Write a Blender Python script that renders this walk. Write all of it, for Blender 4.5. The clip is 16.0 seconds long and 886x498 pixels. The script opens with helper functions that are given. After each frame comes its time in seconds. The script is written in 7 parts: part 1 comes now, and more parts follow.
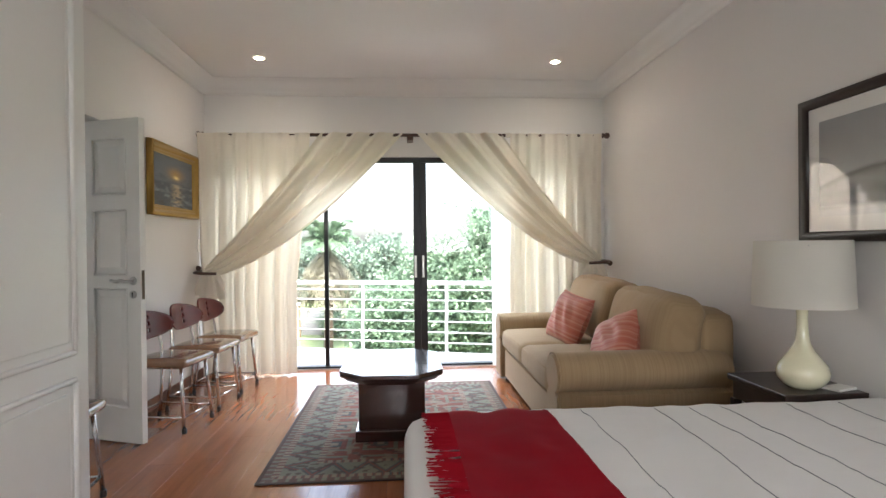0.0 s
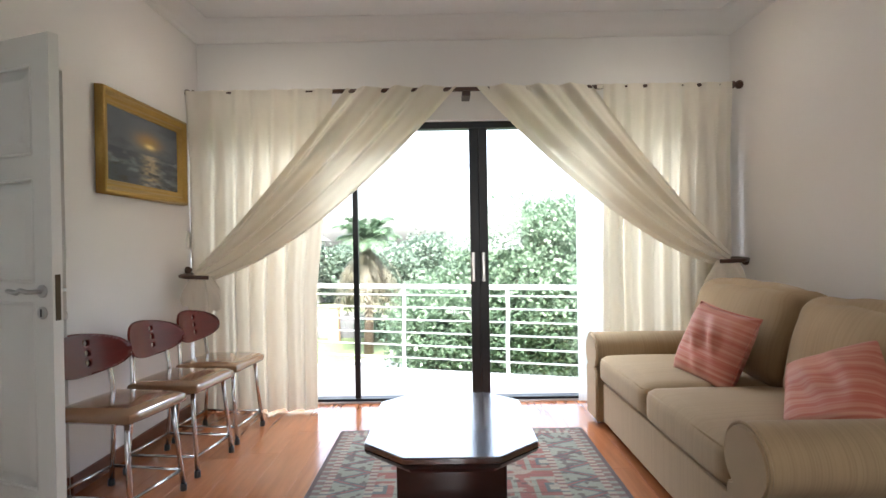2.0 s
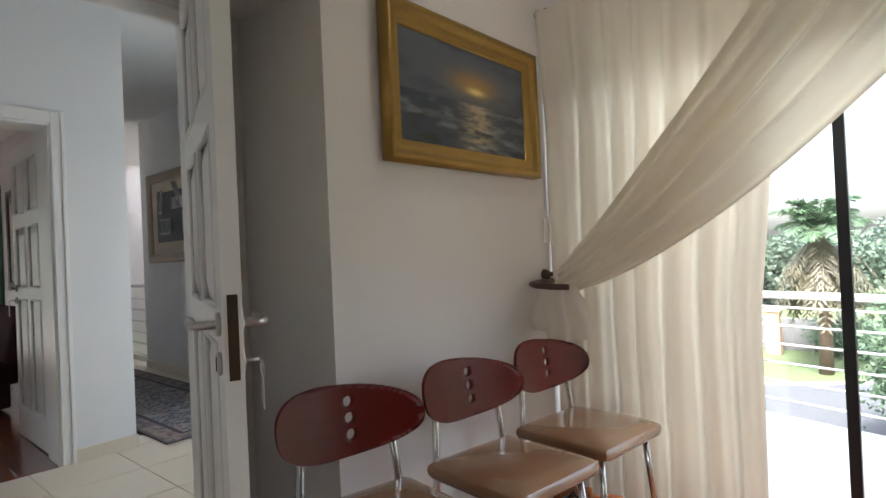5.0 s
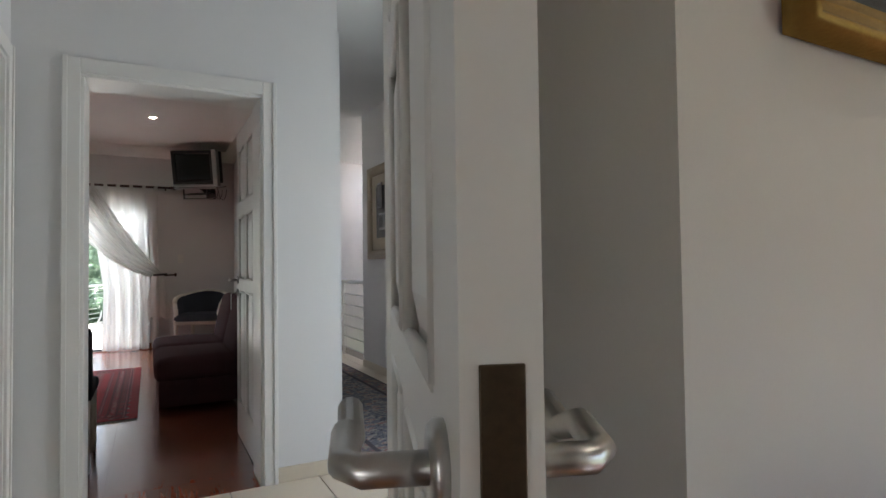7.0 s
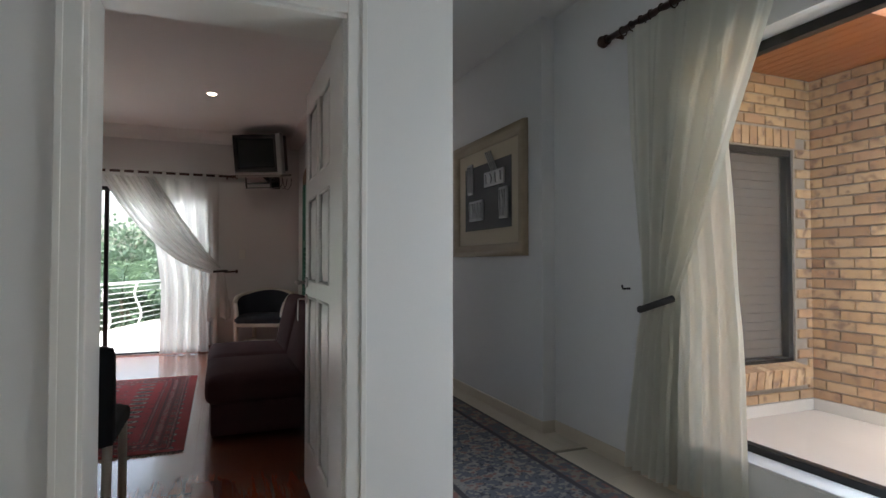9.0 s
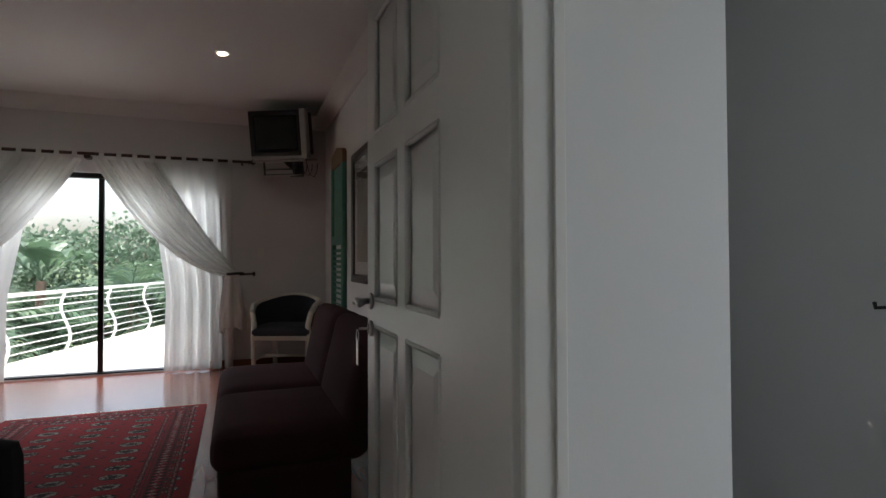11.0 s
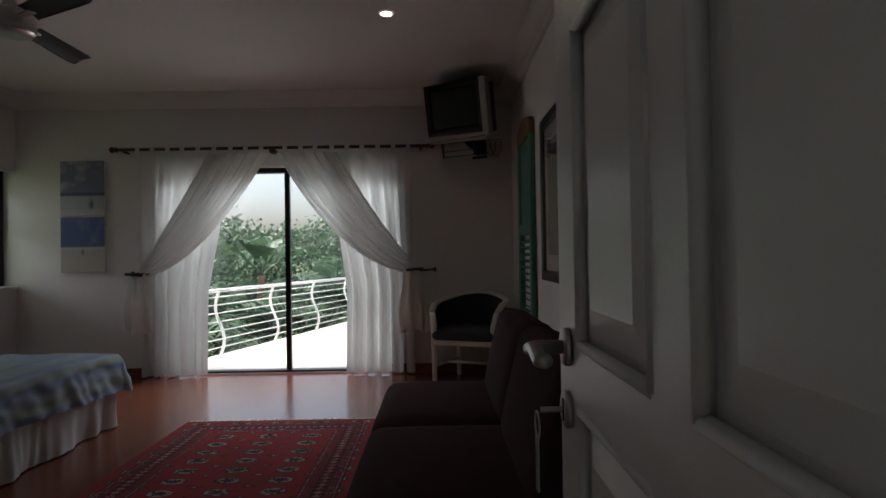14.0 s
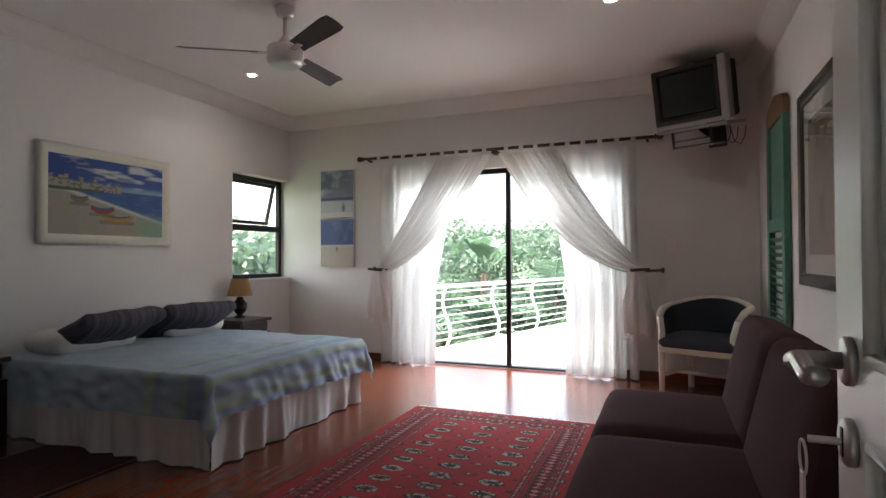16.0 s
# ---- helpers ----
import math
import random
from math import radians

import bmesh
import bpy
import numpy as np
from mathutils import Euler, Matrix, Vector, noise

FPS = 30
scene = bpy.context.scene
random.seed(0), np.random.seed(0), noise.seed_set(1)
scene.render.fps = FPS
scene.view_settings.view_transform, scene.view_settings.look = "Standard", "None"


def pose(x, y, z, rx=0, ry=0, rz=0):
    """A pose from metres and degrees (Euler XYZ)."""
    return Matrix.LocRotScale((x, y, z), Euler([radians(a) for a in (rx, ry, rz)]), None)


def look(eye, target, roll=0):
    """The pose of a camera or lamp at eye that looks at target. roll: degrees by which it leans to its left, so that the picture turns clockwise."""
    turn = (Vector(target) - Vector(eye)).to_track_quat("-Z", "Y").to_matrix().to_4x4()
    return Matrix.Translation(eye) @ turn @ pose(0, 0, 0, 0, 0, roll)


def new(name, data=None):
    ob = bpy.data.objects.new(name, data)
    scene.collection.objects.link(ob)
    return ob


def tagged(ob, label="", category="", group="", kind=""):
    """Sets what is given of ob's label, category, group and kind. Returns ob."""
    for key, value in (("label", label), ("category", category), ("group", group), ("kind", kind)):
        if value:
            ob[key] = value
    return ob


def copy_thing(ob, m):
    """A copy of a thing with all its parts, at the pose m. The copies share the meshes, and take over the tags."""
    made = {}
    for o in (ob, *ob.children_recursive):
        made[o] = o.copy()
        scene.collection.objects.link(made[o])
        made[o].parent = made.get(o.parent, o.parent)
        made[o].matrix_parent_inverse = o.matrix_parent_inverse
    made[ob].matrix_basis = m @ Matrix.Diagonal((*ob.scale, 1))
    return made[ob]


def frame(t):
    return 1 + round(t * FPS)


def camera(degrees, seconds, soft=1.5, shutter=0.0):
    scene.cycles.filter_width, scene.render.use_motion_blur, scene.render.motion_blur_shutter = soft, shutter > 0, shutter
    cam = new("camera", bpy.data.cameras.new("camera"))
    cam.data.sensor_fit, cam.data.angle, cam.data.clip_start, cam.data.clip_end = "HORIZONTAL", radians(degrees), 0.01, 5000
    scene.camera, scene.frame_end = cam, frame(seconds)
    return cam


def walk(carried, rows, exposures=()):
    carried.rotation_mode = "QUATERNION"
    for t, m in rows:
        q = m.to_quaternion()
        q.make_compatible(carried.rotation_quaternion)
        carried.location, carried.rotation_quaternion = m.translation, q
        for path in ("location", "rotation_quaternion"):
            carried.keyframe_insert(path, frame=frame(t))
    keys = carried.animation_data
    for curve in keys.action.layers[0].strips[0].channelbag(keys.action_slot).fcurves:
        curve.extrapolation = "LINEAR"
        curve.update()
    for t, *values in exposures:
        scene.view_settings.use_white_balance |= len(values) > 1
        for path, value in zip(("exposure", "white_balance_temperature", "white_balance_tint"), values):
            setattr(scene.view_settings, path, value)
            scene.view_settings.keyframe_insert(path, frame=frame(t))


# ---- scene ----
cam = camera(76.7, 16.0)
PATH = [
    (0, (0.358, 0.696, 1.216), (0.494, 2.692, 1.204), -0.6),
    (0.5, (0.35, 1.078, 1.21), (0.489, 3.074, 1.195), -0.7),
    (1, (0.342, 1.407, 1.188), (0.441, 3.405, 1.171), -0.7),
    (1.5, (0.298, 1.745, 1.186), (0.362, 3.744, 1.172), -0.8),
    (2, (0.259, 2.1, 1.171), (0.249, 4.1, 1.16), -0.9),
    (2.5, (0.198, 2.426, 1.154), (0.039, 4.42, 1.14), -1.2),
    (3, (0.139, 2.751, 1.157), (-0.185, 4.725, 1.149), -1.6),
    (3.5, (0.088, 3.057, 1.164), (-0.463, 4.979, 1.154), -1.6),
    (4, (0.029, 3.291, 1.146), (-0.836, 5.094, 1.15), -1.8),
    (4.5, (-0.053, 3.518, 1.147), (-1.171, 5.176, 1.155), -2.6),
    (5, (-0.154, 3.701, 1.147), (-1.477, 5.201, 1.166), -2.6),
    (7.5, (-1.28, 4.174, 1.127), (-3.09, 5.023, 1.185), -0.5),
    (8, (-1.507, 4.184, 1.135), (-3.337, 4.988, 1.192), -0.4),
    (8.5, (-1.815, 4.211, 1.144), (-3.659, 4.984, 1.195), -0.2),
    (9, (-2.102, 4.246, 1.141), (-3.958, 4.99, 1.192), -0.0),
    (9.5, (-2.425, 4.28, 1.17), (-4.289, 5.003, 1.224), 0.0),
    (9.7, (-2.549, 4.278, 1.171), (-4.414, 4.998, 1.222), -0.1),
    (12, (-3.819, 4.272, 1.162), (-5.72, 4.892, 1.194), -0.4),
    (12.5, (-3.996, 4.365, 1.161), (-5.919, 4.914, 1.186), -0.6),
    (13, (-4.148, 4.372, 1.171), (-6.096, 4.824, 1.192), -0.7),
    (13.5, (-4.253, 4.447, 1.173), (-6.236, 4.703, 1.19), -1.0),
    (14, (-4.287, 4.495, 1.17), (-6.287, 4.514, 1.193), -0.9),
    (14.5, (-4.31, 4.509, 1.162), (-6.298, 4.291, 1.189), -0.8),
    (15, (-4.333, 4.508, 1.156), (-6.288, 4.087, 1.187), -0.5),
    (15.5, (-4.338, 4.50, 1.154), (-6.246, 3.90, 1.187), -0.4),
    (16, (-4.344, 4.492, 1.153), (-6.202, 3.752, 1.185), -0.2),
]
walk(cam, [(t, look(eye, target, roll)) for t, eye, target, roll in PATH], [(0, 3.42), (1.5, 3.4), (3, 3.15), (5, 2.92), (7.5, 2.85), (8, 2.75), (9.5, 2.5), (12, 1.6), (12.5, 1.45), (13.5, 1.15), (14, 1.25), (15, 2.3), (16, 3.12)])

# ---------------------------------------------------------------- world and large lights
sky_world = bpy.data.worlds.new("sky")
scene.world = sky_world
sky_world.use_nodes = True
wn = sky_world.node_tree
sky = wn.nodes.new("ShaderNodeTexSky")
sky.sky_type, sky.sun_disc = "NISHITA", False
sky.sun_elevation, sky.sun_rotation = radians(55), radians(172)
sky.air_density, sky.dust_density, sky.ozone_density = 1.0, 5.0, 1.0
haze = wn.nodes.new("ShaderNodeHueSaturation")
haze.inputs["Saturation"].default_value = 0.7
wn.links.new(sky.outputs[0], haze.inputs["Color"])
wn.links.new(haze.outputs[0], wn.nodes["Background"].inputs[0])
wn.nodes["Background"].inputs[1].default_value = 0.15


def lamp(name, kind, m, energy, colour=(1, 1, 1), **props):
    data = bpy.data.lights.new(name, kind)
    data.energy, data.color = energy, colour
    if kind == "AREA":
        data.shape = "RECTANGLE"
        data.size, data.size_y = props["size"]
    if kind == "SUN":
        data.angle = props["angle"]
    if kind == "SPOT":
        data.spot_size, data.spot_blend, data.shadow_soft_size = radians(150), 0.9, 0.05
    ob = new(name, data)
    ob.matrix_world = m
    return ob


SUN = Vector((math.sin(radians(172)) * math.cos(radians(55)), math.cos(radians(172)) * math.cos(radians(55)), math.sin(radians(55))))
lamp("sun", "SUN", look(SUN * 50, (0, 0, 0)), 2.2, (1, 0.97, 0.92), angle=radians(8))
# added lamps stand in for window daylight, some behind the drawn sides of the curtains
lamp("window_daylight", "AREA", look((-1.0, 6.40, 1.1), (-1.0, 0, 1.1)), 0.406, (0.88, 0.94, 1), size=(0.6, 2.0))
lamp("window_daylight", "AREA", look((1.72, 6.40, 1.1), (1.72, 0, 1.1)), 0.58, (0.88, 0.94, 1), size=(0.5, 2.0))
lamp("window_daylight", "AREA", look((0.35, 6.85, 2.55), (0.35, 3.6, 0.2)), 24.4, (0.80, 0.90, 1), size=(2.2, 0.5))
lamp("window_daylight", "AREA", look((-10.08, 1.93, 1.1), (0, 1.93, 1.1)), 0.406, (0.88, 0.94, 1), size=(0.4, 2.0))
lamp("window_daylight", "AREA", look((-10.08, 3.8, 1.1), (0, 3.8, 1.1)), 0.406, (0.88, 0.94, 1), size=(0.36, 2.0))
lamp("window_daylight", "AREA", look((-10.55, 2.9, 2.5), (-7.4, 2.6, 0.1)), 36, (0.88, 0.94, 1), size=(2.0, 0.5))
lamp("window_daylight", "AREA", look((-3.0, 6.48, 1.2), (-3.0, 0, 0.9)), 3.1, (0.74, 0.88, 1), size=(1.1, 1.7))
# fill lamp in an added, unseen south window, to brighten bed and wardrobe
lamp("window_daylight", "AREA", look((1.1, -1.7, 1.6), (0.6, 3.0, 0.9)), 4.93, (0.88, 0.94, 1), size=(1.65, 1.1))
lamp("window_daylight", "AREA", look((-9.4, -0.25, 2.42), (-7.9, 1.6, 0.5)), 2.6, (0.88, 0.94, 1), size=(0.9, 0.25))
DOWNLIGHTS = [(-0.86, 5.55), (1.70, 5.56), (-8.42, 1.0), (-8.09, 4.17)]
for x, y in DOWNLIGHTS:
    lamp("downlight_beam", "SPOT", look((x, y, 2.80), (x, y, 0)), 0.6, (1, 0.95, 0.88))

# ---------------------------------------------------------------- materials


class Nodes:
    def __init__(self, name):
        self.mat = bpy.data.materials.new(name)
        self.mat.use_nodes = True
        self.tree = self.mat.node_tree
        self.bsdf = self.tree.nodes["Principled BSDF"]

    def add(self, kind, **values):
        node = self.tree.nodes.new(kind)
        for key, value in values.items():
            node.inputs[key.replace("_", " ")].default_value = value
        return node

    def link(self, a, b):
        self.tree.links.new(a, b)

    def coords(self, which="Object", scale=(1, 1, 1), random_offset=False):
        tc, mp = self.add("ShaderNodeTexCoord"), self.add("ShaderNodeMapping")
        mp.inputs["Scale"].default_value = scale
        self.link(tc.outputs[which], mp.inputs["Vector"])
        if random_offset:
            info, comb = self.add("ShaderNodeObjectInfo"), self.add("ShaderNodeVectorMath")
            comb.operation = "SCALE"
            comb.inputs[0].default_value = (37.0, 53.0, 11.0)
            self.link(info.outputs["Random"], comb.inputs["Scale"])
            self.link(comb.outputs[0], mp.inputs["Location"])
        return mp.outputs[0]

    def noise(self, vec, scale, detail=4.0, rough=0.6):
        node = self.add("ShaderNodeTexNoise", Scale=scale, Detail=detail, Roughness=rough)
        self.link(vec, node.inputs["Vector"])
        return node.outputs["Fac"]

    def ramp(self, fac, stops):
        node = self.add("ShaderNodeValToRGB")
        el = node.color_ramp.elements
        while len(el) < len(stops):
            el.new(0.5)
        for e, (p, c) in zip(el, stops):
            e.position, e.color = p, (*c, 1)
        self.link(fac, node.inputs[0])
        return node.outputs[0]

    def mix(self, fac, a, b, blend="MIX"):
        node = self.add("ShaderNodeMix")
        node.data_type, node.blend_type = "RGBA", blend
        for sock, v in ((node.inputs[0], fac), (node.inputs[6], a), (node.inputs[7], b)):
            if isinstance(v, (int, float)):
                sock.default_value = v
            elif isinstance(v, tuple):
                sock.default_value = (*v, 1)
            else:
                self.link(v, sock)
        return node.outputs[2]

    def bump(self, height, strength, dist=0.002):
        node = self.add("ShaderNodeBump", Strength=strength, Distance=dist)
        self.link(height, node.inputs["Height"])
        self.link(node.outputs[0], self.bsdf.inputs["Normal"])

    def done(self, colour, rough=0.6, metal=0.0, **more):
        if isinstance(colour, tuple):
            self.bsdf.inputs["Base Color"].default_value = (*colour, 1)
        else:
            self.link(colour, self.bsdf.inputs["Base Color"])
        if isinstance(rough, float):
            self.bsdf.inputs["Roughness"].default_value = rough
        else:
            self.link(rough, self.bsdf.inputs["Roughness"])
        self.bsdf.inputs["Metallic"].default_value = metal
        for key, value in more.items():
            self.bsdf.inputs[key.replace("_", " ")].default_value = value
        return self.mat


def tint(c, k):
    return tuple(min(1.0, v * k) for v in c)


def m_plain(name, colour, rough=0.5, metal=0.0, grain=60.0, vary=0.12, relief=0.1, stain=2.0, which="Object", **more):
    """Paint, cloth or metal with fine grain and broad stains."""
    n = Nodes(name)
    v = n.coords(which)
    fine, broad = n.noise(v, grain, 3.0), n.noise(v, stain, 4.0)
    c = n.mix(fine, tint(colour, 1 - vary), tint(colour, 1 + vary))
    c = n.mix(0.35, c, n.ramp(broad, [(0.3, tint(colour, 1 - 1.2 * vary)), (0.7, tint(colour, 1 + vary))]))
    if relief:
        n.bump(fine, relief)
    return n.done(c, rough, metal, **more)


def m_wood(name, dark, light, rough=0.35, axis=0, scale=1.0, random_offset=False, coat=0.0):
    n = Nodes(name)
    s = [9.0 * scale] * 3
    s[axis] = 0.8 * scale
    v = n.coords("Object", tuple(s), random_offset)
    g = n.noise(v, 2.0, 8.0, 0.65)
    s2 = [70.0 * scale] * 3
    s2[axis] = 3.0 * scale
    f = n.noise(n.coords("Object", tuple(s2), random_offset), 1.5, 4.0)
    c = n.ramp(g, [(0.3, dark), (0.7, light)])
    c = n.mix(0.35, c, n.mix(f, tint(dark, 0.7), light))
    if random_offset:
        info = n.add("ShaderNodeObjectInfo")
        c = n.mix(0.14, c, n.ramp(info.outputs["Random"], [(0.0, tint(dark, 0.8)), (1.0, tint(light, 1.15))]))
    n.bump(f, 0.08)
    return n.done(c, rough, 0.0, Coat_Weight=coat, Coat_Roughness=0.15)


def m_cloth(name, colour, weave=500.0, vary=0.15, rough=0.9, translucent=0.0, stripes=None, sheer=0.0, sheen=0.1, glow_tint=None, spec=0.5):
    """Woven cloth; stripes: (axis, per metre, colour) adds fine vertical lines; translucent lets daylight glow through."""
    n = Nodes(name)
    v = n.coords()
    fine, broad = n.noise(v, weave, 2.0), n.noise(v, 3.0, 5.0)
    c = n.mix(fine, tint(colour, 1 - vary), tint(colour, 1 + vary))
    c = n.mix(0.4, c, n.ramp(broad, [(0.3, tint(colour, 1 - vary)), (0.7, tint(colour, 1 + vary))]))
    if stripes:
        axis, per, second = stripes
        s = [0.6, 0.6, 0.6]
        s[axis] = per
        line = n.noise(n.coords("Object", tuple(s)), 1.0, 2.0)
        c = n.mix(n.ramp(line, [(0.42, (0, 0, 0)), (0.6, (1, 1, 1))]), c, second)
    n.bump(fine, 0.25, 0.001)
    mat = n.done(c, rough, 0.0, Sheen_Weight=sheen, Specular_IOR_Level=spec)
    if translucent or sheer:
        out = n.tree.nodes["Material Output"]
        tr, ms = n.add("ShaderNodeBsdfTranslucent"), n.add("ShaderNodeMixShader", Fac=translucent)
        n.link(n.mix(1.0, c, glow_tint, "MULTIPLY") if glow_tint else c, tr.inputs["Color"])
        n.link(n.bsdf.outputs[0], ms.inputs[1])
        n.link(tr.outputs[0], ms.inputs[2])
        last = ms
        if sheer:
            tp, m2 = n.add("ShaderNodeBsdfTransparent"), n.add("ShaderNodeMixShader", Fac=sheer)
            n.link(ms.outputs[0], m2.inputs[1])
            n.link(tp.outputs[0], m2.inputs[2])
            last = m2
        n.link(last.outputs[0], out.inputs["Surface"])
    return mat


def m_glass(name, colour=(1, 1, 1)):
    n = Nodes(name)
    out = n.tree.nodes["Material Output"]
    gl, tp, fr, ms = n.add("ShaderNodeBsdfGlossy", Roughness=0.01), n.add("ShaderNodeBsdfTransparent"), n.add("ShaderNodeLayerWeight", Blend=0.5), n.add("ShaderNodeMixShader")
    tp.inputs["Color"].default_value = (*colour, 1)
    pw, ad = n.add("ShaderNodeMath"), n.add("ShaderNodeMath")
    pw.operation, ad.operation = "POWER", "MULTIPLY_ADD"
    pw.inputs[1].default_value = 4.0
    ad.inputs[1].default_value, ad.inputs[2].default_value = 0.7, 0.035
    n.link(fr.outputs["Facing"], pw.inputs[0])
    n.link(pw.outputs[0], ad.inputs[0])
    n.link(ad.outputs[0], ms.inputs[0])
    n.link(tp.outputs[0], ms.inputs[1])
    n.link(gl.outputs[0], ms.inputs[2])
    n.link(ms.outputs[0], out.inputs["Surface"])
    return n.mat


def m_glow(name, colour, strength):
    n = Nodes(name)
    return n.done(colour, 0.5, 0.0, Emission_Color=(*colour, 1), Emission_Strength=strength)


def m_painted(name, rough=0.7, grain=250.0, relief=0.3, coat=0.0):
    """Colours laid down on the mesh in the attribute 'paint', with a fine grain."""
    n = Nodes(name)
    at = n.add("ShaderNodeAttribute")
    at.attribute_name = "paint"
    f = n.noise(n.coords(), grain, 3.0)
    n2 = n.add("ShaderNodeMix")
    n2.data_type, n2.blend_type = "RGBA", "MULTIPLY"
    n2.inputs[0].default_value = 1.0
    n.link(at.outputs["Color"], n2.inputs[6])
    n.link(n.ramp(f, [(0.25, (0.75, 0.75, 0.75)), (0.75, (1.0, 1.0, 1.0))]), n2.inputs[7])
    n.bump(f, relief)
    return n.done(n2.outputs[2], rough, 0.0, Coat_Weight=coat, Coat_Roughness=0.05)


def m_leaf(name, dark, light):
    n = Nodes(name)
    geo = n.add("ShaderNodeNewGeometry")
    c = n.ramp(geo.outputs["Random Per Island"], [(0.0, dark), (0.6, light), (1.0, tint(light, 1.15))])
    c = n.mix(n.noise(n.coords(), 1.2, 3.0), c, tint(dark, 0.9))
    out = n.tree.nodes["Material Output"]
    n.done(c, 0.45)
    tr, ms = n.add("ShaderNodeBsdfTranslucent"), n.add("ShaderNodeMixShader", Fac=0.35)
    n.link(c, tr.inputs["Color"])
    n.link(n.bsdf.outputs[0], ms.inputs[1])
    n.link(tr.outputs[0], ms.inputs[2])
    n.link(ms.outputs[0], out.inputs["Surface"])
    return n.mat


WALL = m_plain("cream_wall_paint", (0.68, 0.655, 0.642), 0.75, grain=180, vary=0.03, relief=0.12, stain=0.7)
WALL_WHITE = m_plain("white_wall_paint", (0.71, 0.705, 0.70), 0.75, grain=180, vary=0.03, relief=0.12, stain=0.7)
CEIL = m_plain("ceiling_paint", (0.74, 0.725, 0.71), 0.85, grain=120, vary=0.02, relief=0.08, stain=0.6)
DOORPAINT = m_plain("white_door_paint", (0.74, 0.73, 0.70), 0.35, grain=90, vary=0.03, relief=0.08, stain=3)
PLANK = m_wood("reddish_laminate", (0.22, 0.065, 0.025), (0.40, 0.145, 0.055), 0.2, axis=1, random_offset=True, coat=0.4)
PLANK2 = m_wood("dark_red_laminate", (0.155, 0.036, 0.016), (0.26, 0.068, 0.027), 0.25, axis=0, random_offset=True, coat=0.4)
SKIRT = m_wood("dark_skirting_wood", (0.10, 0.03, 0.012), (0.19, 0.06, 0.025), 0.35, axis=1)
TILE = m_plain("beige_floor_tile", (0.64, 0.56, 0.45), 0.3, grain=40, vary=0.06, relief=0.03, stain=1.5)
TILE_OUT = m_plain("pale_balcony_tile", (0.62, 0.59, 0.54), 0.5, grain=40, vary=0.05, relief=0.05, stain=1.5)
GROUT = m_plain("grout", (0.30, 0.27, 0.22), 0.9)
ALU = m_plain("dark_bronze_aluminium", (0.018, 0.018, 0.02), 0.4, 0.4, grain=200, vary=0.2, relief=0.03)
STEEL = m_plain("brushed_steel", (0.55, 0.54, 0.53), 0.3, 1.0, grain=300, vary=0.1, relief=0.05)
CHROME = m_plain("satin_chrome_tube", (0.62, 0.62, 0.62), 0.22, 1.0, grain=200, vary=0.06, relief=0.02)
RAILPAINT = m_plain("white_metal_paint", (0.78, 0.78, 0.76), 0.35, grain=120, vary=0.04, relief=0.04)
GLASS = m_glass("window_glass")
RODWOOD = m_wood("dark_rod_wood", (0.035, 0.014, 0.008), (0.08, 0.03, 0.016), 0.4, axis=0)
CREAM_CLOTH = m_cloth("cream_curtain_cotton", (0.71, 0.66, 0.595), 600, 0.06, translucent=0.3, glow_tint=(1.0, 0.94, 0.80))
WHITE_CLOTH = m_cloth("white_curtain_voile", (0.73, 0.72, 0.70), 600, 0.05, translucent=0.24, sheer=0.04)
SHEER = m_cloth("white_sheer_voile", (0.82, 0.82, 0.80), 600, 0.04, translucent=0.6, sheer=0.25)
BLACK = m_plain("black_plastic", (0.012, 0.012, 0.013), 0.45, grain=150, vary=0.2)

# ---------------------------------------------------------------- building helpers


def part(name, bm, material, parent=None, label=""):
    """Links a bmesh as one mesh object under a thing or a part."""
    mesh = bpy.data.meshes.new(name)
    bm.to_mesh(mesh)
    bm.free()
    mesh.materials.append(material)
    ob = new(name, mesh)
    if parent is not None:
        ob.parent = parent
    return tagged(ob, label)


def thing(name, m, label, category, group="", kind=""):
    ob = new(name)
    ob.empty_display_size = 0.1
    ob.matrix_world = m
    return tagged(ob, label, category, group, kind)


def smooth(bm, angle=40):
    for fa in bm.faces:
        fa.smooth = True
    for e in bm.edges:
        e.smooth = not (len(e.link_faces) == 2 and e.calc_face_angle(0) > radians(angle))
    return bm


def box(x0, y0, z0, x1, y1, z1, bevel=0.0, bm=None, seg=2):
    bm = bm or bmesh.new()
    made = bmesh.ops.create_cube(bm, size=1.0, matrix=Matrix.Translation(((x0 + x1) / 2, (y0 + y1) / 2, (z0 + z1) / 2)) @ Matrix.Diagonal((abs(x1 - x0), abs(y1 - y0), abs(z1 - z0), 1)))
    if bevel:
        edges = {e for v in made["verts"] for e in v.link_edges}
        bmesh.ops.bevel(bm, geom=list(edges), offset=bevel, segments=seg, affect="EDGES", profile=0.5)
    return bm


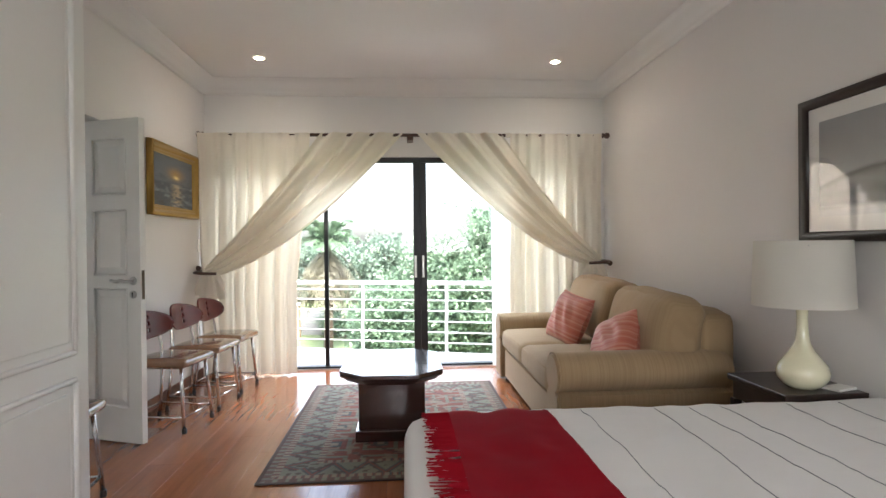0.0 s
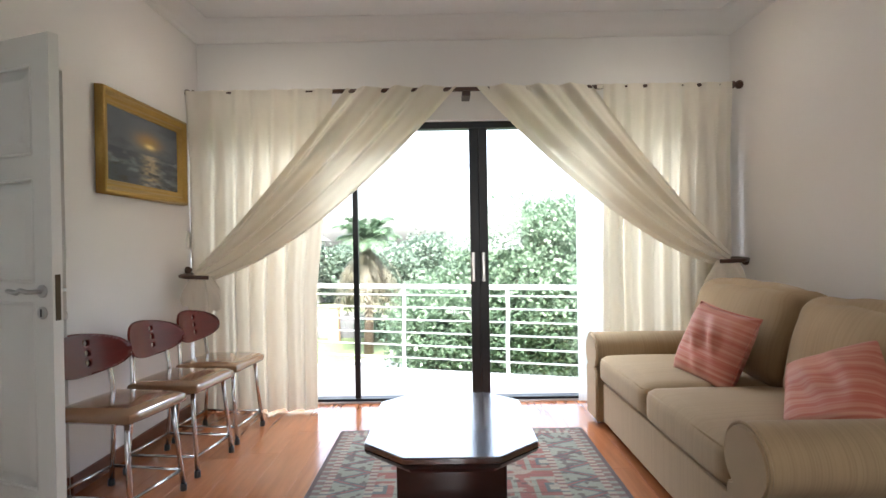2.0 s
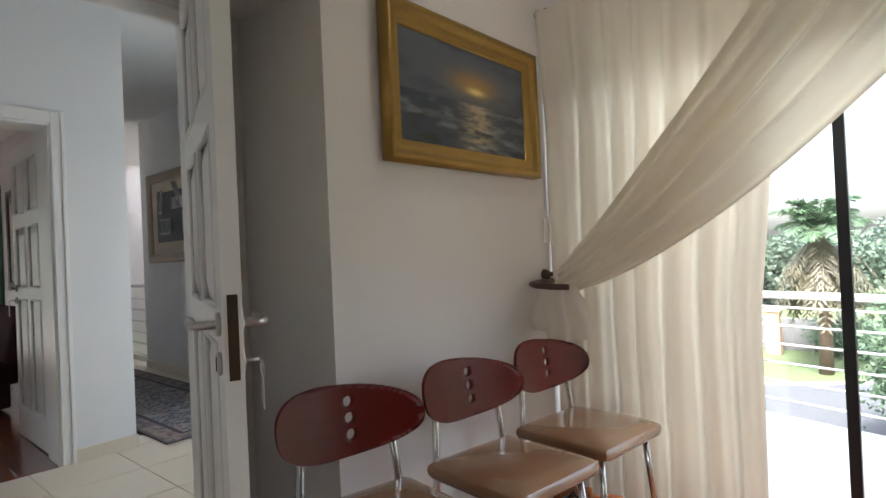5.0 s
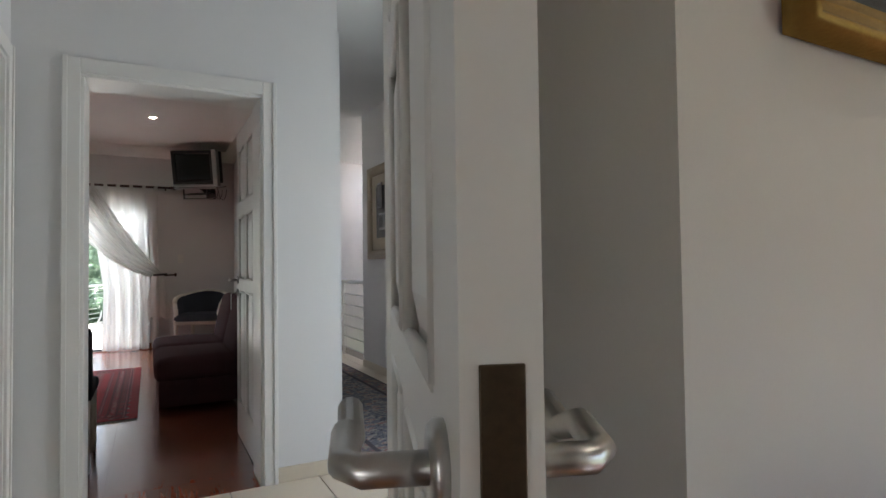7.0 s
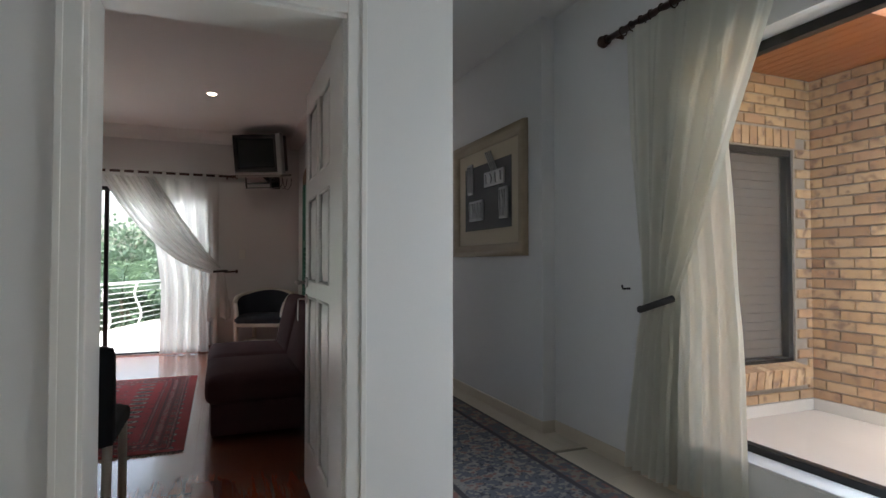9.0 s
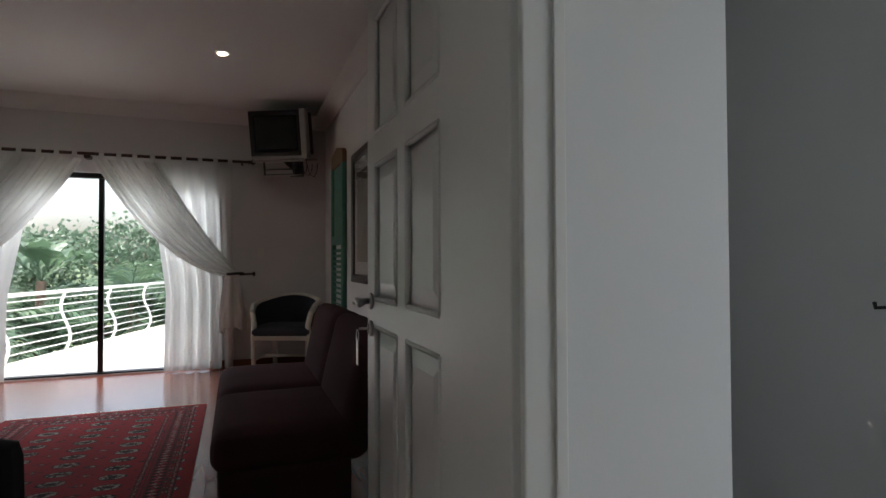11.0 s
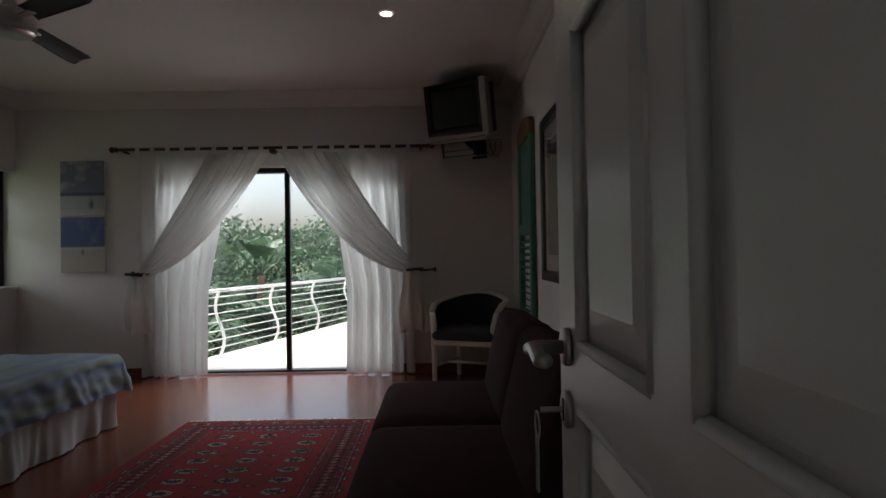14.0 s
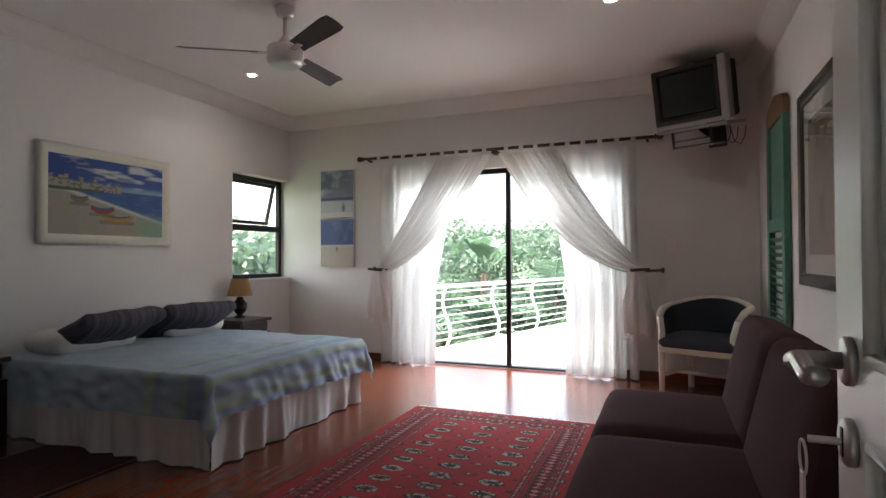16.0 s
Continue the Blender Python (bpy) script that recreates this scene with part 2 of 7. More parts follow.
def tube(points, radius, bm=None, sides=10, closed=False, taper=None):
    """A round bar along a line of points."""
    bm = bm or bmesh.new()
    pts = [Vector(p) for p in points]
    rings, up = [], None
    for i, p in enumerate(pts):
        a, b = pts[max(i - 1, 0)], pts[min(i + 1, len(pts) - 1)]
        if closed:
            a, b = pts[i - 1], pts[(i + 1) % len(pts)]
        d = (b - a).normalized()
        if up is None:
            up = d.orthogonal()
        up = (up - d * up.dot(d)).normalized()
        side = d.cross(up)
        r = radius * (taper[i] if taper else 1.0)
        rings.append([bm.verts.new(p + (up * math.cos(2 * math.pi * k / sides) + side * math.sin(2 * math.pi * k / sides)) * r) for k in range(sides)])
    for i in range(len(rings) - (0 if closed else 1)):
        r0, r1 = rings[i], rings[(i + 1) % len(rings)]
        for k in range(sides):
            bm.faces.new((r0[k], r0[(k + 1) % sides], r1[(k + 1) % sides], r1[k]))
    if not closed:
        bm.faces.new(rings[0][::-1])
        bm.faces.new(rings[-1])
    return smooth(bm)


def lathe(profile, bm=None, sides=24, at=(0, 0, 0)):
    """Turns a profile of (radius, height) about the upright axis."""
    bm = bm or bmesh.new()
    rings = [[bm.verts.new((at[0] + r * math.cos(2 * math.pi * k / sides), at[1] + r * math.sin(2 * math.pi * k / sides), at[2] + z)) for k in range(sides)] for r, z in profile]
    for a, b in zip(rings, rings[1:]):
        for k in range(sides):
            bm.faces.new((a[k], a[(k + 1) % sides], b[(k + 1) % sides], b[k]))
    bm.faces.new(rings[0][::-1])
    bm.faces.new(rings[-1])
    return smooth(bm)


def soft_box(size, r, n=10, bulge=(0, 0, 0), at=(0, 0, 0), turn=None, wobble=0.0, seed=0.0):
    """A cushion: a rounded box with bulging faces and small uneven dents."""
    bm = bmesh.new()
    bmesh.ops.create_cube(bm, size=2.0)
    bmesh.ops.subdivide_edges(bm, edges=list(bm.edges), cuts=n - 1, use_grid_fill=True)
    verts = list(bm.verts)
    half = Vector(size) / 2
    for v in verts:
        p = v.co.copy()
        q = Vector(math.copysign(abs(c) ** 0.75, c) * h for c, h in zip(p, half))
        inner = Vector(max(-h + r, min(h - r, c)) for c, h in zip(q, half))
        d = q - inner
        if d.length > 1e-6:
            q = inner + d.normalized() * r
        for a in range(3):
            if bulge[a]:
                b, c = (a + 1) % 3, (a + 2) % 3
                q[a] += math.copysign(bulge[a] * (1 - p[b] ** 2) * (1 - p[c] ** 2), p[a]) if abs(p[a]) > 0.3 else 0
        if wobble:
            q += noise.noise_vector(q * 6 + Vector((seed, seed * 1.7, 0))) * wobble
        if turn:
            q = turn @ q
        v.co = q + Vector(at)
    return smooth(bm, 60)


def sheet(fn, nu, nv, bm=None, closed_u=False):
    """A surface of nu by nv patches from fn(u, v), u and v from 0 to 1."""
    bm = bm or bmesh.new()
    grid = [[bm.verts.new(fn(i / nu, j / nv)) for j in range(nv + 1)] for i in range(nu + 1)]
    for i in range(nu):
        for j in range(nv):
            bm.faces.new((grid[i][j], grid[i + 1][j], grid[i + 1][j + 1], grid[i][j + 1]))
    return smooth(bm, 80)


def painted(name, fn, w, h, nu, nv, m, material, parent=None, thick=0.0, label=""):
    """A flat panel of nu by nv small cells in the local x-z plane, coloured by fn(u, v), with v upward."""
    xs, zs = np.linspace(0, w, nu + 1), np.linspace(0, h, nv + 1)
    gx, gz = np.meshgrid(xs, zs, indexing="ij")
    verts = np.stack([gx, np.zeros_like(gx), gz], -1).reshape(-1, 3)
    idx = np.arange((nu + 1) * (nv + 1)).reshape(nu + 1, nv + 1)
    faces = np.stack([idx[:-1, :-1], idx[1:, :-1], idx[1:, 1:], idx[:-1, 1:]], -1).reshape(-1, 4)
    mesh = bpy.data.meshes.new(name)
    mesh.from_pydata([tuple(v) for v in (np.array([m @ Vector(v) for v in verts]))], [], faces.tolist())
    at = mesh.color_attributes.new("paint", "FLOAT_COLOR", "POINT")
    U, V = gx / w, gz / h
    col = np.ones((verts.shape[0], 4), np.float32)
    col[:, :3] = np.clip(fn(U, V), 0, 1).reshape(-1, 3)
    at.data.foreach_set("color", col.ravel())
    mesh.materials.append(material)
    ob = new(name, mesh)
    if parent is not None:
        ob.parent = parent
    return tagged(ob, label)


def vnoise(u, v, seed=0, octaves=4):
    """Smooth value noise on arrays."""
    out, amp, tot = np.zeros_like(u), 1.0, 0.0
    rng = np.random.RandomState(seed)
    table = rng.rand(64, 64)
    for _ in range(octaves):
        iu, iv = np.floor(u).astype(int), np.floor(v).astype(int)
        fu, fv = u - iu, v - iv
        fu, fv = fu * fu * (3 - 2 * fu), fv * fv * (3 - 2 * fv)
        g = lambda a, b: table[(iu + a) % 64, (iv + b) % 64]
        out += amp * ((g(0, 0) * (1 - fu) + g(1, 0) * fu) * (1 - fv) + (g(0, 1) * (1 - fu) + g(1, 1) * fu) * fv)
        tot += amp
        u, v, amp = u * 2 + 7, v * 2 + 3, amp / 2
    return out / tot


def blend(*layers):
    """Colour layers: the first is a colour, each further one (mask, colour)."""
    base, *rest = layers
    out = np.array(base, float) if not isinstance(base, tuple) else None
    for mask, colour in rest:
        if out is None:
            out = np.ones(mask.shape + (3,)) * np.array(base)
        k = np.clip(mask, 0, 1)[..., None]
        out = out * (1 - k) + np.array(colour) * k
    return out


def setting(name, bm, material, label="", category=""):
    ob = part(name, bm, material, None, label)
    return tagged(ob, label, category or name.split("_")[0], kind="structure")


# ---------------------------------------------------------------- plan, in metres
CEILING, CORNICE = 2.83, 2.69
R1L, R1R, R1N, R1S = -1.56, 2.37, 6.24, -1.6      # first room: inner faces
DOORW = (-2.18, -2.06)                            # wall with the first doorway
D1 = (3.76, 4.62)                                 # first doorway
D2 = (3.85, 4.675)                                # second doorway, in the wall at D2W
D2W = (-4.30, -4.07)
RECESS = (4.77, 2.035)                            # north side and height of the door recess
R2W, R2S, R2N = -9.94, 0.27, 5.26                 # second room: inner faces
DOORH = 2.04


def wall(name, x0, y0, x1, y1, z0=0.0, z1=CEILING, material=WALL, label="", holes=()):
    """A wall block with rectangular openings (a, b, z0, z1) along its longer side, built of butted pieces in one mesh."""
    bm = bmesh.new()
    along_x = abs(x1 - x0) > abs(y1 - y0)
    lo, hi = (x0, x1) if along_x else (y0, y1)

    def piece(a, b, c, d):
        if b - a > 1e-4 and d - c > 1e-4:
            box(*((a, y0, c, b, y1, d) if along_x else (x0, a, c, x1, b, d)), bm=bm)

    at = lo
    for a, b, c, d in sorted(holes):
        piece(at, a, z0, z1)
        piece(a, b, z0, c)
        piece(a, b, d, z1)
        at = b
    piece(at, hi, z0, z1)
    return setting(name, bm, material, label or "painted plaster wall", "wall")


wall("wall_north_bedroom", -1.76, R1N, 2.57, R1N + 0.22, holes=[(-1.3, 1.95, -0.2, 2.1)], label="cream painted wall round the sliding balcony door")
wall("wall_east_bedroom", R1R, R1S, R1R + 0.2, R1N, label="cream painted bedroom wall")
wall("wall_south_bedroom", -2.3, R1S - 0.2, R1R + 0.2, R1S, holes=[(0.25, 1.95, 0.95, 2.1)], label="cream painted wall with an added window opening behind the bed")
wall("wall_west_bedroom", R1L - 0.2, RECESS[0], R1L, R1N, label="cream painted bedroom wall")
wall("wall_recess", DOORW[1], RECESS[0], R1L - 0.2, RECESS[0] + 0.12, label="cream painted side of the door recess")
wall("wall_bulkhead", DOORW[1], 2.93, R1L, RECESS[0], RECESS[1], label="cream painted bulkhead over the door recess")
wall("wall_doorway", DOORW[0], R1S, DOORW[1], RECESS[0] + 0.12, holes=[(D1[0], D1[1], 0, DOORH)], label="cream painted wall with a doorway")
wall("wall_hall_south", D2W[1], 3.40, DOORW[0], 3.60, material=WALL_WHITE, holes=[(-3.98, -3.20, 0, DOORH)], label="white painted hall wall with a door")
wall("wall_hall_west", D2W[0], 0.07, D2W[1], 5.075, material=WALL_WHITE, holes=[(D2[0], D2[1], 0, DOORH)], label="white painted wall with a doorway")
wall("wall_corridor_stub", -5.05, 4.94, D2W[0], 5.0749, material=WALL_WHITE)
wall("wall_north_second", R2W - 0.2, R2N, -5.05, R2N + 0.1, material=WALL_WHITE, label="pale painted wall of the second bedroom")
wall("wall_hall_north", -5.37, 6.38, -1.76, 6.58, material=WALL_WHITE, holes=[(-4.2, -2.35, 0.27, 2.14)], label="white painted hall wall round a low window")
wall("wall_corridor_north", -7.08, 6.28, -5.37, 6.44, material=WALL_WHITE, label="white painted corridor wall")
wall("wall_hall_east", R1L - 0.2, RECESS[0] + 0.12, R1L - 0.1, 6.38, material=WALL_WHITE)
wall("wall_corridor_end", -10.2, R2N + 0.1, -10.0, 8.2, -1.5, material=WALL, label="cream painted wall beyond the stairs")
wall("wall_stairwell", -10.0, 8.0, -6.9, 8.2, -1.5, material=WALL)
wall("wall_stairwell_side", -7.08, 6.44, -6.92, 8.0, -1.5, material=WALL)
wall("wall_west_second", R2W - 0.2, R2S - 0.2, R2W, R2N, material=WALL_WHITE, holes=[(1.74, 4.06, -0.2, 2.09)], label="pale painted wall round the sliding balcony door")
wall("wall_south_second", R2W, R2S - 0.2, D2W[0], R2S, material=WALL_WHITE, holes=[(R2W, -8.98, 0.93, 2.08)], label="pale painted wall with a corner window")

wall("wall_corridor_jog", -5.05, 5.0749, -4.95, R2N + 0.1, material=WALL_WHITE)

setting("ceiling_bedrooms", box(-10.2, R1S - 0.2, CEILING, 2.57, 6.60, CEILING + 0.2), CEIL, "off-white painted plaster ceiling", "ceiling")
# slab and eaves added out of view to keep sun off the south windows
setting("roof", box(-11.0, -3.4, CEILING + 0.201, 2.9, 6.62, CEILING + 0.3), CEIL, "added pale roof slab, deep eaves out of view block the sun", "roof")
# unseen ceiling stops short; the open slot is added to brighten the stairwell
setting("ceiling_stairwell", box(-10.2, 6.601, CEILING, -6.92, 7.40, CEILING + 0.2), CEIL, "off-white ceiling cut short, added slot out of view lets sky light in", "ceiling")
setting("stairwell_floor", box(-10.2, 6.44, -1.7, -6.92, 8.2, -1.5), TILE, "beige tiled stair landing below", "floor")


def cornice(name, corners, material=CEIL):
    """A coved plaster cornice run inside a room; corners go round with the room on the left hand side."""
    bm = bmesh.new()
    prof = [(0.0, 0.0), (0.012, 0.0), (0.016, 0.016), (0.03, 0.022), (0.045, 0.05), (0.075, 0.085), (0.105, 0.1), (0.11, 0.122), (0.125, 0.127), (0.125, CEILING - CORNICE + 0.002)]
    n = len(corners)
    rings = []
    for i, c in enumerate(corners):
        a, b = Vector(corners[i - 1]), Vector(corners[(i + 1) % n])
        c = Vector(c)
        d0, d1 = (c - a).normalized(), (b - c).normalized()
        n0, n1 = Vector((-d0.y, d0.x)), Vector((-d1.y, d1.x))
        m = (n0 + n1) / (1 + n0.dot(n1))
        rings.append([bm.verts.new((*(c + m * o), CORNICE + z)) for o, z in prof])
    for i in range(n):
        r0, r1 = rings[i], rings[(i + 1) % n]
        for k in range(len(prof) - 1):
            bm.faces.new((r0[k], r1[k], r1[k + 1], r0[k + 1]))
    return setting(name, smooth(bm, 50), material, "moulded off-white plaster cornice", "trim")


cornice("cornice_bedroom", [(DOORW[1], R1S), (R1R, R1S), (R1R, R1N), (R1L, R1N), (R1L, 2.93), (DOORW[1], 2.93)])
cornice("cornice_second", [(R2W, R2S), (D2W[0], R2S), (D2W[0], 4.94), (-5.05, 4.94), (-5.05, R2N), (R2W, R2N)])

# floors: a slab under each, boards and tiles are laid last
setting("floor_bedroom", box(DOORW[1] - 0.06, R1S, -0.15, R1R, R1N + 0.05, -0.006), GROUT, "reddish wood laminate floor", "floor")
setting("floor_hall", box(-10.2, 3.40, -0.15, DOORW[1] - 0.06, 6.58, -0.008), GROUT, "beige ceramic tile floor of the hall", "floor")
setting("floor_second", box(R2W - 0.05, R2S, -0.15, D2W[0] + 0.04, R2N, -0.0061), GROUT, "dark red wood laminate floor", "floor")


def skirting(name, x0, y0, x1, y1, material, h=0.09, t=0.015):
    bm = box(min(x0, x1), min(y0, y1), 0, max(x0, x1), max(y0, y1), h, 0.004)
    return setting(name, bm, material, "skirting board along the wall", "baseboard")


skirting("baseboard_bedroom_west", R1L, RECESS[0], R1L + 0.015, R1N - 0.015, SKIRT)
skirting("baseboard_bedroom_north", R1L, R1N - 0.015, -1.32, R1N, SKIRT)
skirting("baseboard_bedroom_east", R1R - 0.015, R1S, R1R, R1N, SKIRT)
skirting("baseboard_recess", DOORW[1] + 0.03, RECESS[0] - 0.015, R1L, RECESS[0], SKIRT)
skirting("baseboard_second_west", R2W, R2S, R2W + 0.015, 1.70, SKIRT)
skirting("baseboard_second_west", R2W, 4.02, R2W + 0.015, R2N, SKIRT)
skirting("baseboard_second_north", R2W + 0.015, R2N - 0.015, -5.05, R2N, SKIRT)
skirting("baseboard_second_south", R2W + 0.015, R2S, D2W[0], R2S + 0.015, SKIRT)
skirting("baseboard_hall_corner", D2W[1], 4.72, D2W[1] + 0.012, 5.087, TILE, 0.08)
skirting("baseboard_corridor", -7.08, 6.268, -5.37, 6.28, TILE, 0.08)
skirting("baseboard_hall_north", -5.37, 6.368, -2.2, 6.38, TILE, 0.08)
skirting("baseboard_corridor_step", -5.37, 6.268, -5.358, 6.38, TILE, 0.08)

# ---------------------------------------------------------------- sliding doors and windows


def sliding_door(name, m, width, height, bars, label):
    """Dark aluminium sliding door in local x (along) and z; bars: (x0, x1) of uprights."""
    t = thing(name, m, label, "door", kind="structure")
    part("door_frame", box(0, 0, height - 0.05, width, 0.09, height, 0.003), ALU, t)
    part("door_frame", box(0, 0, -0.02, width, 0.10, 0.03, 0.003), ALU, t)
    part("track", box(0.05, -0.02, -0.008, width - 0.05, 0.0, 0.012, 0.002), STEEL, t)
    for x in (0, width - 0.05):
        part("door_frame", box(x, 0.001, 0.031, x + 0.05, 0.089, height - 0.051, 0.003), ALU, t)
    xs = [0.05] + [v for b in bars for v in b] + [width - 0.05]
    for i, (a, b) in enumerate(bars):
        part("stile", box(a, 0.012, 0.031, b, 0.06, height - 0.051, 0.003), ALU, t)
    for i in range(0, len(xs), 2):
        pane = part("pane", box(xs[i], 0.034, 0.031, xs[i + 1], 0.040, height - 0.051), GLASS, t, "clear glass")
        pane.visible_shadow = False
    return t


door_a = sliding_door("door_sliding_1", pose(-1.3, R1N + 0.06, 0), 3.25, 2.1, [(0.86, 0.90), (1.745, 1.8145), (1.815, 1.88)], "dark bronze aluminium sliding balcony door, closed")
for i in (0, 1):
    part("handle", box(1.765 + 0.075 * i - 0.012, -0.016, 0.90, 1.765 + 0.075 * i + 0.012, 0.012, 1.12, 0.006), STEEL, door_a, "silver pull handle")
sliding_door("door_sliding_2", pose(R2W - 0.06, 1.74, 0, 0, 0, 90), 2.32, 2.09, [(1.20, 1.25)], "dark aluminium sliding balcony door, closed")

# corner window of the second room: fixed lower pane, top-hung upper sash standing ajar
win = thing("window_1", pose(-8.98, R2S - 0.17, 0.93, 0, 0, 180), "dark bronze window, upper sash standing ajar", "window", kind="structure")
WW, WH, WM = 0.955, 1.15, 0.57
part("window_frame", box(0, -0.05, 0, WW, 0, 0.05, 0.003), ALU, win)
part("window_frame", box(0, -0.05, WH - 0.05, WW, 0, WH, 0.003), ALU, win)
part("window_frame", box(0, -0.049, 0.051, 0.05, -0.001, WH - 0.051, 0.003), ALU, win)
part("window_frame", box(WW - 0.05, -0.049, 0.051, WW, -0.001, WH - 0.051, 0.003), ALU, win)
part("transom", box(0.051, -0.048, WM - 0.035, WW - 0.051, -0.002, WM + 0.035, 0.003), ALU, win)
part("pane", box(0.05, -0.028, 0.05, WW - 0.05, -0.022, WM - 0.035), GLASS, win).visible_shadow = False
bm = bmesh.new()
sw, sh = WW - 0.11, WH - WM - 0.09
for b in ((0, 0, sw, 0.04), (0, sh - 0.04, sw, sh), (0, 0.041, 0.04, sh - 0.041), (sw - 0.04, 0.041, sw, sh - 0.041)):
    box(b[0], 0, b[1], b[2], 0.03, b[3], 0.003, bm=bm)
sash_m = pose(0.055, -0.01, WH - 0.05, 14, 0, 0) @ pose(0, 0, -sh)
bm.transform(sash_m)
sash = part("sash", bm, ALU, win)
bm = box(0.04, 0.012, 0.04, sw - 0.04, 0.018, sh - 0.04)
bm.transform(sash_m)
part("pane", bm, GLASS, sash).visible_shadow = False
part("latch", tube([(WW * 0.55, -0.03, WM + 0.03), (WW * 0.53, 0.03, WM + 0.09), (WW * 0.52, 0.05, WM + 0.14)], 0.006), ALU, win)
setting("window_sill", box(-9.935, R2S - 0.10, 0.90, -8.985, R2S + 0.02, 0.928, 0.004), WALL_WHITE, "white painted window sill", "sill")

# window added out of view in the south wall of the first bedroom
win = thing("window_4", pose(0.25, R1S - 0.14, 0.95), "dark aluminium window added out of view for a fill lamp", "window", kind="structure")
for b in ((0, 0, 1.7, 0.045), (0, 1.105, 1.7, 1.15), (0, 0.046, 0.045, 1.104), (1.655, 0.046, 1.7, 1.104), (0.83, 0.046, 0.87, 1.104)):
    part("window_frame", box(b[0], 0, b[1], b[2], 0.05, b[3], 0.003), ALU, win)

# low hall window
win = thing("window_2", pose(-4.2, 6.50, 0.27), "dark aluminium fixed hall window", "window", kind="structure")
for b in ((0, 0, 1.85, 0.045), (0, 1.825, 1.85, 1.87), (0, 0.046, 0.045, 1.824), (1.805, 0.046, 1.85, 1.824)):
    part("window_frame", box(b[0], 0, b[1], b[2], 0.05, b[3], 0.003), ALU, win)
part("pane", box(0.045, 0.02, 0.045, 1.805, 0.026, 1.825), GLASS, win).visible_shadow = False
setting("window_sill_hall", box(-4.199, 6.375, 0.272, -2.351, 6.499, 0.285, 0.004), WALL_WHITE, "white painted low window sill", "sill")

# ---------------------------------------------------------------- door frames and panelled doors


def panelled_leaf(t, w, h=2.02, thick=0.04, panels=None):
    """A six-panel leaf in local x from the hinge, faces at y = 0 and thick; raised panels and mouldings on both faces."""
    stile, bm = 0.105, bmesh.new()
    xs = [(stile, w / 2 - 0.042), (w / 2 + 0.042, w - stile)]
    zs = [(0.22, 0.96), (1.045, 1.45), (1.55, 1.90)]
    body = [(0, 0, w, zs[0][0]), (0, zs[0][1], w, zs[1][0]), (0, zs[1][1], w, zs[2][0]), (0, zs[2][1], w, h)]
    for x0, z0, x1, z1 in body:
        box(x0, 0, z0, x1, thick, z1, bm=bm)
    for z0, z1 in zs:
        for x0, x1 in ((0, stile), (w / 2 - 0.042, w / 2 + 0.042), (w - stile, w)):
            box(x0, 0, z0, x1, thick, z1, bm=bm)
    leaf = part("leaf", bm, DOORPAINT, t)
    for z0, z1 in zs:
        for x0, x1 in xs:
            bm = box(x0, 0.014, z0, x1, thick - 0.014, z1)
            for yy, s in ((0.014, -1), (thick - 0.014, 1)):
                # sloping raised field
                a, b, lift = 0.012, 0.05, 0.011
                out = [(x0 + a, z0 + a), (x1 - a, z0 + a), (x1 - a, z1 - a), (x0 + a, z1 - a)]
                inn = [(x0 + b, z0 + b), (x1 - b, z0 + b), (x1 - b, z1 - b), (x0 + b, z1 - b)]
                vo = [bm.verts.new((x, yy + s * 0.001, z)) for x, z in out]
                vi = [bm.verts.new((x, yy + s * lift, z)) for x, z in inn]
                for k in range(4):
                    q = (vo[k], vo[(k + 1) % 4], vi[(k + 1) % 4], vi[k])
                    bm.faces.new(q if s < 0 else q[::-1])
                bm.faces.new(vi if s < 0 else vi[::-1])
            part("panel", bm, DOORPAINT, leaf)
            for yy, s in ((0.0, 1), (thick, -1)):
                bm = bmesh.new()
                for q in (((x0, z0), (x1, z0)), ((x1, z0), (x1, z1)), ((x1, z1), (x0, z1)), ((x0, z1), (x0, z0))):
                    tube([(q[0][0], yy + s * 0.004, q[0][1]), (q[1][0], yy + s * 0.004, q[1][1])], 0.008, bm, 6)
                part("moulding", bm, DOORPAINT, leaf)
    return leaf


def lever_set(t, x, thick, z=1.01, toward=-1, key=False):
    """Lever handles with round roses on both faces of a leaf, and key roses below; toward: along x, the way that the levers point."""
    for yy, s in ((0.0, -1), (thick, 1)):
        rose = lathe([(0.026, 0), (0.026, 0.006), (0.023, 0.009)])
        rose.transform(pose(x, yy, z, 90 if s < 0 else -90))
        hd = part("handle", rose, STEEL, t, "satin steel lever handle")
        part("lever", tube([(x, yy, z), (x, yy + s * 0.045, z), (x + toward * 0.012, yy + s * 0.055, z), (x + toward * 0.045, yy + s * 0.055, z + 0.007), (x + toward * 0.075, yy + s * 0.053, z - 0.004), (x + toward * 0.12, yy + s * 0.055, z + 0.004)], 0.0095, sides=12), STEEL, hd)
        rose = lathe([(0.025, 0), (0.025, 0.006), (0.022, 0.009)])
        rose.transform(pose(x, yy, z - 0.085, 90 if s < 0 else -90))
        kr = part("key_rose", rose, STEEL, t)
        part("keyhole", box(x - 0.004, yy + s * 0.0085, z - 0.1, x + 0.004, yy + s * 0.0105, z - 0.07), BLACK, kr)


def lock_plate(t, x, thick, z=0.985):
    part("lock_plate", box(x, 0.009, z - 0.09, x + 0.002, thick - 0.009, z + 0.09, 0.0008), m_lock, t, "worn brass lock plate")


